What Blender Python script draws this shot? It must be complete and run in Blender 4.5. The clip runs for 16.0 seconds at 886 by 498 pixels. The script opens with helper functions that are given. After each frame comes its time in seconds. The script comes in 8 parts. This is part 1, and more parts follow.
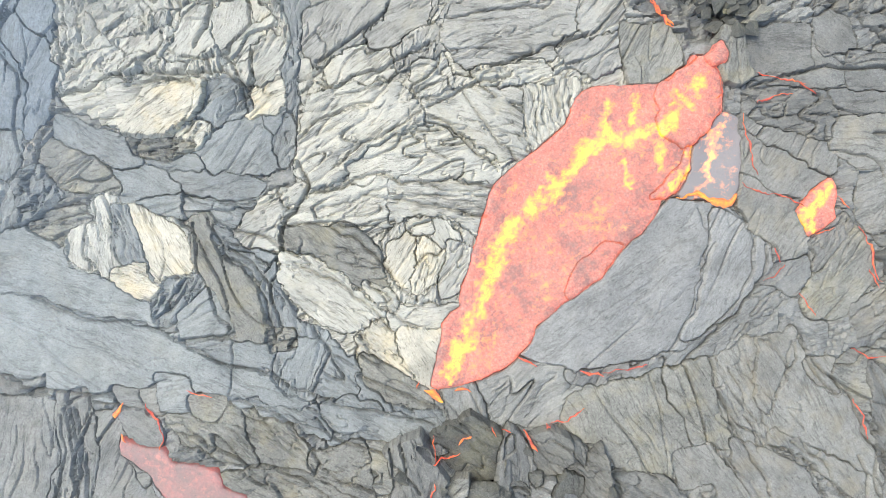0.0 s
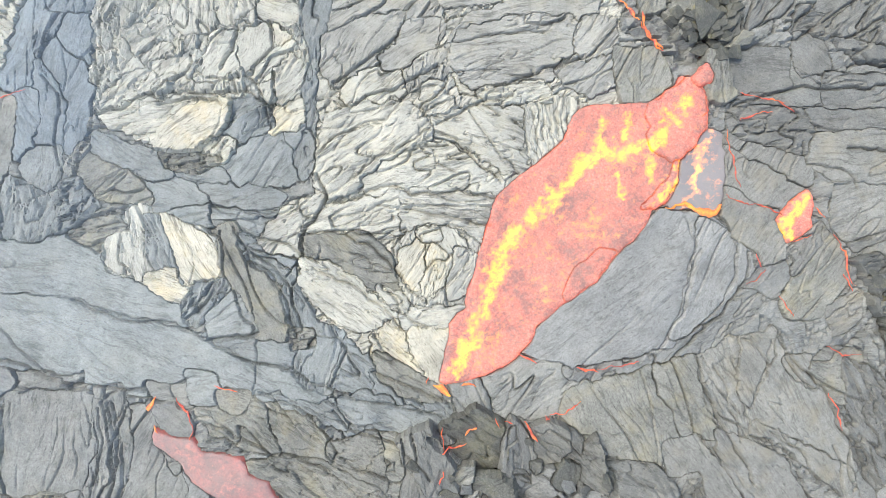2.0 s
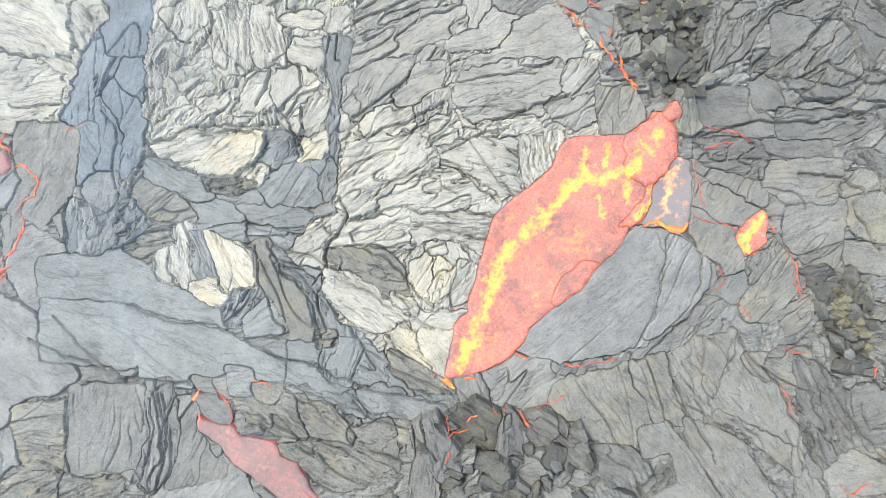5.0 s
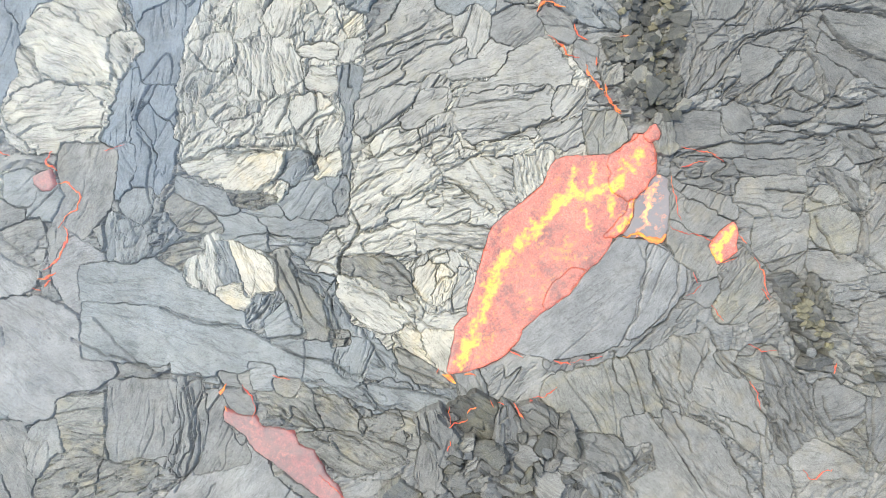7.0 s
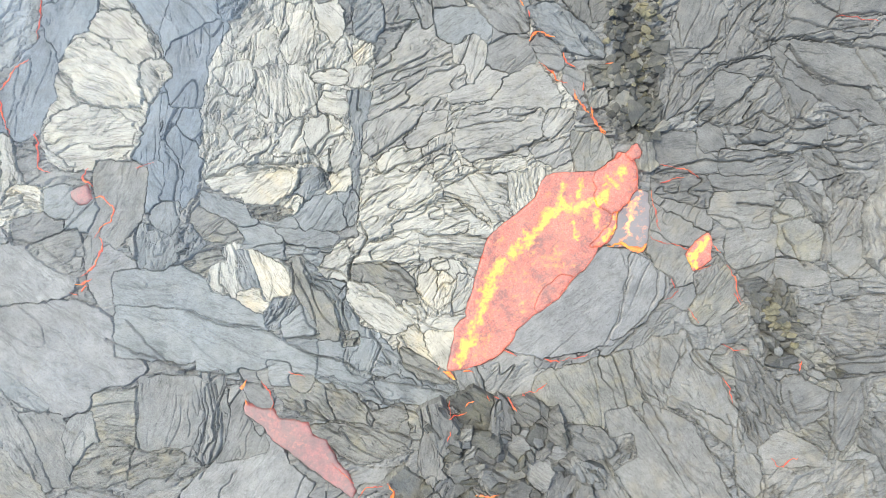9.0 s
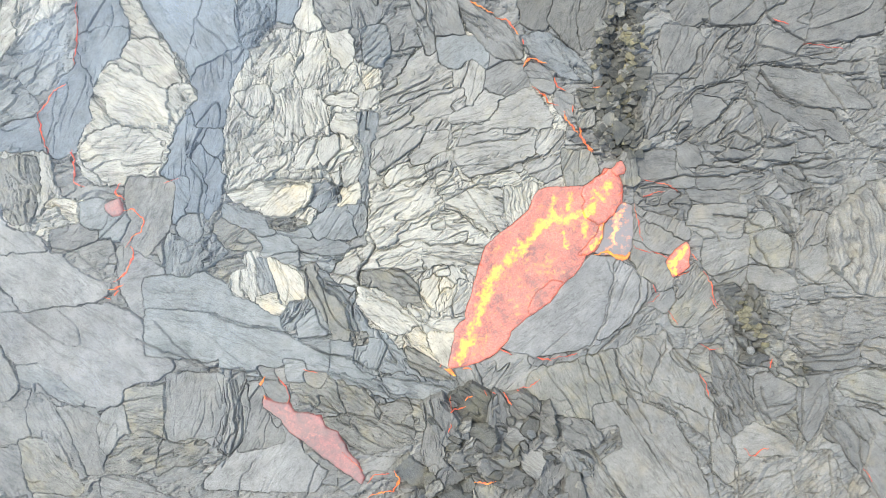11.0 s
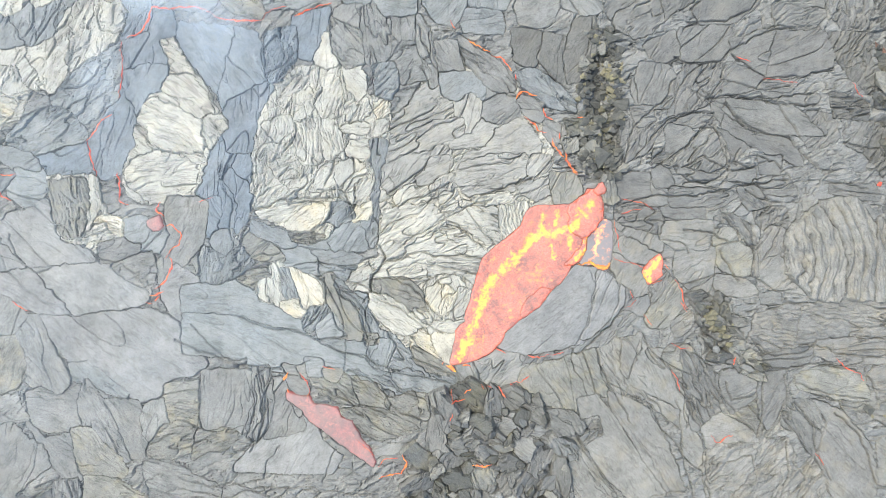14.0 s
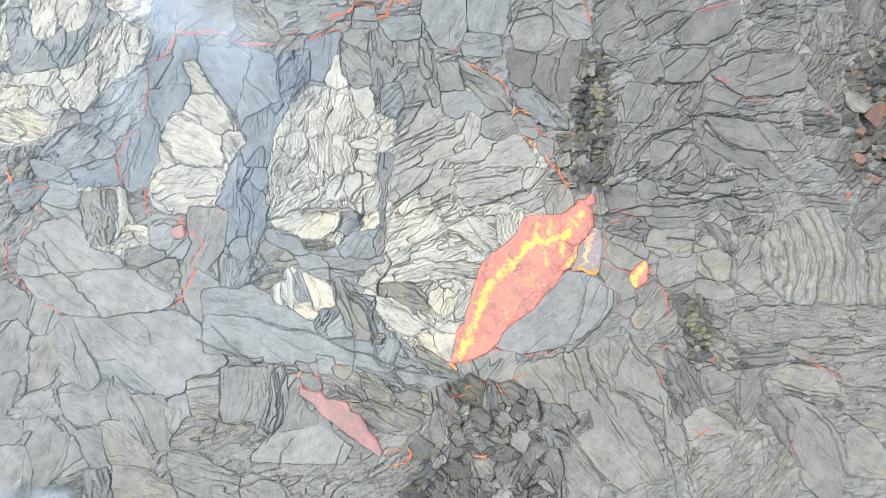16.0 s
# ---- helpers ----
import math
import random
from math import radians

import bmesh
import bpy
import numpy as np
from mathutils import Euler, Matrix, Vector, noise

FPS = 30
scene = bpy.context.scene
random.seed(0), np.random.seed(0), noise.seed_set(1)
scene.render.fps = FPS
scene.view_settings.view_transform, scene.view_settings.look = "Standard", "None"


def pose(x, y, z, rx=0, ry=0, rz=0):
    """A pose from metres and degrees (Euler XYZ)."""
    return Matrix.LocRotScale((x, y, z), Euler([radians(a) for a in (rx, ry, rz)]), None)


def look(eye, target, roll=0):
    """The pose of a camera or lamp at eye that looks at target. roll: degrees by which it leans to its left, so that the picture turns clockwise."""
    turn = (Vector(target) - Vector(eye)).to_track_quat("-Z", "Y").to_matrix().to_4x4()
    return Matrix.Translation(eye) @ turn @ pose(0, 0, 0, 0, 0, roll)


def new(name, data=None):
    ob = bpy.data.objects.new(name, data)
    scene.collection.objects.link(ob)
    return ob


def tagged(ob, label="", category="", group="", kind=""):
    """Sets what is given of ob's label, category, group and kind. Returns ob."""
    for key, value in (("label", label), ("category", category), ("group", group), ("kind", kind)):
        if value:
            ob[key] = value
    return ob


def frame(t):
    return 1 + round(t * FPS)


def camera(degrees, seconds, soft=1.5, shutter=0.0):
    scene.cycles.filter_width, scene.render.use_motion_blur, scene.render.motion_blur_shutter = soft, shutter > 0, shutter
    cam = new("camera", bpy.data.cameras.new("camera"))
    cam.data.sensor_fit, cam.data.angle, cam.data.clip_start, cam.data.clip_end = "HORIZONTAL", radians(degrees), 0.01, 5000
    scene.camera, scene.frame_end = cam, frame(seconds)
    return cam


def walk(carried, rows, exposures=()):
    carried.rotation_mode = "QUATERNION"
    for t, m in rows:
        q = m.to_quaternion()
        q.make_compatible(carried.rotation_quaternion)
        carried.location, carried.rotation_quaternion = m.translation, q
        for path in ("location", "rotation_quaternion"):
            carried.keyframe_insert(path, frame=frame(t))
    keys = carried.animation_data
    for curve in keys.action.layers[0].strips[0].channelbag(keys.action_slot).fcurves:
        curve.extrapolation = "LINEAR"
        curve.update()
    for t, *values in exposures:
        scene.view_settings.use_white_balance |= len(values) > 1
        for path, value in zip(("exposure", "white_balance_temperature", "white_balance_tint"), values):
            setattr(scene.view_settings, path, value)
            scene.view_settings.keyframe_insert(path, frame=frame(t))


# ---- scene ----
cam = camera(70, 16.0, soft=0.5)


def above(x, y, h):
    """Straight down from (x, y, h), picture's top towards +y."""
    return pose(x, y, h)


PATH = [
    (0, above(-0.544, 2.025, 13.849)),
    (0.5, above(-0.556, 2.062, 14.109)),
    (1, above(-0.596, 2.094, 14.415)),
    (1.5, above(-0.651, 2.130, 14.700)),
    (2, above(-0.719, 2.168, 15.015)),
    (2.5, above(-0.759, 2.197, 15.359)),
    (3, above(-0.787, 2.247, 15.714)),
    (3.5, above(-0.800, 2.305, 16.087)),
    (4, above(-0.822, 2.371, 16.487)),
    (6.5, above(-0.905, 2.689, 18.768)),
    (7, above(-0.927, 2.759, 19.244)),
    (7.5, above(-0.946, 2.829, 19.726)),
    (8, above(-0.947, 2.892, 20.192)),
    (8.5, above(-0.949, 2.971, 20.682)),
    (9, above(-0.949, 3.035, 21.142)),
    (11.5, above(-1.022, 3.408, 23.654)),
    (12, above(-1.044, 3.494, 24.167)),
    (12.5, above(-1.065, 3.571, 24.688)),
    (13, above(-1.083, 3.639, 25.199)),
    (13.5, above(-1.087, 3.708, 25.718)),
    (14, above(-1.086, 3.774, 26.211)),
    (14.5, above(-1.109, 3.855, 26.749)),
    (15, above(-1.129, 3.934, 27.301)),
    (15.5, above(-1.147, 4.005, 27.811)),
    (16, above(-1.164, 4.073, 28.328)),
]
walk(cam, PATH, exposures=[(0, 0.27, 6710, 4), (16, 0.35, 6710, 4)])

# ---- daylight: thin overcast with a soft sun ----
SUN_ELEVATION, SUN_AZIMUTH = radians(58), radians(300)
world = bpy.data.worlds.new("overcast_sky")
scene.world = world
world.use_nodes = True
wn = world.node_tree.nodes
sky = wn.new("ShaderNodeTexSky")
sky.sky_type, sky.sun_disc = "NISHITA", False
sky.sun_elevation, sky.sun_rotation = SUN_ELEVATION, SUN_AZIMUTH
sky.air_density, sky.dust_density, sky.ozone_density = 1.0, 4.0, 1.0
wn["Background"].inputs["Strength"].default_value = 0.26
world.node_tree.links.new(sky.outputs[0], wn["Background"].inputs["Color"])
sun_data = bpy.data.lights.new("sun", "SUN")
sun_data.energy, sun_data.angle, sun_data.color = 1.3, radians(25), (1.0, 0.95, 0.85)
sun = new("sun", sun_data)
sun_dir = Vector((math.sin(SUN_AZIMUTH) * math.cos(SUN_ELEVATION), math.cos(SUN_AZIMUTH) * math.cos(SUN_ELEVATION), math.sin(SUN_ELEVATION)))
sun.matrix_world = look(sun_dir * 60, (0, 0, 0))


# ---- materials ----
def noise_node(nt, vector, scale, detail=4.0, rough=0.55):
    n = nt.nodes.new("ShaderNodeTexNoise")
    n.inputs["Scale"].default_value, n.inputs["Detail"].default_value, n.inputs["Roughness"].default_value = scale, detail, rough
    nt.links.new(vector, n.inputs["Vector"])
    return n.outputs["Fac"]


def ramp_node(nt, fac, stops):
    r = nt.nodes.new("ShaderNodeValToRGB")
    el = r.color_ramp.elements
    el.remove(el[1])
    el[0].position, el[0].color = stops[0][0], (*stops[0][1], 1)
    for p, c in stops[1:]:
        el.new(p).color = (*c, 1)
    nt.links.new(fac, r.inputs["Fac"])
    return r.outputs["Color"]


def mix_node(nt, a, b, fac, mode="MIX"):
    m = nt.nodes.new("ShaderNodeMix")
    m.data_type, m.blend_type = "RGBA", mode
    for sock, value in ((m.inputs[0], fac), (m.inputs[6], a), (m.inputs[7], b)):
        if isinstance(value, (int, float)):
            sock.default_value = value
        elif isinstance(value, tuple):
            sock.default_value = (*value, 1)
        else:
            nt.links.new(value, sock)
    return m.outputs[2]


def grain_vector(nt, stretch):
    """The surface's own coordinates in metres, u along the flow, drawn out along it."""
    uv = nt.nodes.new("ShaderNodeUVMap")
    mp = nt.nodes.new("ShaderNodeMapping")
    mp.inputs["Scale"].default_value = (1 / stretch, 1, 1)
    nt.links.new(uv.outputs[0], mp.inputs["Vector"])
    return mp.outputs["Vector"]


def crust_material(name, dark, mid, light, stain, stain_amount=0.35, stretch=4.0, rough=0.75, relief=0.6, veins=0.5, flecks=0.5, grain=0.75):
    """Cooled lava skin: streaky grain along the flow, cracks and flecks along it, blotches, pores and mineral stains."""
    m = bpy.data.materials.new(name)
    m.use_nodes = True
    nt = m.node_tree
    b = nt.nodes["Principled BSDF"]
    place = nt.nodes.new("ShaderNodeTexCoord").outputs["Object"]
    along = grain_vector(nt, stretch)
    long_way = grain_vector(nt, stretch * 2.2)
    streak = noise_node(nt, along, 13.0, 6, 0.72)
    fine = noise_node(nt, place, 42.0, 3, 0.7)
    blot = noise_node(nt, place, 0.75, 6, 0.65)
    pores = noise_node(nt, place, 21.0, 4, 0.7)
    col = ramp_node(nt, mix_node(nt, streak, pores, grain), [(0.28, dark), (0.5, mid), (0.72, light)])
    shade = ramp_node(nt, blot, [(0.3, (0.76, 0.76, 0.76)), (0.7, (1.14, 1.14, 1.14))])
    col = mix_node(nt, col, shade, 1.0, "MULTIPLY")
    mottle = ramp_node(nt, noise_node(nt, place, 3.2, 7, 0.72), [(0.34, (0.82, 0.825, 0.81)), (0.47, (1, 1, 1)), (0.66, (1.12, 1.12, 1.12))])
    col = mix_node(nt, col, mottle, 0.9, "MULTIPLY")
    speck = ramp_node(nt, fine, [(0.33, (0.6, 0.6, 0.6)), (0.46, (1, 1, 1)), (0.56, (1.0, 1.0, 1.0)), (0.68, (1.25, 1.25, 1.25))])
    col = mix_node(nt, col, speck, 0.32, "MULTIPLY")
    # dark streaks and hairline cracks along the flow, crack shade painted in; short dark flecks
    vein = noise_node(nt, long_way, 4.5, 6, 0.62)
    line = ramp_node(nt, vein, [(0.462, (1, 1, 1)), (0.489, (0, 0, 0)), (0.511, (0, 0, 0)), (0.538, (1, 1, 1))])
    where = ramp_node(nt, noise_node(nt, along, 2.2, 4, 0.6), [(0.46, (0, 0, 0)), (0.56, (veins,) * 3)])
    col = mix_node(nt, col, mix_node(nt, (1, 1, 1), mix_node(nt, (0.15, 0.15, 0.15), (1, 1, 1), line), where), 1.0, "MULTIPLY")
    fleck = ramp_node(nt, noise_node(nt, along, 19.0, 4, 0.6), [(0.36, (1 - flecks,) * 3), (0.41, (1, 1, 1))])
    hair = ramp_node(nt, noise_node(nt, along, 12.0, 4, 0.6), [(0.476, (1, 1, 1)), (0.497, (1 - veins * 0.55,) * 3), (0.503, (1 - veins * 0.55,) * 3), (0.524, (1, 1, 1))])
    hairs = ramp_node(nt, noise_node(nt, place, 1.7, 4, 0.6), [(0.44, (0, 0, 0)), (0.55, (1, 1, 1))])
    col = mix_node(nt, col, mix_node(nt, (1, 1, 1), hair, hairs), 1.0, "MULTIPLY")
    col = mix_node(nt, col, fleck, 1.0, "MULTIPLY")
    stain_mask = ramp_node(nt, noise_node(nt, place, 1.4, 6, 0.65), [(0.5, (0, 0, 0)), (0.68, (stain_amount,) * 3)])
    col = mix_node(nt, col, stain, stain_mask)
    tone = nt.nodes.new("ShaderNodeObjectInfo").outputs["Random"]
    vary = ramp_node(nt, tone, [(0.0, (0.93, 0.93, 0.935)), (1.0, (1.07, 1.07, 1.065))])
    col = mix_node(nt, col, vary, 1.0, "MULTIPLY")
    nt.links.new(col, b.inputs["Base Color"])
    b.inputs["Roughness"].default_value = rough
    b.inputs["Specular IOR Level"].default_value = 0.35
    h1 = mix_node(nt, mix_node(nt, streak, pores, grain), line, 0.3)
    bump = nt.nodes.new("ShaderNodeBump")
    bump.inputs["Strength"].default_value, bump.inputs["Distance"].default_value = relief, 0.03
    nt.links.new(h1, bump.inputs["Height"])
    bump2 = nt.nodes.new("ShaderNodeBump")
    bump2.inputs["Strength"].default_value, bump2.inputs["Distance"].default_value = relief * 0.6, 0.02
    nt.links.new(fine, bump2.inputs["Height"])
    nt.links.new(bump.outputs[0], bump2.inputs["Normal"])
    nt.links.new(bump2.outputs[0], b.inputs["Normal"])
    return m


def lava_material(name, skin, hot, hottest, power, crust=(0.2, 0.17, 0.17), patches=0.0):
    """Molten lava: it glows by its heat, under a thin torn skin."""
    m = bpy.data.materials.new(name)
    m.use_nodes = True
    nt = m.node_tree
    b = nt.nodes["Principled BSDF"]
    at = nt.nodes.new("ShaderNodeUVMap")
    at.uv_map = "heat"
    heat = nt.nodes.new("ShaderNodeSeparateXYZ")
    nt.links.new(at.outputs[0], heat.inputs[0])
    place = nt.nodes.new("ShaderNodeTexCoord").outputs["Object"]
    fine = noise_node(nt, place, 5.5, 10, 0.78)
    add = nt.nodes.new("ShaderNodeMath")
    add.operation = "MULTIPLY_ADD"
    add.inputs[1].default_value = 1.7
    nt.links.new(fine, add.inputs[0])
    nt.links.new(heat.outputs[0], add.inputs[2])
    warm = tuple(0.5 * (p + q) for p, q in zip(skin, hot))
    glow = ramp_node(nt, add.outputs[0], [(0.55, tuple(c * k for c, k in zip(skin, (0.6, 0.35, 0.35)))), (0.75, skin), (0.98, skin), (1.0, skin)])
    glow = mix_node(nt, glow, ramp_node(nt, noise_node(nt, place, 20.0, 6, 0.75), [(0.34, (0.74, 0.36, 0.36)), (0.5, (1, 1, 1)), (0.66, (1.15, 2.0, 2.6))]), 1.0, "MULTIPLY")
    part = nt.nodes.new("ShaderNodeMapRange")
    part.inputs[1].default_value, part.inputs[2].default_value = 1.02, 1.9
    nt.links.new(add.outputs[0], part.inputs[0])
    glow = mix_node(nt, glow, ramp_node(nt, part.outputs[0], [(0.0, skin), (0.22, warm), (0.45, hot), (0.85, hottest)]), ramp_node(nt, part.outputs[0], [(0.0, (0, 0, 0)), (0.12, (1, 1, 1))]))
    # thin torn lines in the skin
    tear = ramp_node(nt, noise_node(nt, place, 1.6, 8, 0.7), [(0.485, (1, 1, 1)), (0.498, (0.72, 0.35, 0.32)), (0.502, (0.72, 0.35, 0.32)), (0.515, (1, 1, 1))])
    mottled = mix_node(nt, glow, tear, 0.8, "MULTIPLY")
    # the skin cools in patches and in fine scales; the hot streaks stay bright
    cool = ramp_node(nt, noise_node(nt, place, 1.1, 9, 0.72), [(0.36, (0.4, 0.4, 0.44)), (0.5, (0.84, 0.83, 0.83)), (0.62, (1.12, 1.08, 1.05))])
    scale = ramp_node(nt, noise_node(nt, place, 9.0, 5, 0.7), [(0.36, (0.72, 0.74, 0.78)), (0.55, (1.05, 1.03, 1.0))])
    cooled = mix_node(nt, mix_node(nt, mottled, cool, 1.0, "MULTIPLY"), scale, 1.0, "MULTIPLY")
    torn = ramp_node(nt, noise_node(nt, place, 2.6, 8, 0.75), [(0.4, (0.3, 0.26, 0.28)), (0.5, (0.8, 0.8, 0.8)), (0.58, (1.35, 1.2, 1.1))])
    cooled = mix_node(nt, cooled, torn, patches, "MULTIPLY")
    mottled = mix_node(nt, cooled, mottled, ramp_node(nt, part.outputs[0], [(0.0, (0, 0, 0)), (0.2, (1, 1, 1))]))
    nt.links.new(mottled, b.inputs["Emission Color"])
    b.inputs["Emission Strength"].default_value = power
    b.inputs["Base Color"].default_value = (*crust, 1)
    b.inputs["Roughness"].default_value = 0.6
    bump = nt.nodes.new("ShaderNodeBump")
    bump.inputs["Strength"].default_value, bump.inputs["Distance"].default_value = 0.5, 0.04
    nt.links.new(fine, bump.inputs["Height"])
    nt.links.new(bump.outputs[0], b.inputs["Normal"])
    return m


def smoke_material(name, most):
    """Thin drifting smoke: mostly clear, in soft uneven wisps."""
    m = bpy.data.materials.new(name)
    m.use_nodes = True
    nt = m.node_tree
    nt.nodes.remove(nt.nodes["Principled BSDF"])
    clear, body, both = (nt.nodes.new(k) for k in ("ShaderNodeBsdfTransparent", "ShaderNodeBsdfDiffuse", "ShaderNodeMixShader"))
    body.inputs["Color"].default_value = (0.62, 0.74, 0.86, 1)
    place = nt.nodes.new("ShaderNodeTexCoord").outputs["Object"]
    edge = nt.nodes.new("ShaderNodeUVMap")
    edge.uv_map = "heat"
    fade = nt.nodes.new("ShaderNodeSeparateXYZ")
    nt.links.new(edge.outputs[0], fade.inputs[0])
    wisp = ramp_node(nt, noise_node(nt, place, 0.45, 5, 0.6), [(0.3, (0, 0, 0)), (0.75, (most,) * 3)])
    thick = nt.nodes.new("ShaderNodeMath")
    thick.operation = "MULTIPLY"
    nt.links.new(wisp, thick.inputs[0])
    nt.links.new(fade.outputs[0], thick.inputs[1])
    nt.links.new(thick.outputs[0], both.inputs[0])
    nt.links.new(clear.outputs[0], both.inputs[1])
    nt.links.new(body.outputs[0], both.inputs[2])
    nt.links.new(both.outputs[0], nt.nodes["Material Output"].inputs["Surface"])
    return m


MAT = {
    "smoke": smoke_material("thin_smoke", 0.3),
    "haze": smoke_material("faint_haze", 0.055),
    "grey": crust_material("grey_crust", (0.165, 0.174, 0.170), (0.226, 0.236, 0.231), (0.305, 0.315, 0.308), (0.31, 0.30, 0.25), 0.25, 3.0, veins=0.35, flecks=0.3),
    # fresh crust's own blue-grey, with sky sheen and haze tint painted in
    "blue": crust_material("blue_grey_crust", (0.14, 0.172, 0.2), (0.187, 0.226, 0.26), (0.26, 0.30, 0.335), (0.25, 0.27, 0.28), 0.3, 3.0, 0.55, veins=0.3, flecks=0.25),
    # grey crust with the blue of drifting haze mixed into its base colour
    "slate": crust_material("hazed_slate_crust", (0.175, 0.194, 0.199), (0.231, 0.254, 0.26), (0.308, 0.332, 0.336), (0.27, 0.275, 0.25), 0.25, 3.0, 0.65, veins=0.35, flecks=0.3),
    "pale": crust_material("pale_crust", (0.32, 0.322, 0.29), (0.44, 0.443, 0.403), (0.53, 0.533, 0.487), (0.51, 0.48, 0.36), 0.35, 5.0, 0.85, 0.6, 0.45, 0.45, 0.6),
    "dun": crust_material("light_grey_crust", (0.235, 0.24, 0.225), (0.325, 0.331, 0.312), (0.41, 0.416, 0.394), (0.42, 0.40, 0.31), 0.35, 5.0, 0.85, 0.6, 0.45, 0.45, 0.6),
    "stone": crust_material("warm_grey_crust", (0.172, 0.176, 0.166), (0.235, 0.240, 0.228), (0.312, 0.317, 0.303), (0.32, 0.29, 0.21), 0.35, 3.0, veins=0.35, flecks=0.3),
    "silver": crust_material("silver_grey_crust", (0.195, 0.205, 0.206), (0.268, 0.279, 0.279), (0.35, 0.361, 0.36), (0.32, 0.315, 0.28), 0.2, 3.0, veins=0.3, flecks=0.3),
    "cream": crust_material("cream_crust", (0.36, 0.35, 0.30), (0.51, 0.498, 0.428), (0.60, 0.588, 0.518), (0.62, 0.53, 0.33), 0.5, 5.0, 0.85, 0.8, 0.6, 0.55, 0.45),
    "olive": crust_material("olive_grey_crust", (0.165, 0.17, 0.155), (0.235, 0.24, 0.222), (0.32, 0.325, 0.298), (0.36, 0.33, 0.21), 0.4, 3.0, veins=0.4, flecks=0.4, grain=0.85),
    "drab": crust_material("drab_grey_crust", (0.136, 0.142, 0.138), (0.185, 0.192, 0.186), (0.255, 0.262, 0.254), (0.27, 0.26, 0.215), 0.25, 3.0, veins=0.35, flecks=0.3),
    "ash": crust_material("ash_grey_crust", (0.11, 0.114, 0.108), (0.155, 0.16, 0.152), (0.215, 0.22, 0.21), (0.22, 0.21, 0.17), 0.3, 3.0, veins=0.35, flecks=0.3),
    "dark": crust_material("dark_rubble", (0.07, 0.074, 0.069), (0.12, 0.125, 0.116), (0.19, 0.195, 0.178), (0.28, 0.26, 0.15), 0.3, 2.0, veins=0.4, flecks=0.3),
    "rust": crust_material("rusty_rock", (0.14, 0.085, 0.07), (0.24, 0.15, 0.12), (0.33, 0.22, 0.17), (0.34, 0.17, 0.1), 0.5, 2.0, veins=0.4, flecks=0.3),
    "sulphur": crust_material("sulphur_stained_rock", (0.14, 0.135, 0.095), (0.25, 0.24, 0.165), (0.40, 0.385, 0.28), (0.42, 0.37, 0.18), 0.5, 2.0, veins=0.4, flecks=0.3),
    "lava": lava_material("molten_lava", (0.74, 0.15, 0.085), (0.98, 0.40, 0.02), (1.0, 0.66, 0.02), 1.1, (0.12, 0.115, 0.115), 0.15),
    "rosy": lava_material("cooling_lava", (0.33, 0.042, 0.03), (0.5, 0.1, 0.05), (0.9, 0.33, 0.03), 0.9, (0.19, 0.18, 0.18), 0.5),
    "ember": lava_material("ember_crust", (0.035, 0.01, 0.012), (0.85, 0.2, 0.005), (1.0, 0.56, 0.005), 1.0, (0.22, 0.22, 0.228)),
    "seam": lava_material("glowing_seam", (0.78, 0.08, 0.03), (0.95, 0.32, 0.012), (1.0, 0.57, 0.012), 1.0, (0.08, 0.06, 0.06)),
}


# ---- noise and relief, on arrays ----
def hashed(ix, iy, seed):
    h = (ix.astype(np.int64) * 374761393 + iy.astype(np.int64) * 668265263 + seed * 974634777) & 0xFFFFFFFF
    h = ((h ^ (h >> 13)) * 1274126177) & 0xFFFFFFFF
    return ((h ^ (h >> 16)) & 0xFFFFFF) / 16777215.0


TURNS = np.arange(1024) * (2 * np.pi / 1024)
TURN_COS, TURN_SIN = np.cos(TURNS), np.sin(TURNS)


def perlin(x, y, seed=0):
    ix, iy = np.floor(x), np.floor(y)
    fx, fy = x - ix, y - iy
    u, v = fx * fx * fx * (fx * (fx * 6 - 15) + 10), fy * fy * fy * (fy * (fy * 6 - 15) + 10)

    def corner(dx, dy):
        a = (hashed(ix + dx, iy + dy, seed) * 1023.99).astype(np.int32)
        return TURN_COS[a] * (fx - dx) + TURN_SIN[a] * (fy - dy)
    top = corner(0, 0) * (1 - u) + corner(1, 0) * u
    low = corner(0, 1) * (1 - u) + corner(1, 1) * u
    return (top * (1 - v) + low * v) * 1.5


def fbm(x, y, seed=0, octaves=3, gain=0.5):
    total, amp = 0.0, 1.0
    for k in range(octaves):
        total = total + amp * perlin(x * 2 ** k, y * 2 ** k, seed + 17 * k)
        amp *= gain
    return total


def ropes(x, y, angle, wave, seed, bend=0.5):
    """Rounded folds with pinched valleys, their crests along the angle."""
    c, s = math.cos(angle), math.sin(angle)
    u, v = x * c + y * s, -x * s + y * c
    w = v + bend * fbm(u / (wave * 6), v / (wave * 6), seed, 2) * wave * 3 + 0.25 * wave * perlin(u / wave / 1.5, v / wave / 1.5, seed + 5)
    ph = np.abs(np.sin(np.pi * w / wave))
    fade = np.clip(0.55 + 0.9 * perlin(u / (wave * 5), v / (wave * 2.5), seed + 9), 0.1, 1)
    return (np.sqrt(ph) - 0.6) * fade


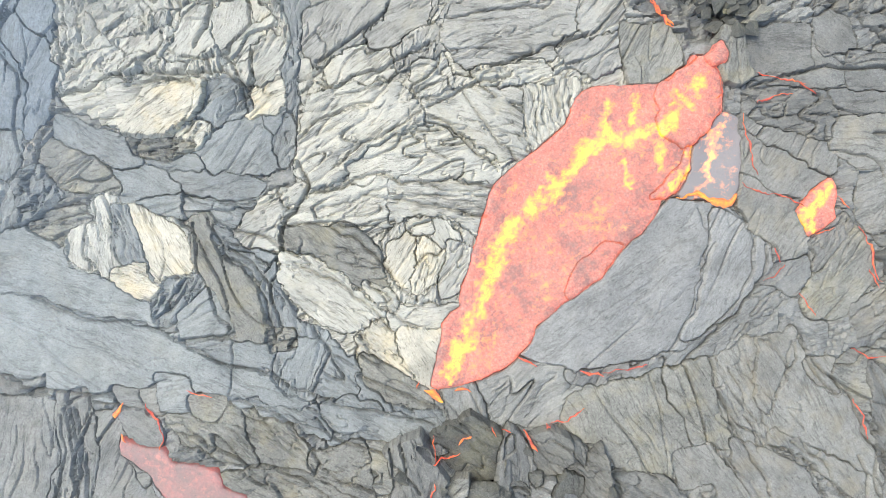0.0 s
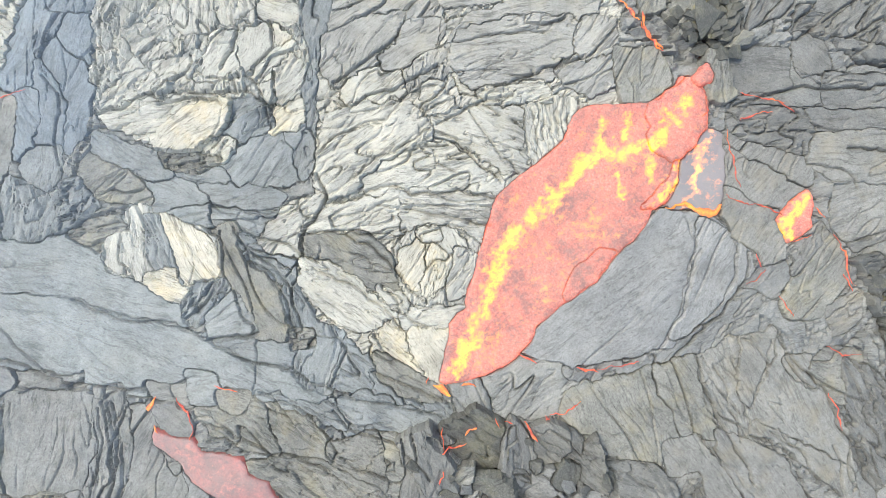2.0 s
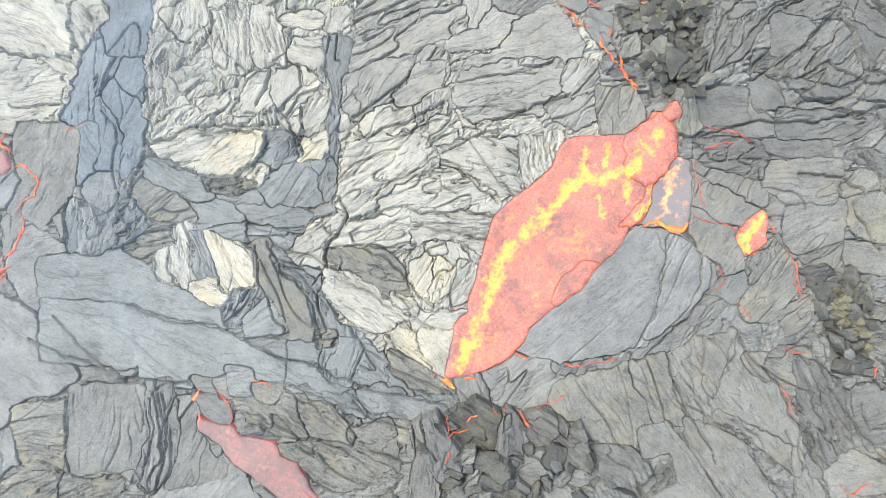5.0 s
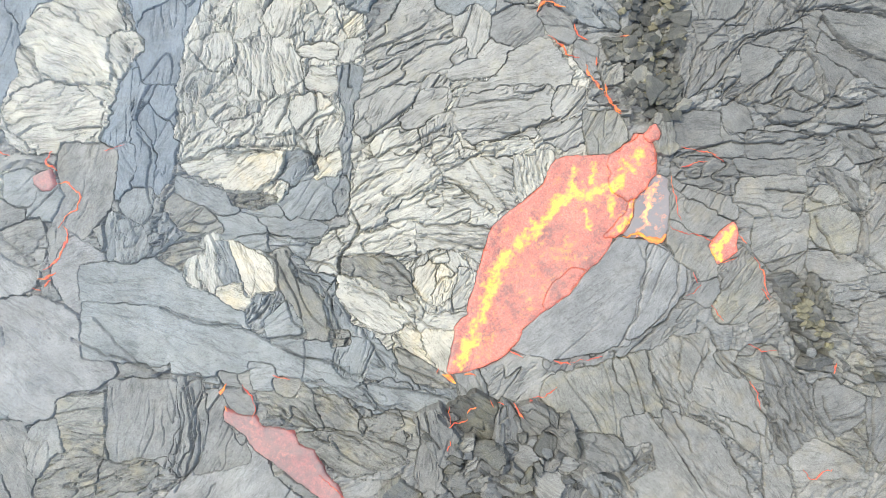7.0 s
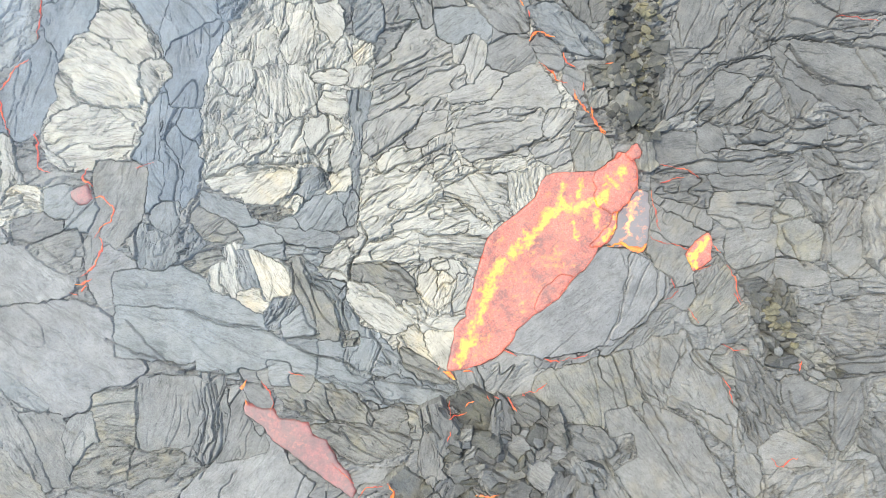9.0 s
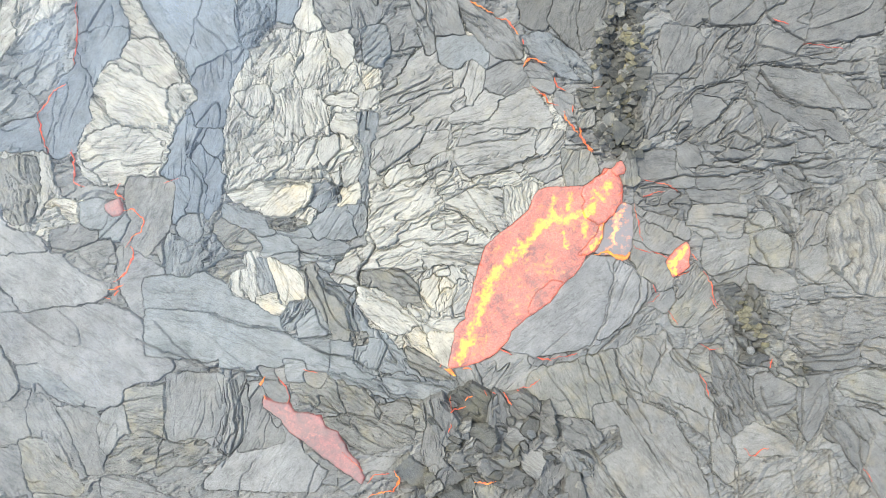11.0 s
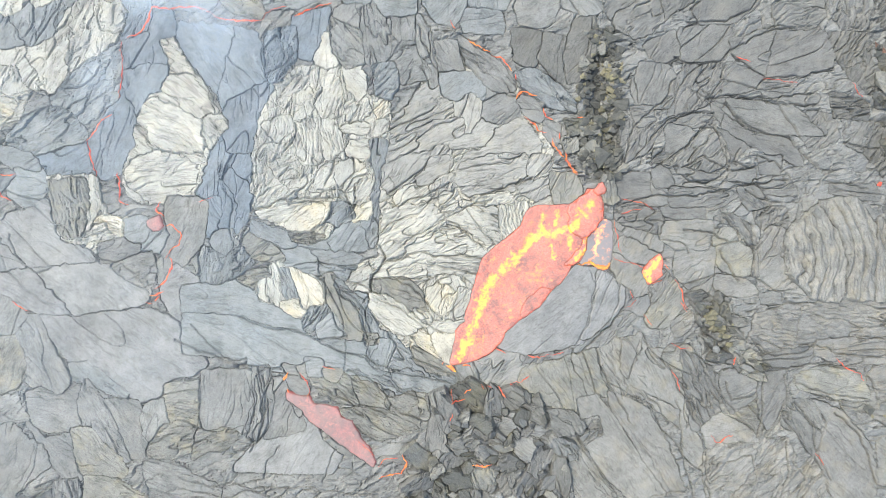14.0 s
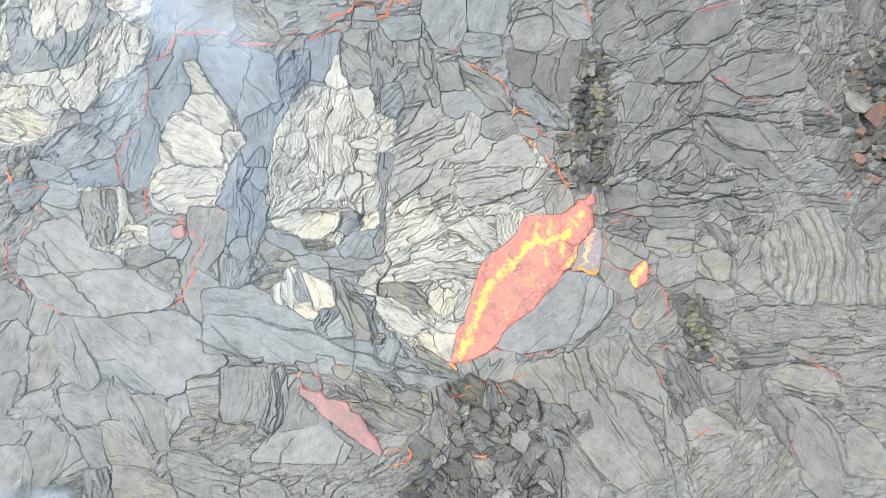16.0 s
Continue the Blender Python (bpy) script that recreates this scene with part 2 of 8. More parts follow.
def facets(x, y, angle, size, seed, stretch=2.2, warp=0.5):
    """Broken plates: each cell tilts its own way, with a pinched joint round it."""
    c, s = math.cos(angle), math.sin(angle)
    u, v = (x * c + y * s) / (size * stretch), (-x * s + y * c) / size
    du, dv = warp * fbm(u * 0.9, v * 0.9, seed + 3, 2), warp * fbm(u * 0.9 + 9, v * 0.9, seed + 4, 2)
    u, v = u + du, v + dv
    iu, iv = np.floor(u), np.floor(v)
    f1, f2 = np.full(u.shape, 9.0), np.full(u.shape, 9.0)
    hgt = np.zeros(u.shape)
    for a in (-1, 0, 1):
        for b in (-1, 0, 1):
            ci, cj = iu + a, iv + b
            px, py = ci + hashed(ci, cj, seed), cj + hashed(ci, cj, seed + 1)
            ru, rv = u - px, v - py
            d = np.sqrt(ru * ru + rv * rv)
            tilt = (hashed(ci, cj, seed + 2) - 0.5) * 2.2 * ru + (hashed(ci, cj, seed + 6) - 0.5) * 2.4 * rv + 0.5 * (hashed(ci, cj, seed + 7) - 0.5)
            near = d < f1
            f2 = np.where(near, f1, np.minimum(f2, d))
            hgt = np.where(near, tilt, hgt)
            f1 = np.where(near, d, f1)
    joint = np.clip((f2 - f1) / 0.07, 0, 1)
    return hgt * 0.8 + (joint - 1) * 0.55


def wrinkles(x, y, angle, wave, seed, depth, width, lip, stretch=3.0, share=0.0, wild=0.45):
    """Pinched fold lines that run with the flow, start and die out, one side pushed up over the other."""
    c, s = math.cos(angle), math.sin(angle)
    u, v = (x * c + y * s) / (wave * stretch), (-x * s + y * c) / wave
    bend = 0.55 * perlin(u * 0.8 + 3, v * 0.35, seed + 2)
    n = perlin(u, v + bend, seed) + wild * perlin(u * 2.3, v * 2.1 + 2 * bend, seed + 1)
    if min(x.shape) < 3:
        return 0.0 * x
    gx = np.gradient(n, axis=1) / np.maximum(np.abs(np.gradient(x, axis=1)), 1e-3)
    gy = np.gradient(n, axis=0) / np.maximum(np.abs(np.gradient(y, axis=0)), 1e-3)
    d = np.abs(n) / np.maximum(np.hypot(gx, gy), 0.25 / wave)
    shown = np.clip(0.5 + share + 2.2 * perlin(u * 0.9 + 11, v * 0.5, seed + 4), 0, 1)
    return shown * (lip * np.where(n > 0, np.exp(-d / (3.5 * width)), 0) - depth * np.exp(-(d / width) ** 2))


def arcs(x, y, seed, cx=11.6, cy=3.1):
    """Ropes in bows round the point they were pushed out from, fine ones between deep ones."""
    r, turn = np.hypot(x - cx, (y - cy) * 0.9), np.arctan2(y - cy, x - cx)
    r = r + 0.2 * fbm(turn * 2, r * 0.7, seed, 3)
    deep = np.abs(np.sin(np.pi * r / 0.52 + 0.8 * perlin(turn * 5, r * 2, seed + 2)))
    fine = np.abs(np.sin(np.pi * r / 0.15 + 1.2 * perlin(turn * 7, r * 4, seed + 3)))
    return 1.2 * deep ** 0.6 * np.clip(0.8 + perlin(turn * 3, r, seed + 4), 0.3, 1) + 0.3 * np.sqrt(fine)


def polyline_distance(x, y, line):
    best, side = np.full(x.shape, 1e9), np.zeros(x.shape)
    for (ax, ay), (bx, by) in zip(line[:-1], line[1:]):
        ex, ey = bx - ax, by - ay
        t = np.clip(((x - ax) * ex + (y - ay) * ey) / (ex * ex + ey * ey + 1e-12), 0, 1)
        dx, dy = x - ax - t * ex, y - ay - t * ey
        d = dx * dx + dy * dy
        near = d < best
        best = np.where(near, d, best)
        side = np.where(near, ex * dy - ey * dx, side)
    return np.sqrt(best), np.sign(side)


def outline_distance(x, y, ring):
    """Distance to a closed outline, positive inside."""
    best, inside = np.full(x.shape, 1e9), np.zeros(x.shape, bool)
    for (ax, ay), (bx, by) in zip(ring, ring[1:] + ring[:1]):
        ex, ey = bx - ax, by - ay
        t = np.clip(((x - ax) * ex + (y - ay) * ey) / (ex * ex + ey * ey + 1e-12), 0, 1)
        best = np.minimum(best, (x - ax - t * ex) ** 2 + (y - ay - t * ey) ** 2)
        if ay != by:
            inside ^= ((ay > y) != (by > y)) & (x < (bx - ax) * (y - ay) / (by - ay) + ax)
    return np.where(inside, 1, -1) * np.sqrt(best)


def smoothed(points, closed, step, rough, seed, curl=0.25):
    """A line through the corner points, bent by curl, with small ragged steps."""
    out, n = [], len(points)
    for i in range(n if closed else n - 1):
        p0, p1, p2, p3 = [points[(i + k) % n] if closed else points[min(max(i + k, 0), n - 1)] for k in (-1, 0, 1, 2)]
        count = max(1, int(math.dist(p1, p2) / step))
        for k in range(count):
            t = k / count
            out.append([b + (c - b) * t + curl * ((c - a) * (t ** 3 - 2 * t * t + t) + (d - b) * (t ** 3 - t * t) + 2 * (c - b) * (3 * t * t - 2 * t ** 3 - t))
                        for a, b, c, d in zip(p0, p1, p2, p3)])
    if not closed:
        out.append(list(points[-1]))
    a = np.array(out)
    a[:, 0] += rough * fbm(a[:, 0] * 2.2, a[:, 1] * 2.2, seed, 3, 0.6)
    a[:, 1] += rough * fbm(a[:, 0] * 2.2 + 40, a[:, 1] * 2.2, seed + 1, 3, 0.6)
    a[:, 0] += rough * 0.5 * (hashed(a[:, 0] * 999, a[:, 1] * 999, seed + 2) - 0.5)
    a[:, 1] += rough * 0.5 * (hashed(a[:, 0] * 999, a[:, 1] * 999, seed + 3) - 0.5)
    return [tuple(p) for p in a]


CREASES = []


def crease(points, depth=0.12, width=0.05, lip=0.06):
    """A fold line in the crust: a pinched groove with one side pushed up."""
    line = smoothed(points, False, 0.15, 0.07, len(CREASES), 0.15)
    xs, ys = [p[0] for p in line], [p[1] for p in line]
    CREASES.append((line, 0.9 * depth, width, 0.6 * lip, min(xs), max(xs), min(ys), max(ys)))


def terrain(x, y):
    """Height of the lava field before any slab is laid on it."""
    z = 0.22 * fbm(x / 7, y / 7, 3, 2) + 0.05 * fbm(x / 1.6, y / 1.6, 8, 3)
    for line, depth, width, lip, x0, x1, y0, y1 in CREASES:
        m = (x > x0 - 0.6) & (x < x1 + 0.6) & (y > y0 - 0.6) & (y < y1 + 0.6)
        if m.any():
            d, side = polyline_distance(x[m], y[m], line)
            z[m] += -depth * np.exp(-(d / (0.52 * width)) ** 2) + lip * np.where(side > 0, np.exp(-d / 0.22), 0) * np.clip(d / 0.08, 0, 1)
    return z


# highest surface so far, on a grid over the part that is flown over
GX0, GY0, GSTEP = -24.0, -10.0, 0.05
TOPS = np.full((560, 920), -9.0)


def note_tops(x, y, z):
    i = np.clip(((y - GY0) / GSTEP + 0.5).astype(int), 0, TOPS.shape[0] - 1)
    j = np.clip(((x - GX0) / GSTEP + 0.5).astype(int), 0, TOPS.shape[1] - 1)
    np.maximum.at(TOPS, (i, j), z)


def top_at(x, y):
    i, j = int((y - GY0) / GSTEP + 0.5), int((x - GX0) / GSTEP + 0.5)
    if 1 <= i < TOPS.shape[0] - 1 and 1 <= j < TOPS.shape[1] - 1:
        return float(TOPS[i - 1:i + 2, j - 1:j + 2].max())
    return 0.0


# ---- meshes ----
def pieces(mask):
    """Numbers the connected parts of a grid mask, row run by row run."""
    boss, runs, before = [], [], []

    def root(i):
        while boss[i] != i:
            i = boss[i]
        return i
    for r in range(mask.shape[0]):
        edge = np.flatnonzero(np.diff(np.concatenate([[0], mask[r].astype(np.int8), [0]])))
        here = []
        for a, b in zip(edge[::2], edge[1::2]):
            i = len(boss)
            boss.append(i)
            for c, d, j in before:
                if c < b and d > a:
                    boss[root(j)] = root(i)
            here.append((a, b, i))
            runs.append((r, a, b, i))
        before = here
    out = np.full(mask.shape, -1)
    for r, a, b, i in runs:
        out[r, a:b] = root(i)
    return out


def whole_piece(keep, cover):
    """What stays of a sheet: its one large piece, or all of it where what lies on it parts it into several."""
    def quads(k):
        return k[:-1, :-1] & k[1:, :-1] & k[:-1, 1:] & k[1:, 1:]
    for mask in (keep & cover, keep):
        q = quads(mask)
        ids = pieces(q)
        sizes = sorted(((int((ids == i).sum()), i) for i in np.unique(ids[ids >= 0])), reverse=True)
        if len(sizes) < 2:
            return mask
        if sizes[1][0] < 0.02 * sizes[0][0] + 8 or mask is keep:
            main = ids == sizes[0][1]
            out = np.zeros_like(mask)
            for a in (slice(0, -1), slice(1, None)):
                for b in (slice(0, -1), slice(1, None)):
                    out[a, b] |= main
            return out
    return keep


def sheet_mesh(me, x, y, z, keep, material, angle=0.0, heat=None):
    """Quads over the kept nodes of a grid."""
    ny, nx = x.shape
    ids = np.full((ny, nx), -1)
    quad = keep[:-1, :-1] & keep[1:, :-1] & keep[:-1, 1:] & keep[1:, 1:]
    used = np.zeros_like(keep)
    for a, b in ((slice(0, -1), slice(0, -1)), (slice(1, None), slice(0, -1)), (slice(0, -1), slice(1, None)), (slice(1, None), slice(1, None))):
        used[a, b] |= quad
    ids[used] = np.arange(used.sum())
    faces = np.stack([ids[:-1, :-1][quad], ids[:-1, 1:][quad], ids[1:, 1:][quad], ids[1:, :-1][quad]], 1)
    vx, vy, vz = x[used], y[used], z[used]
    me.vertices.add(len(vx))
    me.vertices.foreach_set("co", np.stack([vx, vy, vz], 1).astype(np.float32).ravel())
    me.loops.add(faces.size)
    me.loops.foreach_set("vertex_index", faces.astype(np.int32).ravel())
    me.polygons.add(len(faces))
    me.polygons.foreach_set("loop_start", np.arange(0, faces.size, 4, dtype=np.int32))
    me.polygons.foreach_set("use_smooth", np.ones(len(faces), bool))
    me.update(calc_edges=True)
    me.set_sharp_from_angle(angle=radians(38))
    c, s = math.cos(angle), math.sin(angle)
    uv = me.uv_layers.new(name="UVMap")
    f = faces.ravel()
    vx, vy = vx + 0.1 * fbm(vx / 1.1, vy / 1.1, 91, 2), vy + 0.1 * fbm(vx / 1.1 + 5, vy / 1.1, 92, 2)
    uv.data.foreach_set("uv", np.stack([vx[f] * c + vy[f] * s, -vx[f] * s + vy[f] * c], 1).astype(np.float32).ravel())
    if heat is not None:
        hot = me.uv_layers.new(name="heat")
        hot.data.foreach_set("uv", np.stack([heat[used][f], heat[used][f] * 0], 1).astype(np.float32).ravel())
    me.materials.append(material)
    return me


SLABS = [0]
LAID = []


def relief_of(kind, x, y, angle, size, seed):
    if kind == "rope":
        return ropes(x, y, angle, size, seed) + 0.35 * facets(x, y, angle, size * 3, seed + 20, 3.5, 0.6)
    if kind == "arc":
        return arcs(x, y, 700)
    if kind == "bow":
        return arcs(x, y, 720, -13.6, 6.0)
    if kind == "fold":
        return 0.35 * ropes(x, y, angle, size, seed, 0.9) + 0.7 * facets(x, y, angle, size * 1.9, seed + 30, 3.2, 0.8) + 0.15 * facets(x, y, angle + 0.3, size * 0.7, seed + 31, 2.5, 0.6)
    if kind == "crumple":
        return 0.9 * facets(x, y, angle, size * 1.7, seed, 2.0, 0.7) + 0.4 * facets(x, y, angle + 0.5, size * 0.75, seed + 33, 2.4, 0.7) + 0.2 * ropes(x, y, angle, size * 0.5, seed + 40)
    if kind == "streak":
        return 0.08 * ropes(x, y, angle, size * 0.5, seed, 0.8) + 0.55 * facets(x, y, angle, size * 2.2, seed + 50, 4.0, 0.7) + 0.2 * fbm(x / 0.5, y / 0.5, seed, 2)
    return 0.4 * fbm(x / 0.8, y / 0.8, seed, 3, 0.45) + 0.1 * ropes(x, y, angle, size * 1.7, seed, 1.2)


def folds_of(kind, x, y, angle, seed):
    """The fold lines that each kind of crust carries, in metres of height."""
    if kind in ("arc", "bow"):
        return wrinkles(x, y, angle, 0.5, seed + 60, 0.06, 0.03, 0.03, 5.0)
    if kind == "sleek":
        return wrinkles(x, y, angle, 1.2, seed + 60, 0.07, 0.022, 0.03, 5.0, -0.55, 0.2) + wrinkles(x, y, angle + 0.2, 0.34, seed + 64, 0.03, 0.02, 0.01, 5.0, -0.55, 0.2)
    if kind == "smooth":
        return wrinkles(x, y, angle, 1.1, seed + 60, 0.11, 0.022, 0.045, 4.0, -0.25, 0.25) + wrinkles(x, y, angle + 0.3, 0.34, seed + 64, 0.05, 0.02, 0.015, 4.5, -0.3, 0.25)
    return wrinkles(x, y, angle, 0.62, seed + 60, 0.13, 0.025, 0.065, 3.2, 0.0) + wrinkles(x, y, angle + 0.2, 0.22, seed + 64, 0.06, 0.02, 0.025, 3.6, -0.12)


def slab(name, look_of, relief, points, angle=0.0, thick=0.2, amp=0.1, size=0.35, label="", category="lava crust", parent=None, lift=0.0, rim=0.03, rough=0.06, heat_lines=(), edge_seed=None, tilt=(0.0, 0.0), reach=None):
    """A sheet of crust (or of lava), laid later by lay_all() together with its neighbours."""
    SLABS[0] += 1
    ob = new(name, bpy.data.meshes.new(name))
    ring = smoothed(points, True, 0.13, rough * (1.5 if look_of in ("pale", "cream") else 1.0), edge_seed or SLABS[0] * 101, 0.25 if look_of in ("lava", "rosy") else 0.1)
    xs, ys = [p[0] for p in ring], [p[1] for p in ring]
    LAID.append((ob, look_of, relief, ring, radians(angle), thick, amp, size, lift, rim, heat_lines, SLABS[0] * 101, (min(xs), max(xs), min(ys), max(ys)), tilt, reach or (0.07 if look_of in ("lava", "rosy", "ember") else 0.115)))
    if parent is not None:
        ob.parent = parent
        return tagged(ob, label)
    return tagged(ob, label, category)


def openness(x, y):
    """How far the cracks stand open here: 0 where sheets are welded together, 1 where they gape."""
    return np.clip(0.3 + 1.15 * fbm(x * 0.7, y * 0.7, 404, 4, 0.65), 0, 1)


def edge_distance(x, y, look_of, ring, reach, seed):
    """Distance to a sheet's ragged edge, positive inside; sheets reach a little past their outlines, so that neighbours meet."""
    d = outline_distance(x, y, ring) + reach
    if look_of not in ("lava", "rosy", "ember"):
        near = np.abs(d) < 0.25
        d[near] += (0.045 if look_of in ("pale", "cream", "dun") else 0.025) * fbm(x[near] * 4.5, y[near] * 4.5, seed, 3, 0.7)
    return d


def cut_for_upper(x, y, z, first):
    """Sinks a surface under the sheets laid on it later, with a narrow open crack round each. Returns what stays in sight."""
    seen = np.ones(x.shape, bool)
    for spec in LAID[first:]:
        x0, x1, y0, y1 = spec[12]
        m = (x > x0 - 0.17) & (x < x1 + 0.17) & (y > y0 - 0.17) & (y < y1 + 0.17)
        if m.any():
            d = edge_distance(x[m], y[m], spec[1], spec[3], spec[14], spec[11])
            g, near = np.zeros(d.shape), np.abs(d) < 0.15
            g[near] = openness(x[m][near], y[m][near])
            t = np.clip((d + 0.002 + 0.025 * g) / 0.03, 0, 1)
            z[m] -= (0.1 + 0.12 * g) * t + (0.14 - 0.12 * g) * np.clip((d - 0.04) / 0.05, 0, 1)
            seen[m] &= d < 0.15
    return seen


def lay_all():
    """Lays every sheet: rounded or broken rim, its own relief, and cracks where later sheets lie on it."""
    for k, (ob, look_of, relief, ring, angle, thick, amp, size, lift, rim, heat_lines, seed, (x0, x1, y0, y1), tilt, reach) in enumerate(LAID):
        mx, my = (x0 + x1) / 2, (y0 + y1) / 2
        step = 0.03 if -11 < mx < 10 and -4 < my < 8.5 else 0.036
        x, y = np.meshgrid(np.arange(x0 - 0.19, x1 + 0.19, step), np.arange(y0 - 0.19, y1 + 0.19, step))
        x, y = (x + (hashed(np.floor(x / step), np.floor(y / step), 5) - 0.5) * step * 0.5,
                y + (hashed(np.floor(x / step), np.floor(y / step), 6) - 0.5) * step * 0.5)
        d = edge_distance(x, y, look_of, ring, reach, seed)
        g, near = np.zeros(d.shape), np.abs(d) < 0.3
        g[near] = openness(x[near], y[near])
        molten = look_of in ("lava", "rosy")
        t = np.clip(d / (rim if molten else rim * 0.7 + 0.02 * (1 - g)), 0, 1)
        fall = 1.0 if molten else 0.55 + 0.45 * g
        z = terrain(x, y) + lift + thick * (1 - (1 - np.sqrt(t * (2 - t))) * fall) + np.where(d < 0, np.maximum(d * 8, -0.4), 0) - 0.02
        z += tilt[0] * (x - mx) + tilt[1] * (y - my)
        z += relief_of(relief, x, y, angle, size, seed) * amp * np.clip(d / 0.05, 0, 1)
        if not molten and look_of != "ember":
            z += folds_of(relief, x, y, angle, seed) * np.clip(d / 0.05, 0, 1)
        heat = None
        if look_of in ("lava", "rosy", "ember"):
            seed = 77
            heat = 0.12 + 0.14 * fbm(x * 1.3, y * 1.3, seed, 3) - (0.12 if ob.name.endswith("toe") else 0.3) * np.exp(-np.maximum(d, 0) / 0.07)
            wx, wy = x + 0.13 * fbm(x * 2.2, y * 2.2, seed + 2, 4, 0.75), y + 0.13 * fbm(x * 2.2 + 7, y * 2.2, seed + 3, 4, 0.75)
            patch = np.clip(0.82 + 0.75 * fbm(x * 2.2, y * 2.2, seed + 4, 4, 0.7), 0.2, 1.1)
            for line, width, power in heat_lines:
                heat = np.maximum(heat, power * np.exp(-(polyline_distance(wx, wy, line)[0] / width) ** 2) * patch)
        seen = cut_for_upper(x, y, z, k + 1)
        note_tops(x[d > 0], y[d > 0], z[d > 0])
        sheet_mesh(ob.data, x, y, z, whole_piece(d > -2.2 * step, seen), MAT[look_of], angle, heat)


def seam(points, width=0.06, heat=0.6, name="glowing_crack", label="thin glowing red crack in grey lava crust", parent=None):
    """A crack with molten lava showing in it: a lens-shaped ribbon that widens and narrows."""
    line = smoothed(points, False, 0.06, 0.06, SLABS[0] + 7)
    SLABS[0] += 1
    n = len(line)
    bm = bmesh.new()
    warm = {}
    rows = []
    for i, (x, y) in enumerate(line):
        ax, ay = line[max(i - 1, 0)]
        bx, by = line[min(i + 1, n - 1)]
        length = math.hypot(bx - ax, by - ay) or 1
        nx, ny = -(by - ay) / length, (bx - ax) / length
        swell = 0.12 + 1.5 * abs(noise.noise((x * 2.9, y * 2.9, 3.1))) + 0.8 * abs(noise.noise((x * 9, y * 9, 5.1)))
        w = width * 0.42 * min(swell, 1.5) * min(1, 0.25 + 3.0 * min(i, n - 1 - i) / n)
        row = []
        for k in (-1, -0.5, 0, 0.5, 1):
            px, py = x + nx * w * k, y + ny * w * k
            v = bm.verts.new((px, py, top_at(px, py) + 0.012 + 0.02 * (1 - k * k)))
            warm[v] = heat * (1 - 0.55 * abs(k)) * (0.75 + 0.5 * noise.noise((x * 3, y * 3, 9)))
            row.append(v)
        rows.append(row)
    for r, q in zip(rows[:-1], rows[1:]):
        for k in range(4):
            bm.faces.new((r[k], r[k + 1], q[k + 1], q[k]))
    lay = bm.loops.layers.uv.new("heat")
    for f in bm.faces:
        f.smooth = True
        for lp in f.loops:
            lp[lay].uv = (warm[lp.vert], 0)
    me = bpy.data.meshes.new(name)
    bm.to_mesh(me)
    bm.free()
    me.materials.append(MAT["seam"])
    ob = new(name, me)
    if parent is not None:
        ob.parent = parent
        return ob
    return tagged(ob, label, "lava crack")


PITS = []


def build_ground():
    """The lava field: fine where it is flown over, then wider rings of cells to the horizon."""
    axis_x = np.concatenate([-np.geomspace(1500, 26, 26), np.arange(-25, 22.5, 0.046), np.geomspace(23.5, 1500, 26)])
    axis_y = np.concatenate([-np.geomspace(1500, 11.5, 26), np.arange(-10.5, 18.5, 0.046), np.geomspace(19.5, 1500, 26)])
    x, y = np.meshgrid(axis_x, axis_y)
    fine = (np.abs(x + 1.25) < 23) & (np.abs(y - 4) < 14)
    x, y = (x + np.where(fine, hashed(x * 70, y * 70, 5) - 0.5, 0) * 0.018, y + np.where(fine, hashed(x * 70, y * 70, 6) - 0.5, 0) * 0.018)
    near_by = np.clip((34 - np.hypot(x + 1.25, (y - 4) * 1.3)) / 8, 0, 1)
    z = terrain(x, y) * np.maximum(near_by, 0.0) + 0.05
    swing = 0.8 * fbm(x / 5, y / 5, 71, 2)
    z += near_by * (0.13 * facets(x + swing, y - swing, 0.3, 0.85, 31, 2.6, 0.9) + 0.04 * facets(x - swing, y, 0.5, 0.3, 37, 3.0, 0.8) + 0.06 * ropes(x + swing, y - swing, 0.3, 0.3, 12, 1.0) + folds_of("fold", x + swing, y - swing, 0.3, 900))
    z += (1 - near_by) * 1.5 * fbm(x / 220, y / 220, 55, 2)
    for ring, deep in PITS:
        ring = smoothed(ring, True, 0.4, 0.9, 3)
        xs, ys = [p[0] for p in ring], [p[1] for p in ring]
        m = (x > min(xs)) & (x < max(xs)) & (y > min(ys)) & (y < max(ys))
        z[m] -= deep * np.clip(outline_distance(x[m], y[m], ring) / 0.6, 0, 1)
    seen = cut_for_upper(x, y, z, 0)
    near = (np.abs(x) < 30) & (np.abs(y) < 25)
    note_tops(x[near], y[near], z[near])
    ob = new("ground", bpy.data.meshes.new("ground"))
    sheet_mesh(ob.data, x, y, z, seen, MAT["grey"], 0.35)
    tagged(ob, "grey wrinkled field of cooled pahoehoe lava", "lava field", kind="structure")


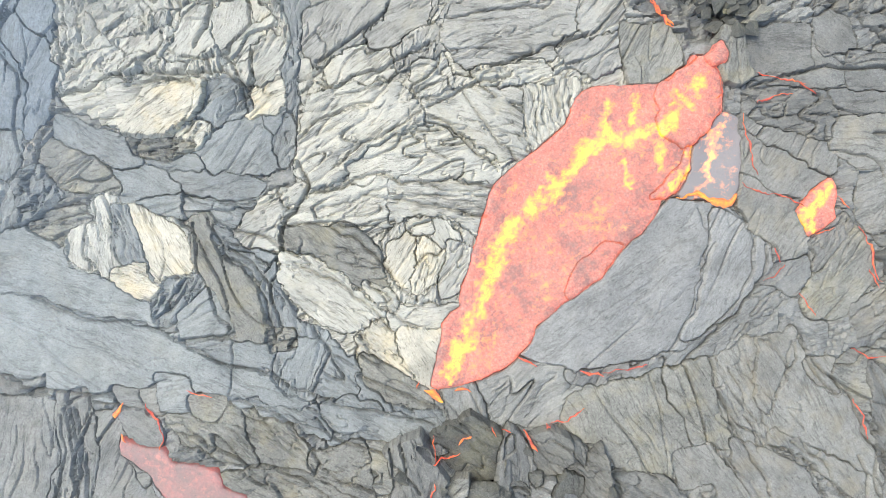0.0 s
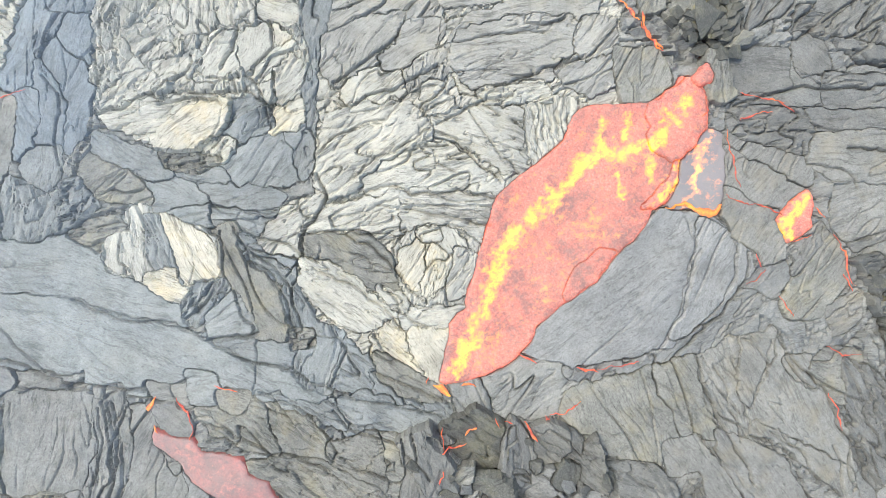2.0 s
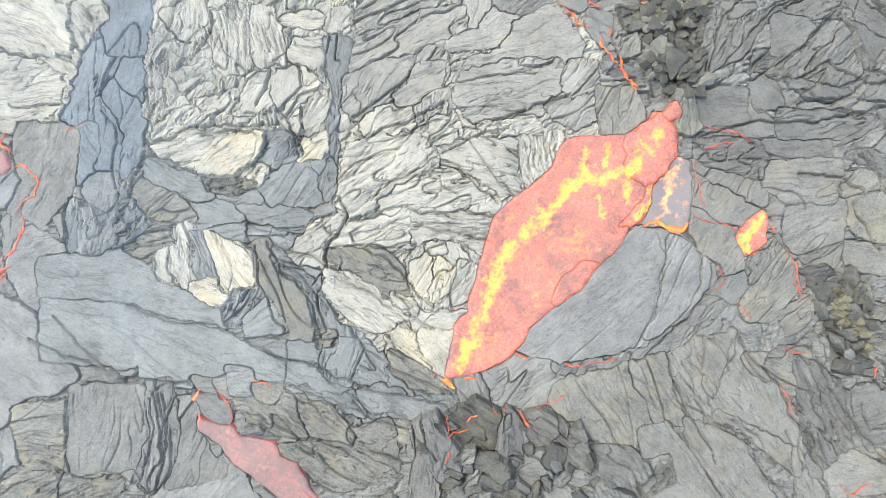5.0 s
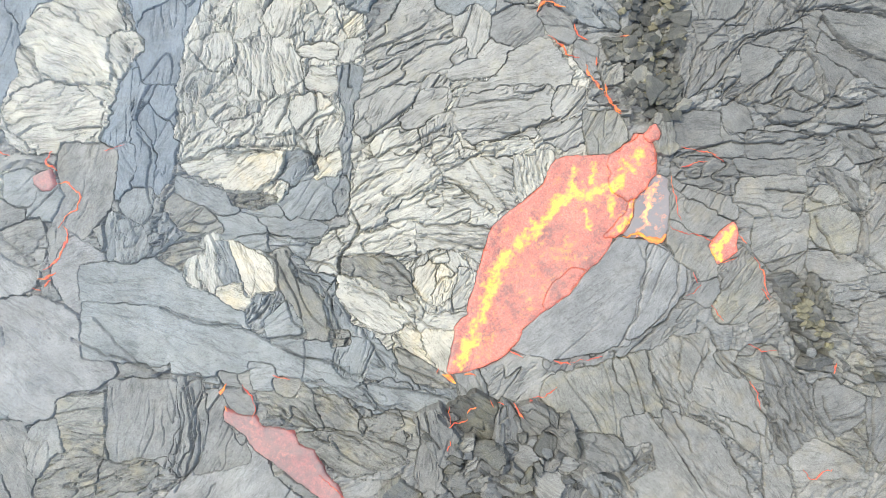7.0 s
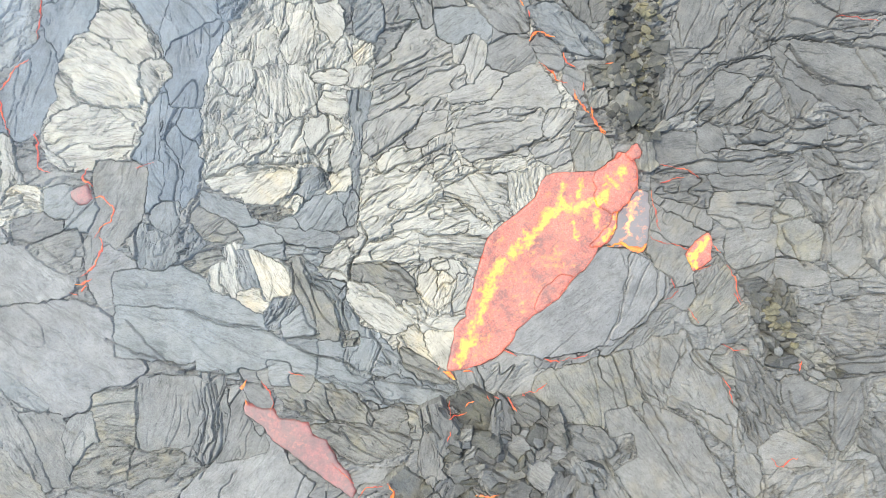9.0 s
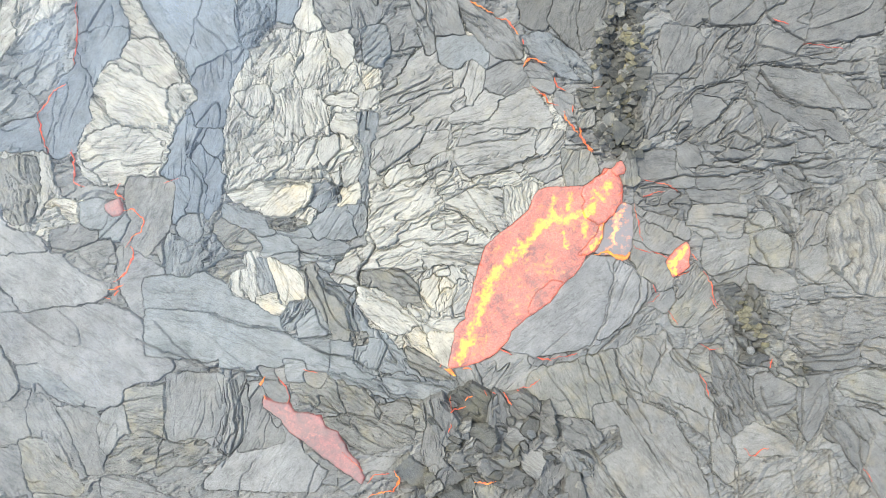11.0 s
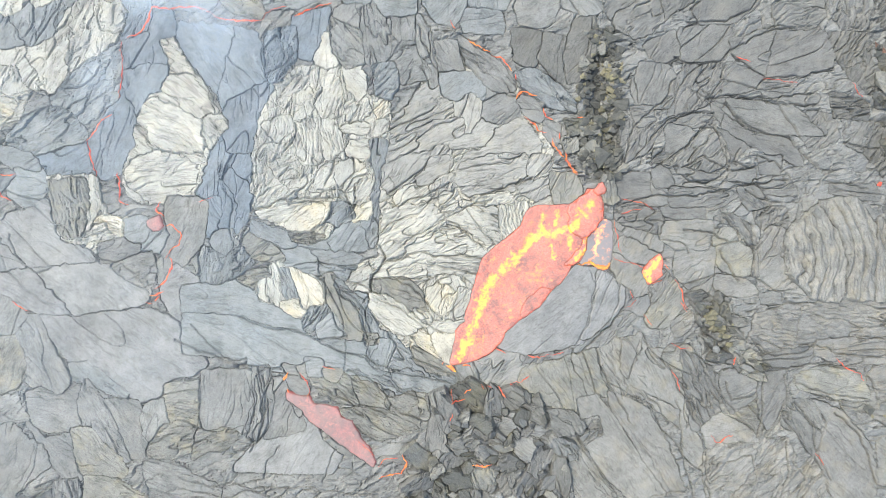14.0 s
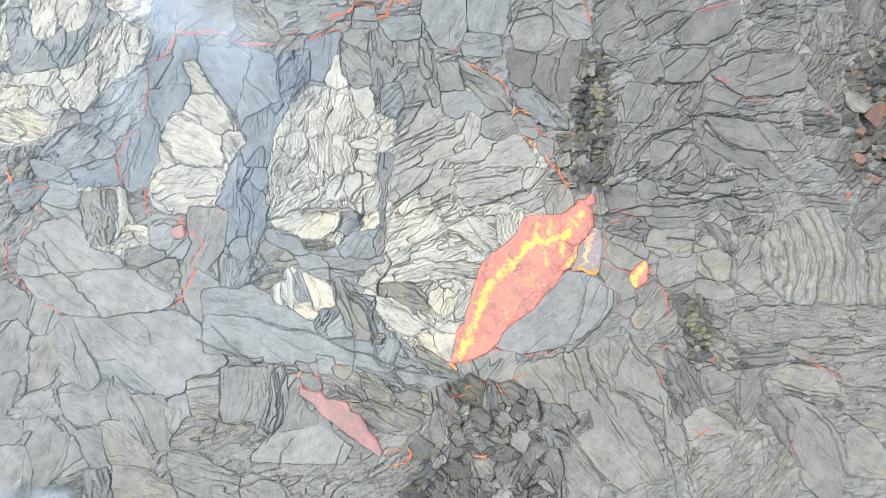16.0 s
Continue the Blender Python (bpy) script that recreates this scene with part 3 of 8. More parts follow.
RELIEF = {"arc": (0.2, 0.3), "bow": (0.17, 0.3), "smooth": (0.06, 0.5), "sleek": (0.05, 0.5), "streak": (0.075, 0.35), "rope": (0.11, 0.2), "fold": (0.15, 0.32), "crumple": (0.18, 0.34)}
COLOUR = {"grey": "grey", "dun": "light grey", "silver": "silver-grey", "stone": "warm grey", "blue": "blue-grey", "slate": "slate-grey", "pale": "pale grey", "cream": "cream-white", "olive": "olive-grey", "dark": "dark grey", "ash": "ash-grey", "drab": "drab grey"}
MADE = {"sleek": ("lava_lobe", "sleek {} lava lobe with fine grain"), "smooth": ("lava_lobe", "smooth {} lava lobe with fine grain"), "streak": ("streaky_crust", "streaky {} slab of cooled lava crust"),
        "arc": ("ropy_crust", "ropy {} lava crust with bowed folds"),
        "rope": ("ropy_crust", "ropy {} lava crust with parallel folds"), "fold": ("folded_crust", "{} lava crust pushed into long folds"),
        "crumple": ("crumpled_crust", "crumpled {} lava crust of broken plates")}


def half(ring, a, b, keep_left):
    """The part of a ring on one side of the line through a and b."""
    def side(p):
        v = (b[0] - a[0]) * (p[1] - a[1]) - (b[1] - a[1]) * (p[0] - a[0])
        return v if keep_left else -v
    out = []
    for p, q in zip(ring, ring[1:] + ring[:1]):
        sp, sq = side(p), side(q)
        if sp >= 0:
            out.append(p)
        if sp * sq < 0:
            t = sp / (sp - sq)
            out.append((p[0] + t * (q[0] - p[0]), p[1] + t * (q[1] - p[1])))
    return out


def ring_area(ring):
    return abs(sum(p[0] * q[1] - p[1] * q[0] for p, q in zip(ring, ring[1:] + ring[:1]))) / 2


def crust(colour, relief, points, angle=0.0, thick=0.06, cuts=(), **more):
    """A piece of cooled crust as a thing of its own; cuts: cracks that part it into sheets, each as two points of a line."""
    name, text = MADE[relief]
    amp, size = RELIEF[relief]
    amp, size = more.pop("amp", amp), more.pop("size", size)
    area = ring_area(points)
    label = ("broad " if area > 7 else "small " if area < 1 else "") + text.format(COLOUR[colour])
    if not cuts and area > 4 and relief in ("crumple", "fold"):
        # a large buckled sheet is parted along its folds
        cx, cy = sum(q[0] for q in points) / len(points), sum(q[1] for q in points) / len(points)
        turn = radians(angle + 18)
        cuts = [((cx, cy), (cx + math.cos(turn), cy + math.sin(turn)))]
    if not cuts:
        return slab(name, colour, relief, points, angle, thick, amp, size, label, **more)
    whole, pieces = mound(name, label), [points]
    for a, b in cuts:
        pieces = [h for r in pieces for h in (half(r, a, b, True), half(r, a, b, False)) if len(h) > 2 and ring_area(h) > 0.05]
    pieces.sort(key=ring_area, reverse=True)
    for k, piece in enumerate(pieces):
        slab("side_sheet" if k else "main_sheet", colour, relief, piece, angle, thick + 0.02 * (k % 2), amp, size, COLOUR[colour] + " crust", parent=whole, rough=0.1, edge_seed=int(area * 1000), **more)
    return whole


def plate(parent, colour, relief, points, angle=0.0, thick=0.05, **more):
    """A broken plate on top of a mound of crust, part of it."""
    amp, size = RELIEF[relief]
    return slab(more.pop("name", "plate"), colour, relief, points, angle, thick, more.pop("amp", amp * 0.8), more.pop("size", size), f"{COLOUR[colour]} plate", parent=parent, lift=more.pop("lift", 0.05), **more)


def mound(name, label, category="lava crust"):
    """A heap of crust whose pieces are its parts."""
    return tagged(new(name), label, category)


def shards(points, count, small, large, seed, tints=("grey", "drab", "drab", "ash", "ash", "olive", "dark", "dark")):
    """Buckled plates thrown over one another in an area, a few large and many small, each a thing of its own."""
    rnd = random.Random(seed)
    xs, ys = [q[0] for q in points], [q[1] for q in points]
    placed = []
    for r in sorted((small + (large - small) * rnd.random() ** 2.2 for _ in range(count)), reverse=True):
        for _ in range(30):
            x, y = rnd.uniform(min(xs), max(xs)), rnd.uniform(min(ys), max(ys))
            if in_ring(x, y, points) and all(math.hypot(x - a, y - b) > 0.62 * (r + s) for a, b, s in placed):
                break
        else:
            continue
        placed.append((x, y, r))
        turn, long_way, corners = rnd.gauss(-0.5, 0.8), rnd.uniform(1.05, 1.6), rnd.choice((4, 4, 5, 5, 6))
        ring = []
        for k in range(corners):
            a = 6.283 * (k + rnd.uniform(-0.3, 0.3)) / corners
            u, v = r * long_way * math.cos(a) * rnd.uniform(0.85, 1.2), r * math.sin(a) * rnd.uniform(0.85, 1.2) / long_way
            ring.append((round(x + u * math.cos(turn) - v * math.sin(turn), 2), round(y + u * math.sin(turn) + v * math.cos(turn), 2)))
        crust(rnd.choice(tints), rnd.choice(("streak", "rope", "smooth", "streak", "fold")), ring,
              math.degrees(turn) + rnd.uniform(-25, 25), rnd.uniform(0.08, 0.2), lift=rnd.uniform(0.02, 0.2), rough=0.04, tilt=(rnd.gauss(0, 0.25), rnd.gauss(0, 0.25)), reach=0.03)


STONES = []


def stone_mesh(k):
    """An angular block: the hull of a few jittered points, with chipped edges."""
    rnd = random.Random(k * 7 + 1)
    bm = bmesh.new()
    for i in range(11):
        v = Vector((rnd.gauss(0, 1), rnd.gauss(0, 1), rnd.gauss(0, 1))).normalized()
        big = max(abs(c) for c in v)
        bm.verts.new(v * (0.5 + 0.28 * (1 / big - 1)) * rnd.uniform(0.85, 1.1))
    hull = bmesh.ops.convex_hull(bm, input=bm.verts[:])
    bmesh.ops.delete(bm, geom=[g for g in hull["geom_interior"] if isinstance(g, bmesh.types.BMVert)], context="VERTS")
    bmesh.ops.bevel(bm, geom=bm.edges[:], offset=0.012, segments=1, affect="EDGES")
    uv = bm.loops.layers.uv.new("UVMap")
    for f in bm.faces:
        for lp in f.loops:
            lp[uv].uv = (lp.vert.co.x + lp.vert.co.z, lp.vert.co.y + lp.vert.co.z)
    meshes = []
    for colour in ("dark", "olive", "sulphur", "grey", "rust"):
        me = bpy.data.meshes.new("stone")
        bm.to_mesh(me)
        me.materials.append(MAT[colour])
        meshes.append(me)
    bm.free()
    return meshes


def in_ring(x, y, ring):
    return bool(outline_distance(np.array([x]), np.array([y]), ring)[0] > 0)


def rubble(points, count, small, large, mix, group, seed):
    """Loose blocks lying in an area; mix: shares of dark, olive, sulphur-stained, grey and rusty stones."""
    if not STONES:
        STONES.extend(stone_mesh(k) for k in range(14))
    rnd = random.Random(seed)
    xs, ys = [p[0] for p in points], [p[1] for p in points]
    points = smoothed(points, True, 0.4, 0.6, seed)
    labels = ("dark angular loose stone on broken lava", "olive-grey angular loose stone on broken lava", "yellow sulphur-stained loose stone on broken lava", "grey flat loose lava slab on broken lava", "rusty red-brown angular loose stone on broken lava")
    placed = []
    tries = 0
    while len(placed) < count and tries < count * 60:
        tries += 1
        x, y = rnd.uniform(min(xs), max(xs)), rnd.uniform(min(ys), max(ys))
        s = small + (large - small) * rnd.random() ** 2.2
        if not in_ring(x, y, points) or any(math.hypot(x - a, y - b) < 0.31 * (s + r) for a, b, r in placed):
            continue
        placed.append((x, y, s))
        pick = rnd.choices((0, 1, 2, 3, 4), mix)[0]
        s *= 0.6 if pick == 2 else 1
        ob = new("stone", STONES[rnd.randrange(14)][pick])
        ob.scale = (s * rnd.uniform(0.9, 1.35), s * rnd.uniform(0.7, 1.0), s * rnd.uniform(0.2, 0.5))
        ob.rotation_euler = (rnd.uniform(-0.3, 0.3), rnd.uniform(-0.3, 0.3), rnd.uniform(0, 6.28))
        ob.location = (x, y, top_at(x, y) + 0.05 * s)
        tagged(ob, labels[pick], "stone", group)


def gravel(areas, count, seed, look_of="dark", label="dark angular lava fragments between larger stones"):
    """Small broken fragments between the stones, too many to count."""
    rnd = random.Random(seed)
    verts, faces = [], []
    share = count // len(areas)
    for area in areas:
        xs, ys = [p[0] for p in area], [p[1] for p in area]
        n = 0
        while n < share:
            x, y = rnd.uniform(min(xs), max(xs)), rnd.uniform(min(ys), max(ys))
            if not in_ring(x, y, area):
                n += 0.2
                continue
            n += 1
            s, a, z = rnd.uniform(0.06, 0.26), rnd.uniform(0, 6.28), top_at(x, y)
            tx, ty, k = rnd.uniform(-0.6, 0.6), rnd.uniform(-0.6, 0.6), len(verts)
            sides = rnd.choice((4, 5, 5))
            for level, spread in ((-0.35, 1.0), (0.35, rnd.uniform(0.6, 0.95))):
                for i in range(sides):
                    b = a + 6.283 * i / sides + rnd.uniform(-0.3, 0.3)
                    r = s * spread * rnd.uniform(0.7, 1.15)
                    px, py = r * math.cos(b), r * 0.7 * math.sin(b)
                    verts.append((x + px, y + py, z + 0.02 + s * level * 0.7 + px * tx + py * ty))
            faces.append(tuple(range(k + sides, k + 2 * sides)))
            faces.extend((k + i, k + (i + 1) % sides, k + sides + (i + 1) % sides, k + sides + i) for i in range(sides))
    me = bpy.data.meshes.new("gravel")
    me.from_pydata(verts, [], faces)
    me.materials.append(MAT[look_of])
    tagged(new("gravel", me), label, "gravel", kind="stuff")


def smoke(points, height, deep, label, reach=2.2, look_of="smoke"):
    """A low drifting veil of smoke: a lumpy closed cushion that thins out to its rim."""
    ring = smoothed(points, True, 0.3, 0.5, 11)
    xs, ys = [p[0] for p in ring], [p[1] for p in ring]
    x, y = np.meshgrid(np.arange(min(xs), max(xs), 0.2), np.arange(min(ys), max(ys), 0.2))
    d = outline_distance(x, y, ring)
    t = np.clip(d / reach, 0, 1)
    swell = t * (2 - t) * (1 + 0.5 * fbm(x / 1.5, y / 1.5, 21, 3))
    veil = tagged(new("smoke_wisp"), label, "smoke")
    for name, sign in (("upper_veil", 1), ("lower_veil", -2.2)):
        me = bpy.data.meshes.new(name)
        sheet_mesh(me, x, y, height + sign * deep * swell, d > -0.2, MAT[look_of], 0.0, t * t * (3 - 2 * t))
        ob = new(name, me)
        ob.parent = veil
        ob.visible_shadow = False


# ---- fold lines in the crust ----
crease([(-8.94, 6.87), (-8.88, 6.13), (-9, 5.63), (-9.06, 5.02), (-9.31, 4.52), (-9.5, 3.9)], 0.12, 0.05, 0.03)
crease([(-10.17, 6.25), (-9.8, 5.88), (-9.74, 5.39), (-9.93, 4.77), (-9.81, 4.15)], 0.1, 0.05, 0.03)
crease([(-6.65, 6.75), (-6.77, 6.37), (-7.27, 6.07), (-8.13, 5.63), (-8.88, 5.39)], 0.14, 0.05, 0.05)
crease([(-5.6, 7.36), (-5.72, 6.87), (-5.97, 6.44)], 0.16, 0.07, 0.0)
crease([(-4.79, 7.49), (-4.73, 6.99), (-4.92, 6.74), (-5.29, 6.31), (-6.28, 6.19)], 0.14, 0.05, 0.05)
crease([(-4.73, 6.37), (-4.71, 5.63), (-4.79, 5.26)], 0.14, 0.05, 0.04)
crease([(-5.29, 6.25), (-5.04, 5.88), (-4.92, 5.38), (-4.86, 5.01)], 0.12, 0.05, 0.04)
crease([(-7.64, 5.82), (-7.02, 5.9), (-6.15, 5.82), (-5.41, 5.94), (-4.92, 5.63)], 0.16, 0.07, 0.06)
crease([(-7.45, 5.66), (-6.65, 5.76), (-5.91, 5.66)], 0.14, 0.06, 0.05)
crease([(-3.37, 6.12), (-2.94, 6.37), (-2.57, 6.62), (-2.07, 6.99), (-1.7, 7.36)], 0.14, 0.05, 0.05)
crease([(-3.31, 5.63), (-2.94, 5.54), (-2.32, 5.85), (-1.58, 6.03), (-1.27, 6.28), (-0.84, 6.49)], 0.14, 0.05, 0.05)
crease([(-1.33, 6.06), (-1.7, 5.63), (-2.07, 5.26), (-2.82, 5.01), (-3.31, 4.51)], 0.09, 0.05, 0.03)
crease([(-1.02, 4.94), (-1.58, 4.61), (-2.2, 4.36), (-2.82, 3.9)], 0.12, 0.05, 0.05)
crease([(-0.84, 5.13), (-0.34, 5.35), (0.03, 5.6), (0.65, 5.68), (0.96, 5.75)], 0.12, 0.05, 0.04)
crease([(-0.09, 5.44), (0.28, 4.88), (0.65, 4.39), (1.14, 4.01)], 0.1, 0.05, 0.04)
crease([(-0.84, 4.88), (-0.34, 4.7), (0.03, 4.26), (0.65, 3.77)], 0.12, 0.05, 0.04)
crease([(-0.96, 4.51), (-0.9, 4.24), (-0.41, 3.95)], 0.09, 0.05, 0.03)
crease([(-0.46, 7.05), (0.28, 7.21), (0.9, 7.27), (1.64, 7.33)], 0.1, 0.05, 0.03)
crease([(0.15, 5.93), (0.9, 6.09), (1.64, 6.4), (2.13, 6.52), (2.63, 6.73)], 0.14, 0.06, 0.05)
crease([(-3.68, 3.9), (-3.5, 3.4), (-3.68, 2.97), (-3.93, 2.78), (-4.12, 2.04)], 0.2, 0.07, 0.0)
crease([(-4.24, 3.28), (-3.87, 2.85)], 0.12, 0.05, 0.0)
crease([(-3.5, 3.25), (-2.82, 3.38), (-2.2, 3.62), (-1.7, 3.71)], 0.1, 0.05, 0.04)
crease([(-3.31, 2.88), (-2.57, 3.09), (-1.83, 3.37)], 0.09, 0.05, 0.03)
crease([(-3.93, 2.54), (-3.19, 2.6), (-2.32, 2.51), (-1.58, 2.66)], 0.14, 0.05, 0.05)
crease([(-3.07, 2.51), (-2.57, 2.26), (-2.08, 1.92), (-1.71, 1.54), (-1.52, 1.17), (-1.09, 0.9)], 0.12, 0.05, 0.05)
crease([(-3.81, 1.67), (-3.07, 1.4), (-2.57, 1.15), (-2.08, 0.68), (-1.71, 0.31)], 0.12, 0.05, 0.05)
crease([(-1.83, 3.65), (-1.43, 3.44), (-0.34, 3.5), (0.52, 3.33)], 0.14, 0.05, 0.05)
crease([(-1.58, 3.13), (-0.84, 3), (0.34, 2.72)], 0.1, 0.05, 0.04)
crease([(-2.32, 3.21), (-1.58, 3.09), (-0.84, 3.21), (-0.34, 3.15)], 0.08, 0.05, 0.04)
crease([(-2.2, 1.3), (-1.83, 0.93), (-1.58, 0.55), (-1.09, 0.31)], 0.12, 0.05, 0.04)
crease([(-5.05, 2.44), (-4.55, 2.35), (-4.06, 2.04), (-3.69, 1.89)], 0.14, 0.06, 0.04)
crease([(-5.29, 2.04), (-4.68, 1.67), (-4.31, 1.18), (-4.06, 0.31)], 0.14, 0.05, 0.04)
crease([(-5.97, 2.6), (-5.91, 1.67), (-5.6, 0.93), (-5.17, 0.25)], 0.14, 0.05, 0.0)
crease([(-5.66, 2.72), (-5.29, 1.98), (-4.49, 1.11), (-4.18, 0.06)], 0.12, 0.05, 0.0)
crease([(-6.29, 0.07), (-5.42, 0.09), (-5.05, 0.19)], 0.16, 0.07, 0.03)
crease([(-3.32, -1.67), (-2.58, -2.17), (-1.71, -2.41), (-0.97, -3.16)], 0.12, 0.05, 0.05)
crease([(-4.93, -1.24), (-4.06, -1.61), (-3.57, -2.04), (-3.2, -2.6), (-3.32, -2.91)], 0.12, 0.05, 0.05)
crease([(-6.16, -1.91), (-5.42, -2.29), (-4.8, -2.6), (-4.06, -2.78), (-3.32, -3.03)], 0.14, 0.05, 0.05)
crease([(-2.33, -0.71), (-1.59, -1.05), (-0.84, -1.36), (-0.6, -1.55)], 0.14, 0.06, 0.05)
crease([(-4.37, -0.56), (-3.81, -0.93), (-2.82, -1.36), (-1.83, -1.55), (-0.72, -1.73)], 0.1, 0.05, 0.04)
crease([(-3.32, 0.25), (-3.01, -0.31), (-3.38, -1.18)], 0.12, 0.05, 0.03)
crease([(6.46, 2.15), (6.39, 1.41), (5.84, 0.67), (5.28, 0.11), (4.6, -0.44)], 0.14, 0.05, 0.05)
crease([(6.19, 2.28), (6.15, 1.53), (5.99, 1.23)], 0.08, 0.05, 0.03)
crease([(5.28, 2.15), (5.1, 1.41), (4.91, 0.79), (4.35, -0.19)], 0.08, 0.05, 0.03)
crease([(4.97, 2.9), (5.22, 2.4), (5.03, 1.66)], 0.06, 0.05, 0.02)
crease([(-8.45, -1.17), (-8.76, -1.42), (-8.64, -2.16), (-8.49, -3.42)], 0.12, 0.05, 0.04)
crease([(-8.2, -1.17), (-8.39, -1.91)], 0.1, 0.05, 0.03)
crease([(-8.89, -1.54), (-8.82, -2.41), (-9.01, -3.42)], 0.1, 0.05, 0.04)
crease([(-9.5, 0.93), (-8.88, 0.69), (-8.33, 0.5), (-7.27, 0.41), (-6.29, 0.07)], 0.12, 0.05, 0.05)
crease([(-5.05, 0.06), (-5.11, -0.68), (-5.17, -1.3)], 0.06, 0.04, 0.0)
crease([(-6.16, -0.06), (-5.3, -0.43), (-4.43, -0.62), (-3.94, -0.93)], 0.1, 0.05, 0.04)
crease([(-18.98, 4.35), (-18.72, 3.59), (-18.34, 3.09), (-17.84, 2.78), (-17.2, 2.96)], 0.1, 0.06, 0.04)
crease([(-19.61, 4.1), (-19.1, 2.83), (-17.96, 1.82), (-16.7, 1.32)], 0.06, 0.08, 0.04)
crease([(-15.43, 3.34), (-14.42, 3.21), (-13.66, 2.58), (-13.16, 1.95)], 0.08, 0.06, 0.03)
crease([(-12.11, 0.02), (-10.4, -0.7), (-9.68, -0.97), (-8.95, -1.06), (-7.69, -1.2)], 0.14, 0.06, 0.05)
crease([(-11.48, 0.66), (-10.58, -0.34), (-9.68, -0.88)], 0.1, 0.05, 0.04)
crease([(-15.09, -1.78), (-14, -2.59), (-13.1, -3.04)], 0.07, 0.06, 0.03)
crease([(-9.86, -4.84), (-8.77, -4.12), (-8.41, -2.86), (-8.59, -1.78), (-8.74, -1.15)], 0.12, 0.06, 0.04)
crease([(-9.13, -4.66), (-8.41, -3.76), (-8.32, -2.5), (-8.56, -1.42)], 0.1, 0.06, 0.04)
crease([(5.34, -0.44), (5.46, -1.19), (5.83, -1.87), (6.2, -2.42), (6.7, -3.44)], 0.12, 0.05, 0.03)
crease([(5.71, -0.57), (6.08, -1.43), (6.39, -2.42)], 0.08, 0.04, 0.02)
crease([(7.07, 0.05), (6.82, -0.82), (6.51, -1.56)], 0.07, 0.05, 0.02)
crease([(7.2, 0.05), (7.57, -0.45), (8.31, -1.19), (8.68, -2.06), (8.99, -2.43)], 0.12, 0.05, 0.05)
crease([(8.99, -2.43), (8.92, -3.05), (9.05, -3.44)], 0.12, 0.05, 0.04)
crease([(7.07, -2.18), (7.32, -2.42), (7.81, -2.61), (7.94, -3.04), (8.31, -3.44)], 0.1, 0.05, 0.04)
crease([(6.58, -2.23), (7.59, -2.73), (7.84, -3.49), (8.73, -4.5), (9.11, -5.77), (9.36, -7.03)], 0.14, 0.05, 0.05)
crease([(8.6, -2.48), (8.8, -3.49), (8.86, -4.5)], 0.1, 0.05, 0.0)
crease([(5.31, -2.23), (6.33, -3.24), (7.59, -5.01), (8.35, -6.27)], 0.06, 0.05, 0.02)
crease([(4.3, -3.74), (5.06, -5.01), (6.07, -6.27), (6.58, -7.03)], 0.1, 0.06, 0.05)
crease([(7.08, -6.78), (7.84, -6.4), (9.11, -6.15), (10.12, -5.01)], 0.1, 0.05, 0.04)
crease([(-10.37, -6.78), (-9.11, -6.15), (-8.35, -6.53), (-8.1, -7.08)], 0.1, 0.06, 0.05)
crease([(-8.86, -6.15), (-6.83, -6.07), (-5.31, -6.27), (-3.79, -6.4)], 0.1, 0.05, 0.05)
crease([(-8.48, -5.77), (-8.35, -5.01), (-7.84, -4.38)], 0.08, 0.04, 0.02)
crease([(-6.07, -5.89), (-5.69, -5.01), (-5.44, -4.38)], 0.08, 0.04, 0.02)
crease([(6.46, 7.33), (6.55, 8.14), (6.82, 8.86), (7.64, 9.58), (8.36, 10.12)], 0.12, 0.05, 0.04)
crease([(6.19, 6.88), (7.64, 7.15), (8.9, 7.96), (9.98, 9.04)], 0.12, 0.05, 0.05)
crease([(7.46, 8.32), (8.36, 9.22), (9.26, 9.4), (10.16, 9.44)], 0.12, 0.05, 0.05)
crease([(6.19, 5.62), (7.82, 5.98), (9.26, 5.98), (10.7, 6.25), (11.96, 6.52), (13.19, 6.61)], 0.14, 0.05, 0.05)
crease([(8, 9.76), (8.36, 10.49), (8.54, 10.85)], 0.12, 0.05, 0.04)
crease([(10.07, 8.95), (10.52, 8.14), (10.7, 7.42), (11.06, 7.24)], 0.1, 0.05, 0.04)
crease([(10.7, 9.76), (11.06, 9.22), (11.6, 8.68), (12.51, 8.5), (13.19, 8.41)], 0.1, 0.05, 0.04)
crease([(9.8, 10.03), (10.88, 10.12), (12.14, 9.94), (13.19, 9.73)], 0.12, 0.05, 0.04)
crease([(9.08, 10.49), (9.8, 10.03), (10.16, 10.03)], 0.1, 0.05, 0.0)
crease([(8.9, 6.88), (9.62, 6.52), (10.16, 6.61), (10.7, 7.06)], 0.12, 0.05, 0.05)
crease([(11.24, 7.96), (10.88, 7.42), (11.6, 7.15), (12.33, 7.42)], 0.1, 0.05, 0.04)
crease([(7.82, 4.71), (7.91, 4.17), (8.72, 4.08), (9.08, 3.63)], 0.1, 0.05, 0.03)
crease([(10.52, 5.08), (11.06, 4.62), (11.15, 4.08), (11.78, 3.81), (11.69, 2.91)], 0.14, 0.05, 0.05)
crease([(11.89, 3.59), (12.14, 5.11), (12.4, 5.49)], 0.12, 0.05, 0.04)
crease([(15.43, 8.15), (16.95, 7.89), (17.71, 6.88)], 0.12, 0.05, 0.05)
crease([(13.16, 8.4), (14.42, 7.13), (15.43, 7.01)], 0.14, 0.05, 0.05)


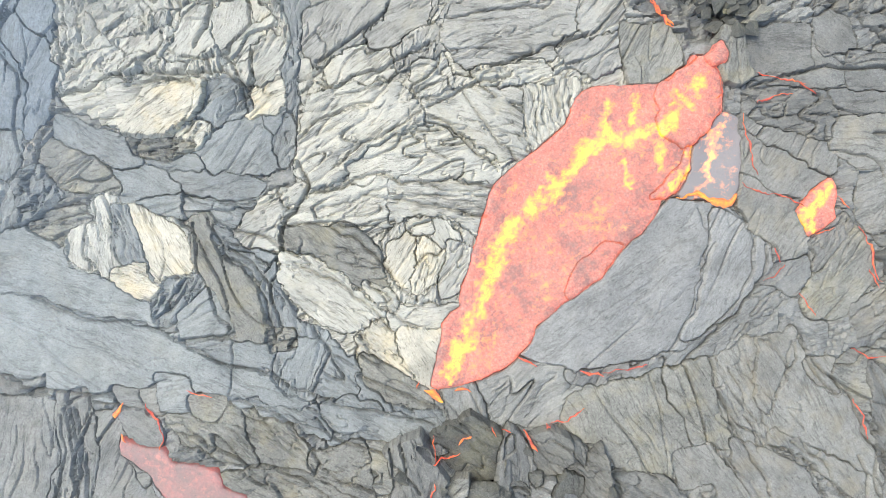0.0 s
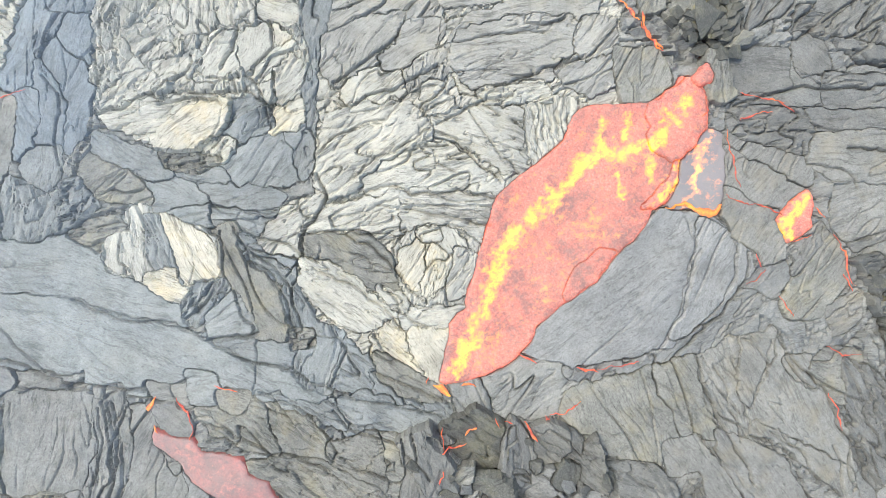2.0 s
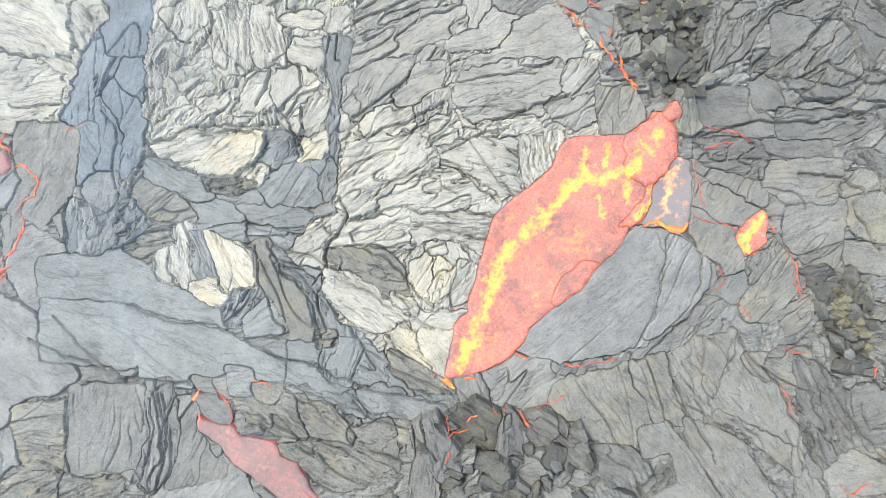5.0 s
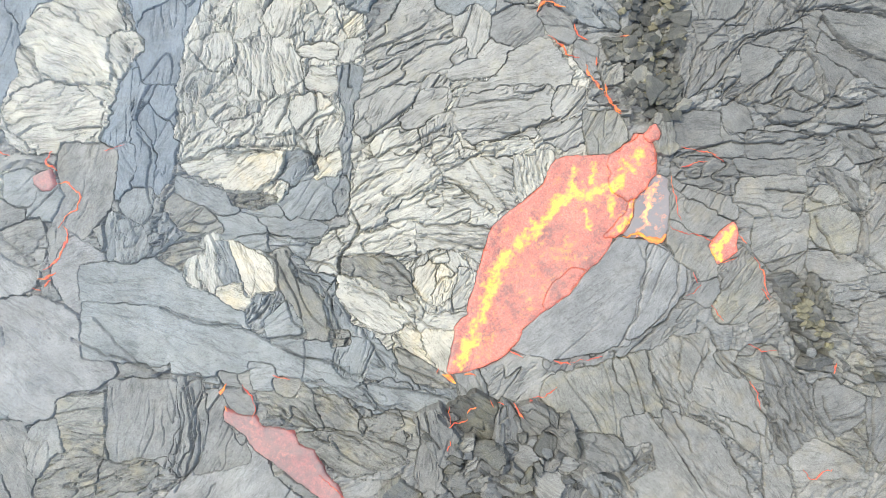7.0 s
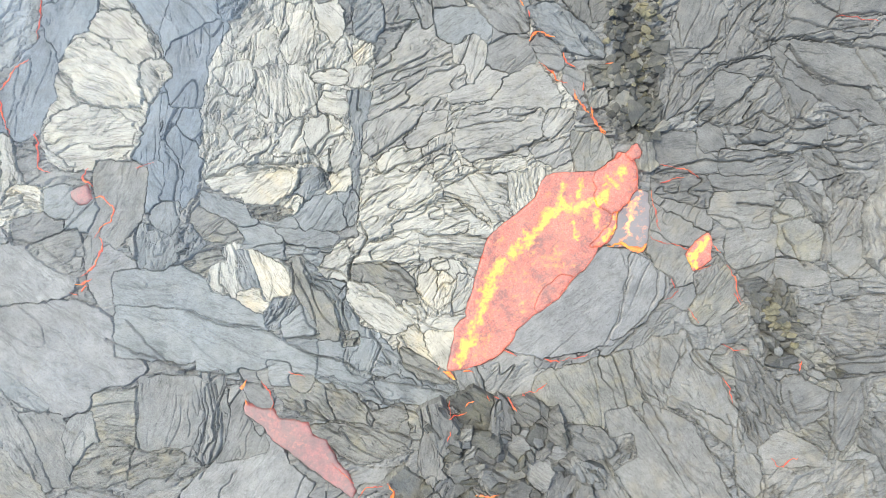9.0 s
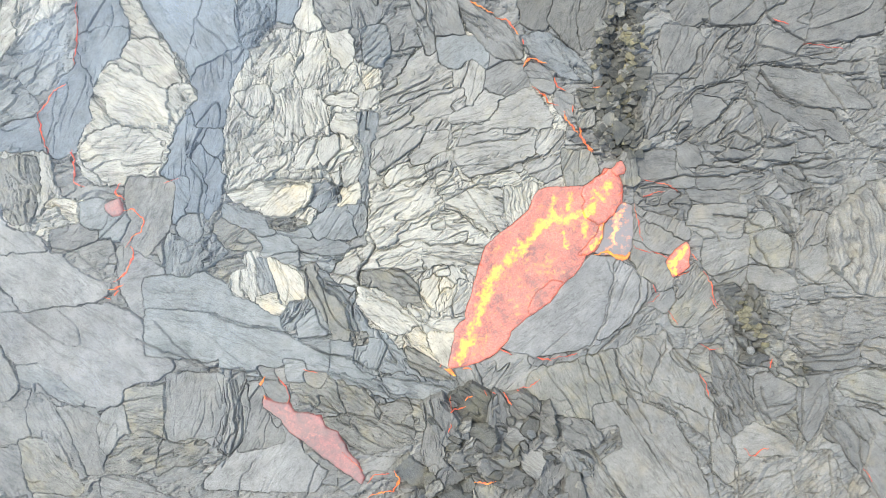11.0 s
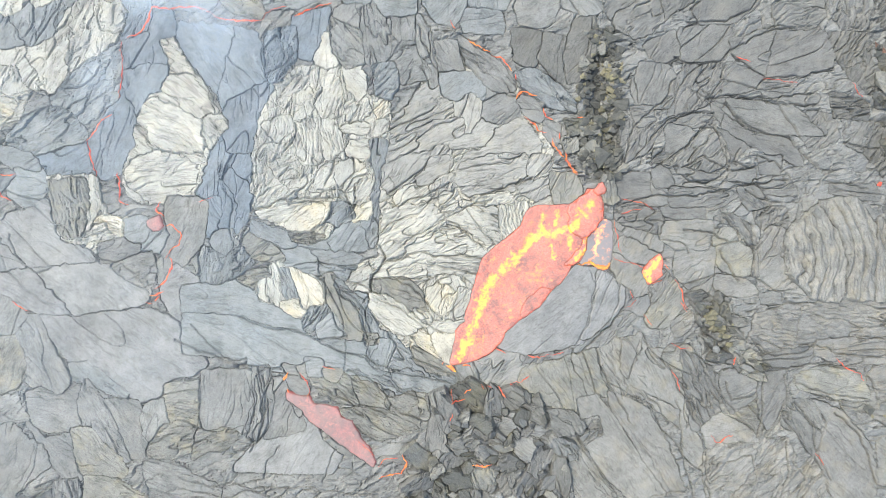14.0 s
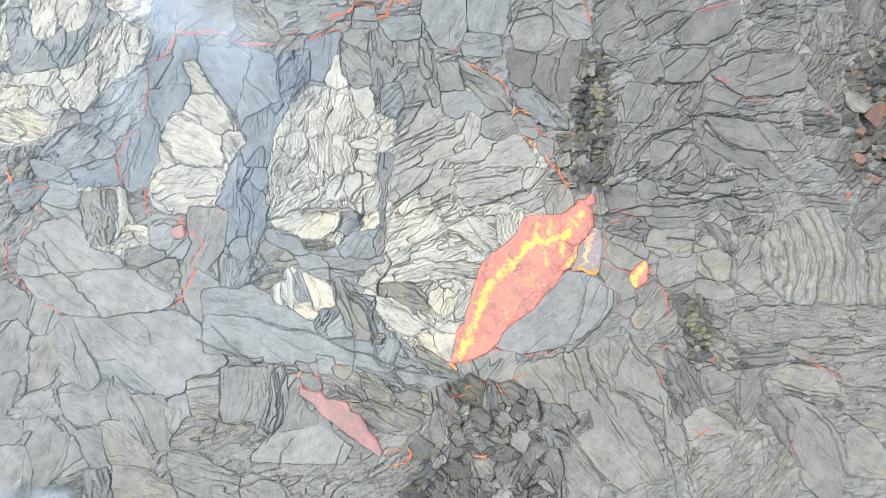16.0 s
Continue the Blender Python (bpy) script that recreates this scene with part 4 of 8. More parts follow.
crease([(8.86, 12.83), (9.61, 13.21), (10.75, 13.26), (11.64, 13.71), (12.14, 14.35)], 0.12, 0.05, 0.05)
crease([(8.48, 11.69), (9.36, 11.44), (10.5, 11.61), (10.75, 11.94), (11.64, 12.45), (12.65, 12.9), (13.66, 12.95)], 0.15, 0.05, 0.03)
crease([(10.63, 11.44), (10.5, 10.8), (11.89, 10.42)], 0.10, 0.05, 0.06)
crease([(11.89, 10.42), (12.4, 10.88), (13.92, 10.93), (15.05, 11.23)], 0.12, 0.05, 0.05)
crease([(11.01, 10.04), (12.9, 10.04), (14.42, 10.3)], 0.15, 0.05, 0.03)
crease([(11.89, 10.04), (12.9, 9.79), (14.29, 9.72), (14.67, 9.29)], 0.10, 0.05, 0.06)
crease([(12.9, 9.72), (13.28, 8.91), (13.66, 8.4)], 0.12, 0.05, 0.05)
crease([(10.63, 9.79), (11.38, 9.03), (12.14, 8.65)], 0.15, 0.05, 0.03)
crease([(9.36, 10.68), (9.99, 10.04), (10.5, 10.04)], 0.10, 0.05, 0.06)
crease([(12.14, 13.71), (12.27, 12.95), (12.9, 13.08), (13.66, 12.83)], 0.12, 0.05, 0.05)
crease([(15.43, 14.47), (15.69, 13.46), (15.18, 13.71)], 0.15, 0.05, 0.03)
crease([(16.7, 14.72), (16.82, 13.46), (16.45, 12.7), (15.94, 11.94), (16.45, 11.44)], 0.10, 0.05, 0.06)
crease([(8.86, 7.89), (9.61, 8.78), (10.25, 8.65), (10.75, 7.13)], 0.12, 0.05, 0.05)
crease([(8.86, 7.13), (9.74, 7.64), (10.63, 7.01), (11.89, 7.13)], 0.15, 0.05, 0.03)
crease([(8.86, 6.5), (10.12, 6.63), (11.38, 6.5), (12.65, 6.25), (13.92, 6.63), (15.43, 6.5), (16.45, 6.25)], 0.10, 0.05, 0.06)
crease([(11.38, 6.25), (12.14, 5.87), (12.9, 5.74)], 0.12, 0.05, 0.05)
crease([(11.89, 7.64), (12.65, 7.39), (13.16, 6.88)], 0.15, 0.05, 0.03)
crease([(13.16, 8.4), (14.17, 7.39), (14.42, 7.01)], 0.10, 0.05, 0.06)
crease([(10.75, 4.86), (11.38, 4.1), (11.76, 3.59), (11.76, 2.58)], 0.12, 0.05, 0.05)
crease([(8.86, 4.6), (9.87, 4.48), (10.63, 4.1)], 0.15, 0.05, 0.03)
crease([(12.14, 3.34), (12.65, 4.1), (13.03, 4.86)], 0.10, 0.05, 0.06)
crease([(11.89, 2.58), (12.65, 2.07), (13.92, 1.82)], 0.12, 0.05, 0.05)
crease([(10.37, 3.72), (10.88, 2.83), (11.13, 2.45)], 0.15, 0.05, 0.03)
crease([(17.2, 4.6), (17.71, 3.97), (18.47, 4.1)], 0.10, 0.05, 0.06)
crease([(11.64, 0.05), (12.65, -0.71), (13.92, -0.46), (14.42, 0.05)], 0.12, 0.05, 0.05)
crease([(11.89, -0.96), (13.16, -1.21), (14.42, -0.96), (15.69, -1.21)], 0.15, 0.05, 0.03)
crease([(13.41, -1.72), (14.93, -2.23), (16.45, -2.48)], 0.10, 0.05, 0.06)
crease([(14.42, -0.2), (15.43, -0.58), (16.95, -0.71), (18.47, -0.33)], 0.12, 0.05, 0.05)
crease([(16.45, -1.21), (16.95, -2.48), (17.46, -2.99)], 0.15, 0.05, 0.03)
crease([(9.11, 0.05), (9.87, -1.47), (10.63, -2.48), (11.64, -3.74)], 0.10, 0.05, 0.06)
crease([(10.63, -1.72), (10.88, -2.48), (11.89, -2.23)], 0.12, 0.05, 0.05)
crease([(12.14, -1.47), (12.14, -3.24), (11.89, -4)], 0.15, 0.05, 0.03)
crease([(13.03, -1.47), (13.16, -2.73), (12.65, -3.74)], 0.10, 0.05, 0.06)
crease([(9.87, -4.5), (9.74, -5.77), (10.12, -6.78)], 0.12, 0.05, 0.05)
crease([(13.16, -4.25), (13.16, -5.52), (12.65, -6.53), (11.89, -7.29)], 0.15, 0.05, 0.03)
crease([(13.41, -5.01), (13.92, -5.77), (13.16, -6.53)], 0.10, 0.05, 0.06)
crease([(14.29, -3.49), (14.42, -4.76), (14.93, -5.77)], 0.12, 0.05, 0.05)
crease([(15.18, -2.99), (16.19, -4), (16.7, -5.26), (16.95, -6.02)], 0.15, 0.05, 0.03)
crease([(10.63, -5.01), (11.64, -4.76), (11.89, -5.77), (11.13, -6.02)], 0.10, 0.05, 0.06)

# ---- lobes and slabs west of the tongue: blue channel ----
crust("blue", "smooth", [(-9.5, 9.94), (-8.95, 10.3), (-8.14, 10.45), (-8.38, 9.76), (-8.56, 9.13), (-8.74, 8.5), (-8.92, 8.05), (-9.28, 7.87), (-9.68, 8.14), (-10.36, 7.96), (-10.58, 8.05), (-10.22, 8.59), (-9.95, 9.31), (-9.82, 9.62)], 60, cuts=[[(-9.86, 9.04), (-8.59, 8.86)]])
crust("blue", "smooth", [(-10.58, 8), (-9.82, 8.14), (-10.04, 7.42), (-10.18, 7.06), (-10.22, 6.52), (-10.31, 5.98), (-11.21, 5.76), (-11.48, 5.8), (-11.39, 6.34), (-11.08, 7.02), (-10.83, 7.6)], 65)
crust("blue", "streak", [(-9.82, 8.14), (-9.59, 8), (-9.68, 7.6), (-10.13, 6.7), (-10.22, 7.15), (-10, 7.51)], 65, lift=0.05)
crust("blue", "smooth", [(-9.28, 7.83), (-8.86, 7.78), (-8.81, 7.24), (-8.85, 6.43), (-9.04, 5.62), (-9.32, 4.89), (-9.68, 4.53), (-9.82, 4.89), (-9.71, 5.62), (-9.95, 6.07), (-10.18, 6.52), (-9.68, 7.15)], 70, cuts=[[(-9.68, 7.15), (-8.77, 6.34)]])
crust("blue", "smooth", [(-10.22, 6.52), (-9.95, 6.12), (-9.73, 5.62), (-9.86, 4.62), (-10.36, 4.44), (-10.54, 4.53), (-10.31, 5.43), (-10.25, 6.07)], 75)
crust("blue", "smooth", [(-11.66, 5.43), (-11.48, 5.58), (-10.36, 5.89), (-10.31, 5.43), (-10.49, 4.62), (-10.67, 4.32), (-11.33, 4.32), (-11.75, 4.89)], -70)
crust("slate", "smooth", [(-12.38, 5.43), (-11.7, 5.47), (-11.39, 4.32), (-11.75, 4.26), (-12.11, 4.71), (-12.38, 4.8)], -60)
crust("slate", "smooth", [(-10.49, 4.44), (-9.86, 4.53), (-9.89, 3.9), (-10.13, 3.45), (-10.36, 3.63), (-10.58, 4.08)], 80)
crust("blue", "smooth", [(-18.01, 7.64), (-17.2, 7.64), (-15.81, 8.27), (-15.69, 7.64), (-15.38, 6.83), (-16.45, 6.73), (-17.46, 6.68), (-17.76, 7.13)], 30)
crust("blue", "smooth", [(-15.76, 8.27), (-15.05, 9.29), (-14.55, 10.17), (-14.37, 11.18), (-13.41, 11.56), (-12.4, 11.44), (-12.52, 10.42), (-13.28, 9.92), (-13.66, 9.16), (-13.79, 8.02), (-14.29, 7.01), (-14.93, 6.76), (-15.33, 6.83), (-15.61, 7.64)], 60, cuts=[[(-14.67, 11.18), (-13.41, 8.91)]])
crust("blue", "smooth", [(-14.37, 11.23), (-14.47, 12.19), (-13.41, 12.83), (-13.16, 13.66), (-12.4, 13.66), (-12.14, 12.57), (-12.65, 12.25), (-12.35, 11.49), (-13.41, 11.61)], 60)
crust("blue", "smooth", [(-10.88, 13.08), (-9.87, 12.95), (-8.86, 12.7), (-8.55, 11.69), (-8.35, 10.68), (-9.61, 9.92), (-9.99, 9.36), (-10.37, 10.17), (-11.38, 11.44), (-12.14, 12.45), (-11.94, 13.08)], -60, cuts=[[(-9.61, 12.95), (-10.37, 9.41)]])
crust("blue", "smooth", [(-9.87, 9.79), (-8.35, 10.55), (-8.48, 9.16), (-8.86, 7.89), (-9.87, 7.89), (-10.17, 8.91)], 70)
crust("blue", "smooth", [(-7.21, 13.33), (-5.82, 13.71), (-6.02, 12.7), (-6.45, 11.69), (-7.08, 11.69), (-7.34, 12.45)], 60)
crust("blue", "crumple", [(-8.35, 12.7), (-7.26, 12.95), (-7.21, 11.69), (-7.84, 10.8), (-8.22, 10.68), (-8.48, 11.94)], 60)
crust("blue", "streak", [(-14.37, 15.23), (-12.9, 15.23), (-13.16, 13.84), (-13.41, 12.95), (-14.37, 12.5), (-14.55, 13.71)], 60)
crust("slate", "streak", [(-12.78, 15.23), (-10.63, 15.23), (-10.5, 14.22), (-10.88, 13.76), (-12.4, 13.81), (-13.03, 13.76)], 20)
crust("olive", "rope", [(-10.5, 15.1), (-9.11, 14.72), (-8.35, 14.09), (-8.6, 13.41), (-9.87, 13.71), (-10.37, 14.22)], -30)
crust("slate", "streak", [(-9.11, 15.23), (-5.82, 15.23), (-5.31, 14.72), (-6.83, 13.84), (-8.35, 13.76), (-8.6, 14.47)], 15)

# ---- pale ridge beside the blue channel ----
m = mound("crust_mound", "folded mound of pale grey lava crust plates")
plate(m, "pale", "fold", [(-12.65, 12.25), (-12.27, 12.45), (-11.76, 11.44), (-10.88, 10.3), (-10.5, 9.54), (-10.32, 8.65), (-10.75, 7.89), (-10.93, 7.39), (-11.26, 6.5), (-11.38, 5.82), (-12.65, 5.74), (-13.66, 5.74), (-14.29, 6.5), (-14.17, 7.13), (-13.79, 8.02), (-13.71, 8.91), (-13.41, 9.79), (-13.16, 10.04), (-12.65, 10.17), (-12.27, 10.8), (-12.27, 11.44)], -30, thick=0.12, name="base_sheet", lift=0.0)
plate(m, "pale", "bow", [(-13.73, 9.13), (-13.1, 9.94), (-12.74, 9.85), (-11.66, 9.4), (-10.85, 9.13), (-10.67, 8.5), (-11.03, 7.87), (-12.38, 7.87), (-13.01, 8.14), (-13.28, 8.86)], -28)
plate(m, "pale", "streak", [(-14.18, 6.88), (-13.82, 7.42), (-12.92, 7.69), (-12.2, 7.6), (-11.21, 7.15), (-11.39, 6.34), (-12.2, 5.71), (-13.1, 5.8), (-14, 6.34)], 8)
plate(m, "pale", "smooth", [(-12.38, 10.84), (-11.66, 10.94), (-11.03, 10.3), (-10.58, 9.4), (-10.76, 9.13), (-11.66, 9.49), (-11.93, 9.94), (-12.56, 10.39)], -40)
plate(m, "pale", "crumple", [(-10.85, 9.13), (-10.31, 9.22), (-10.04, 9.04), (-10.31, 8.5), (-10.67, 8.05), (-10.85, 8.5)], -60)
m = mound("crust_mound", "streaky mound of pale grey lava crust plates")
plate(m, "pale", "streak", [(-17.46, 6.68), (-15.56, 6.76), (-15.38, 6.43), (-15.31, 5.62), (-15.05, 5.24), (-15.23, 4.86), (-15.94, 4.1), (-16.45, 4.05), (-16.82, 4.23), (-17.2, 4.73), (-17.38, 5.62)], -78, thick=0.12, name="base_sheet", lift=0.0)
plate(m, "olive", "rope", [(-17.33, 6.5), (-15.94, 6.63), (-15.81, 5.62), (-16.07, 4.35), (-16.7, 4.3), (-17.15, 5.11)], -78)
crust("cream", "fold", [(-15.23, 5.06), (-14.29, 4.98), (-14.17, 4.48), (-14.29, 4.23), (-14.93, 4.35), (-15.56, 4.48)], -15, thick=0.11)
crust("pale", "crumple", [(-15.94, 4.1), (-15.23, 4.81), (-14.8, 4.35), (-14.37, 4.1), (-15.18, 3.85), (-15.31, 3.64), (-15.81, 3.79)], 20)

# ---- north-west crusts ----
m = mound("crust_mound", "crumpled mound of pale grey lava crust plates")
plate(m, "pale", "crumple", [(-22.01, 11.44), (-21, 11.44), (-19.48, 11.49), (-18.72, 11.49), (-18.47, 11.06), (-18.09, 10.42), (-18.34, 9.92), (-18.6, 9.16), (-19.48, 8.7), (-20.49, 8.6), (-22.01, 8.4)], 20, thick=0.11, name="base_sheet", lift=0.0)
plate(m, "cream", "crumple", [(-20.87, 11.06), (-19.73, 11.31), (-19.23, 10.68), (-19.99, 10.42), (-20.75, 10.42)], 30)
plate(m, "cream", "fold", [(-21, 10.04), (-19.48, 10.17), (-18.72, 9.79), (-19.23, 9.03), (-20.24, 8.91), (-21, 9.16)], -15)
plate(m, "pale", "fold", [(-19.35, 11.31), (-18.6, 11.31), (-18.27, 10.42), (-18.98, 10.17), (-19.43, 10.55)], 60)
crust("pale", "streak", [(-22.01, 11.74), (-21, 11.74), (-18.98, 11.99), (-17.71, 12.07), (-17.2, 12.57), (-16.7, 13.71), (-16.32, 13.59), (-16.39, 11.94), (-16.57, 11.06), (-17.2, 10.3), (-18.09, 10.5), (-18.52, 11.44), (-19.99, 11.56), (-22.01, 11.49)], 55, cuts=[[(-18.47, 11.94), (-17.71, 10.17)]])
crust("slate", "streak", [(-20.75, 14.72), (-19.86, 14.72), (-19.61, 13.97), (-19.35, 13.33), (-18.47, 13.59), (-17.2, 14.22), (-16.82, 14.98), (-16.19, 15.1), (-16.19, 13.97), (-16.7, 13.76), (-17.2, 12.62), (-18.6, 12.19), (-20.24, 11.94), (-20.62, 13.21)], 60, cuts=[[(-19.48, 13.71), (-18.22, 11.94)]])
crust("pale", "streak", [(-19.61, 15.74), (-18.47, 15.74), (-18.52, 14.22), (-18.6, 13.71), (-19.23, 13.41), (-19.48, 14.09)], 65)
crust("pale", "streak", [(-18.34, 15.74), (-17.08, 15.74), (-16.95, 14.98), (-17.2, 14.09), (-17.84, 13.84), (-18.34, 14.47)], 60)
crust("pale", "fold", [(-16.19, 13.71), (-15.56, 14.47), (-15.05, 14.35), (-14.37, 13.71), (-14.47, 12.7), (-14.93, 12.32), (-15.94, 11.44), (-16.45, 11.11), (-16.32, 12.45)], 60)
crust("slate", "fold", [(-16.7, 10.5), (-15.81, 11.38), (-14.47, 12.19), (-14.42, 11.44), (-14.67, 10.04), (-15.31, 9.54), (-15.81, 9.03), (-16.95, 9.23), (-17.2, 9.99)], 40)
crust("slate", "fold", [(-18.34, 9.16), (-17.33, 9.54), (-16.57, 9.41), (-15.94, 8.6), (-16.07, 8.27), (-17.2, 8.02), (-17.96, 7.69), (-18.72, 7.89), (-19.23, 8.15)], 30)
crust("olive", "crumple", [(-20.37, 8.4), (-19.48, 8.65), (-19.1, 7.89), (-19.61, 7.13), (-20.24, 7.08), (-20.49, 7.89)], 60)
crust("slate", "smooth", [(-18.8, 6.88), (-18.47, 7.26), (-17.71, 7.13), (-17.51, 6.63), (-17.46, 6.25), (-17.96, 5.49), (-18.22, 5.44), (-19.1, 6.07)], -20)
crust("slate", "fold", [(-20.49, 6.88), (-19.48, 7.01), (-18.85, 6.88), (-19.48, 6.12), (-19.99, 5.74), (-20.49, 6.38)], 30)
crust("cream", "crumple", [(-15.94, 15.74), (-14.17, 15.74), (-14.29, 14.72), (-14.8, 14.09), (-15.56, 14.6), (-15.99, 14.98)], 10)
crust("pale", "crumple", [(-21.76, 15.74), (-20.75, 15.23), (-20.87, 13.71), (-20.54, 12.7), (-21.76, 11.94)], 60)
crust("slate", "smooth", [(-19.48, 8.02), (-18.09, 7.64), (-17.76, 7.08), (-18.6, 7.26), (-19.23, 7.39)], 20)

# ---- west lobes ----
crust("silver", "sleek", [(-19.86, 4.35), (-19.1, 5.11), (-17.96, 5.41), (-17.46, 5.82), (-17.33, 5.11), (-17.08, 4.35), (-16.7, 3.92), (-15.81, 3.67), (-15.31, 3.16), (-14.04, 3.29), (-13.16, 2.07), (-13.41, 1.57), (-14.67, 1.24), (-16.45, 0.99), (-17.71, 1.11), (-18.6, 1.49), (-19.61, 2.25), (-20.11, 3.09), (-20.11, 3.72)], -35, thick=0.14, cuts=[[(-18.47, 3.09), (-15.31, 3.34)], [(-19.48, 4.1), (-16.45, 1.06)]])
crust("grey", "smooth", [(-15.31, 3.92), (-14.29, 4.17), (-13.66, 3.92), (-13.71, 3.47), (-14.17, 3.21), (-15.18, 3.34)], 20)
crust("slate", "smooth", [(-13.33, 4.6), (-12.57, 4.73), (-12.4, 4.1), (-12.65, 3.72), (-13.41, 3.72)], 30, lift=0.06)
crust("slate", "smooth", [(-14.17, 4.98), (-13.41, 5.11), (-13.21, 4.66), (-13.46, 4.1), (-14.12, 4.25)], 30)
crust("grey", "smooth", [(-12.4, 5.87), (-10.88, 5.74), (-11.01, 4.1), (-12.27, 2.58), (-12.65, 2.07), (-12.78, 3.09), (-12.27, 4.35), (-12.52, 5.11)], 60)
crust("grey", "smooth", [(-11.26, 3.34), (-11.01, 3.47), (-10.12, 3.34), (-9.92, 2.96), (-10.12, 2.58), (-11.01, 2.58)], 30, thick=0.12, lift=0.06)
crust("silver", "sleek", [(-12.65, 1.95), (-12.14, 3.09), (-11.26, 2.58), (-9.87, 2.45), (-9.11, 2.07), (-8.86, 1.44), (-10.37, 1.19), (-11.64, 0.68), (-12.27, 1.06)], 20)
crust("grey", "streak", [(-14.67, 3.09), (-13.16, 3.59), (-12.9, 2.83), (-13.16, 2.2), (-14.17, 2.58)], 20)

# ---- south-west ----
crust("silver", "sleek", [(-17.66, 1.01), (-16.45, 0.89), (-14.67, 1.14), (-13.16, 1.27), (-12.14, 0.76), (-11.38, -0), (-10.88, -0.96), (-11.38, -1.34), (-12.27, -1.54), (-12.65, -2.18), (-13.41, -2.43), (-13.66, -2.43), (-14.37, -1.97), (-15.81, -1.52), (-16.5, -0.91), (-17.2, 0.05), (-17.46, 0.56)], -35, thick=0.15)
crust("slate", "smooth", [(-16.5, -1.01), (-15.81, -0.96), (-14.12, -2.23), (-14.29, -2.43), (-15.56, -1.77), (-16.39, -1.59)], -35, amp=0.03, thick=0.05)
crust("grey", "smooth", [(-18.72, 0.05), (-18.34, 1.01), (-17.84, 1.01), (-17.2, -0.46), (-16.57, -1.59), (-16.95, -2.23), (-17.71, -1.97), (-18.22, -1.67), (-18.34, -0.96)], -60, thick=0.12)
crust("grey", "smooth", [(-18.22, -2.23), (-17.71, -2.02), (-16.95, -2.35), (-16.19, -1.97), (-15.94, -2.99), (-15.81, -3.62), (-16.7, -3.69), (-17.46, -3.67), (-17.96, -3.36)], -20)
crust("grey", "streak", [(-15.81, -1.72), (-15.05, -2.61), (-14.55, -3.62), (-14.04, -4.88), (-14.37, -5.01), (-15.31, -4.12), (-15.89, -3.49), (-16.07, -2.48)], -60)
crust("grey", "smooth", [(-14.93, -2.48), (-13.66, -2.53), (-13.41, -3.49), (-13.36, -4.76), (-13.92, -4.76), (-14.37, -3.62)], -60)
crust("olive", "smooth", [(-19.68, -0), (-18.77, 0.1), (-18.39, -0.96), (-18.47, -1.59), (-18.85, -1.97), (-19.61, -2.23), (-19.68, -1.21)], 60)
crust("grey", "smooth", [(-19.86, -0.08), (-19.78, -1.47), (-20.24, -1.59), (-20.87, -1.59), (-21.76, -0.96), (-21.76, 0.05), (-20.24, 1.01), (-19.68, 0.56)], 60)
crust("grey", "smooth", [(-21.76, -1.67), (-20.24, -1.52), (-20.11, -1.97), (-20.75, -3.36), (-21.76, -3.36)], 60)
crust("grey", "smooth", [(-19.61, 0.56), (-19.48, 1.32), (-19.99, 2.07), (-20.75, 2.58), (-21.5, 2.33), (-21.5, 0.81), (-20.24, 1.06)], 40)
crust("grey", "smooth", [(-19.48, 1.82), (-18.47, 1.19), (-18.34, 1.01), (-18.85, 0.35), (-19.35, 0.3), (-19.68, 0.76)], 60)
crust("grey", "streak", [(-20.49, -3.24), (-19.73, -2.53), (-18.72, -2.15), (-18.6, -2.61), (-18.22, -3.24), (-19.23, -3.36), (-19.86, -3.62)], 15)
crust("grey", "smooth", [(-21.5, -3.54), (-19.86, -3.69), (-19.86, -4.25), (-20.75, -4.76), (-21.5, -4.76)], 10)
crust("grey", "smooth", [(-19.73, -3.67), (-18.85, -3.42), (-18.22, -4.12), (-17.46, -4.3), (-17.2, -5.01), (-18.22, -5.77), (-19.23, -6.78), (-19.61, -7.29), (-19.99, -5.01)], 50)
crust("grey", "smooth", [(-18.17, -3.42), (-17.71, -4.12), (-16.45, -3.92), (-16.19, -5.01), (-15.94, -5.72), (-16.7, -5.72), (-17.15, -5.01), (-17.46, -4.25)], -50)
crust("olive", "smooth", [(-16.39, -3.74), (-15.69, -3.67), (-14.42, -4.93), (-14.17, -5.39), (-14.42, -5.64), (-15.89, -5.46), (-16.14, -5.01)], -40)
crust("grey", "smooth", [(-21.5, -4.88), (-19.99, -4.81), (-19.61, -5.77), (-19.73, -7.54), (-21.5, -7.54)], 50)
crust("grey", "fold", [(-17.08, -5.89), (-16.19, -5.82), (-15.94, -7.54), (-17.2, -7.54)], -75)
crust("olive", "smooth", [(-15.81, -5.64), (-14.42, -5.82), (-13.41, -6.53), (-12.9, -7.54), (-15.69, -7.54)], -30)
crust("grey", "streak", [(-13.41, -5.01), (-12.14, -5.19), (-11.26, -5.77), (-10.12, -6.27), (-8.86, -6.58), (-8.35, -7.54), (-12.65, -7.54), (-13.16, -6.27)], -20)
m = mound("crust_mound", "broken mound of olive-grey lava crust plates")
plate(m, "olive", "smooth", [(-12.43, -1.81), (-11.48, -1.78), (-10.76, -1.56), (-10.54, -1.6), (-10.61, -2.14), (-10.85, -2.86), (-11.08, -3.58), (-12.38, -3.44), (-12.51, -2.86)], 0, thick=0.15, name="base_sheet", lift=0.0)
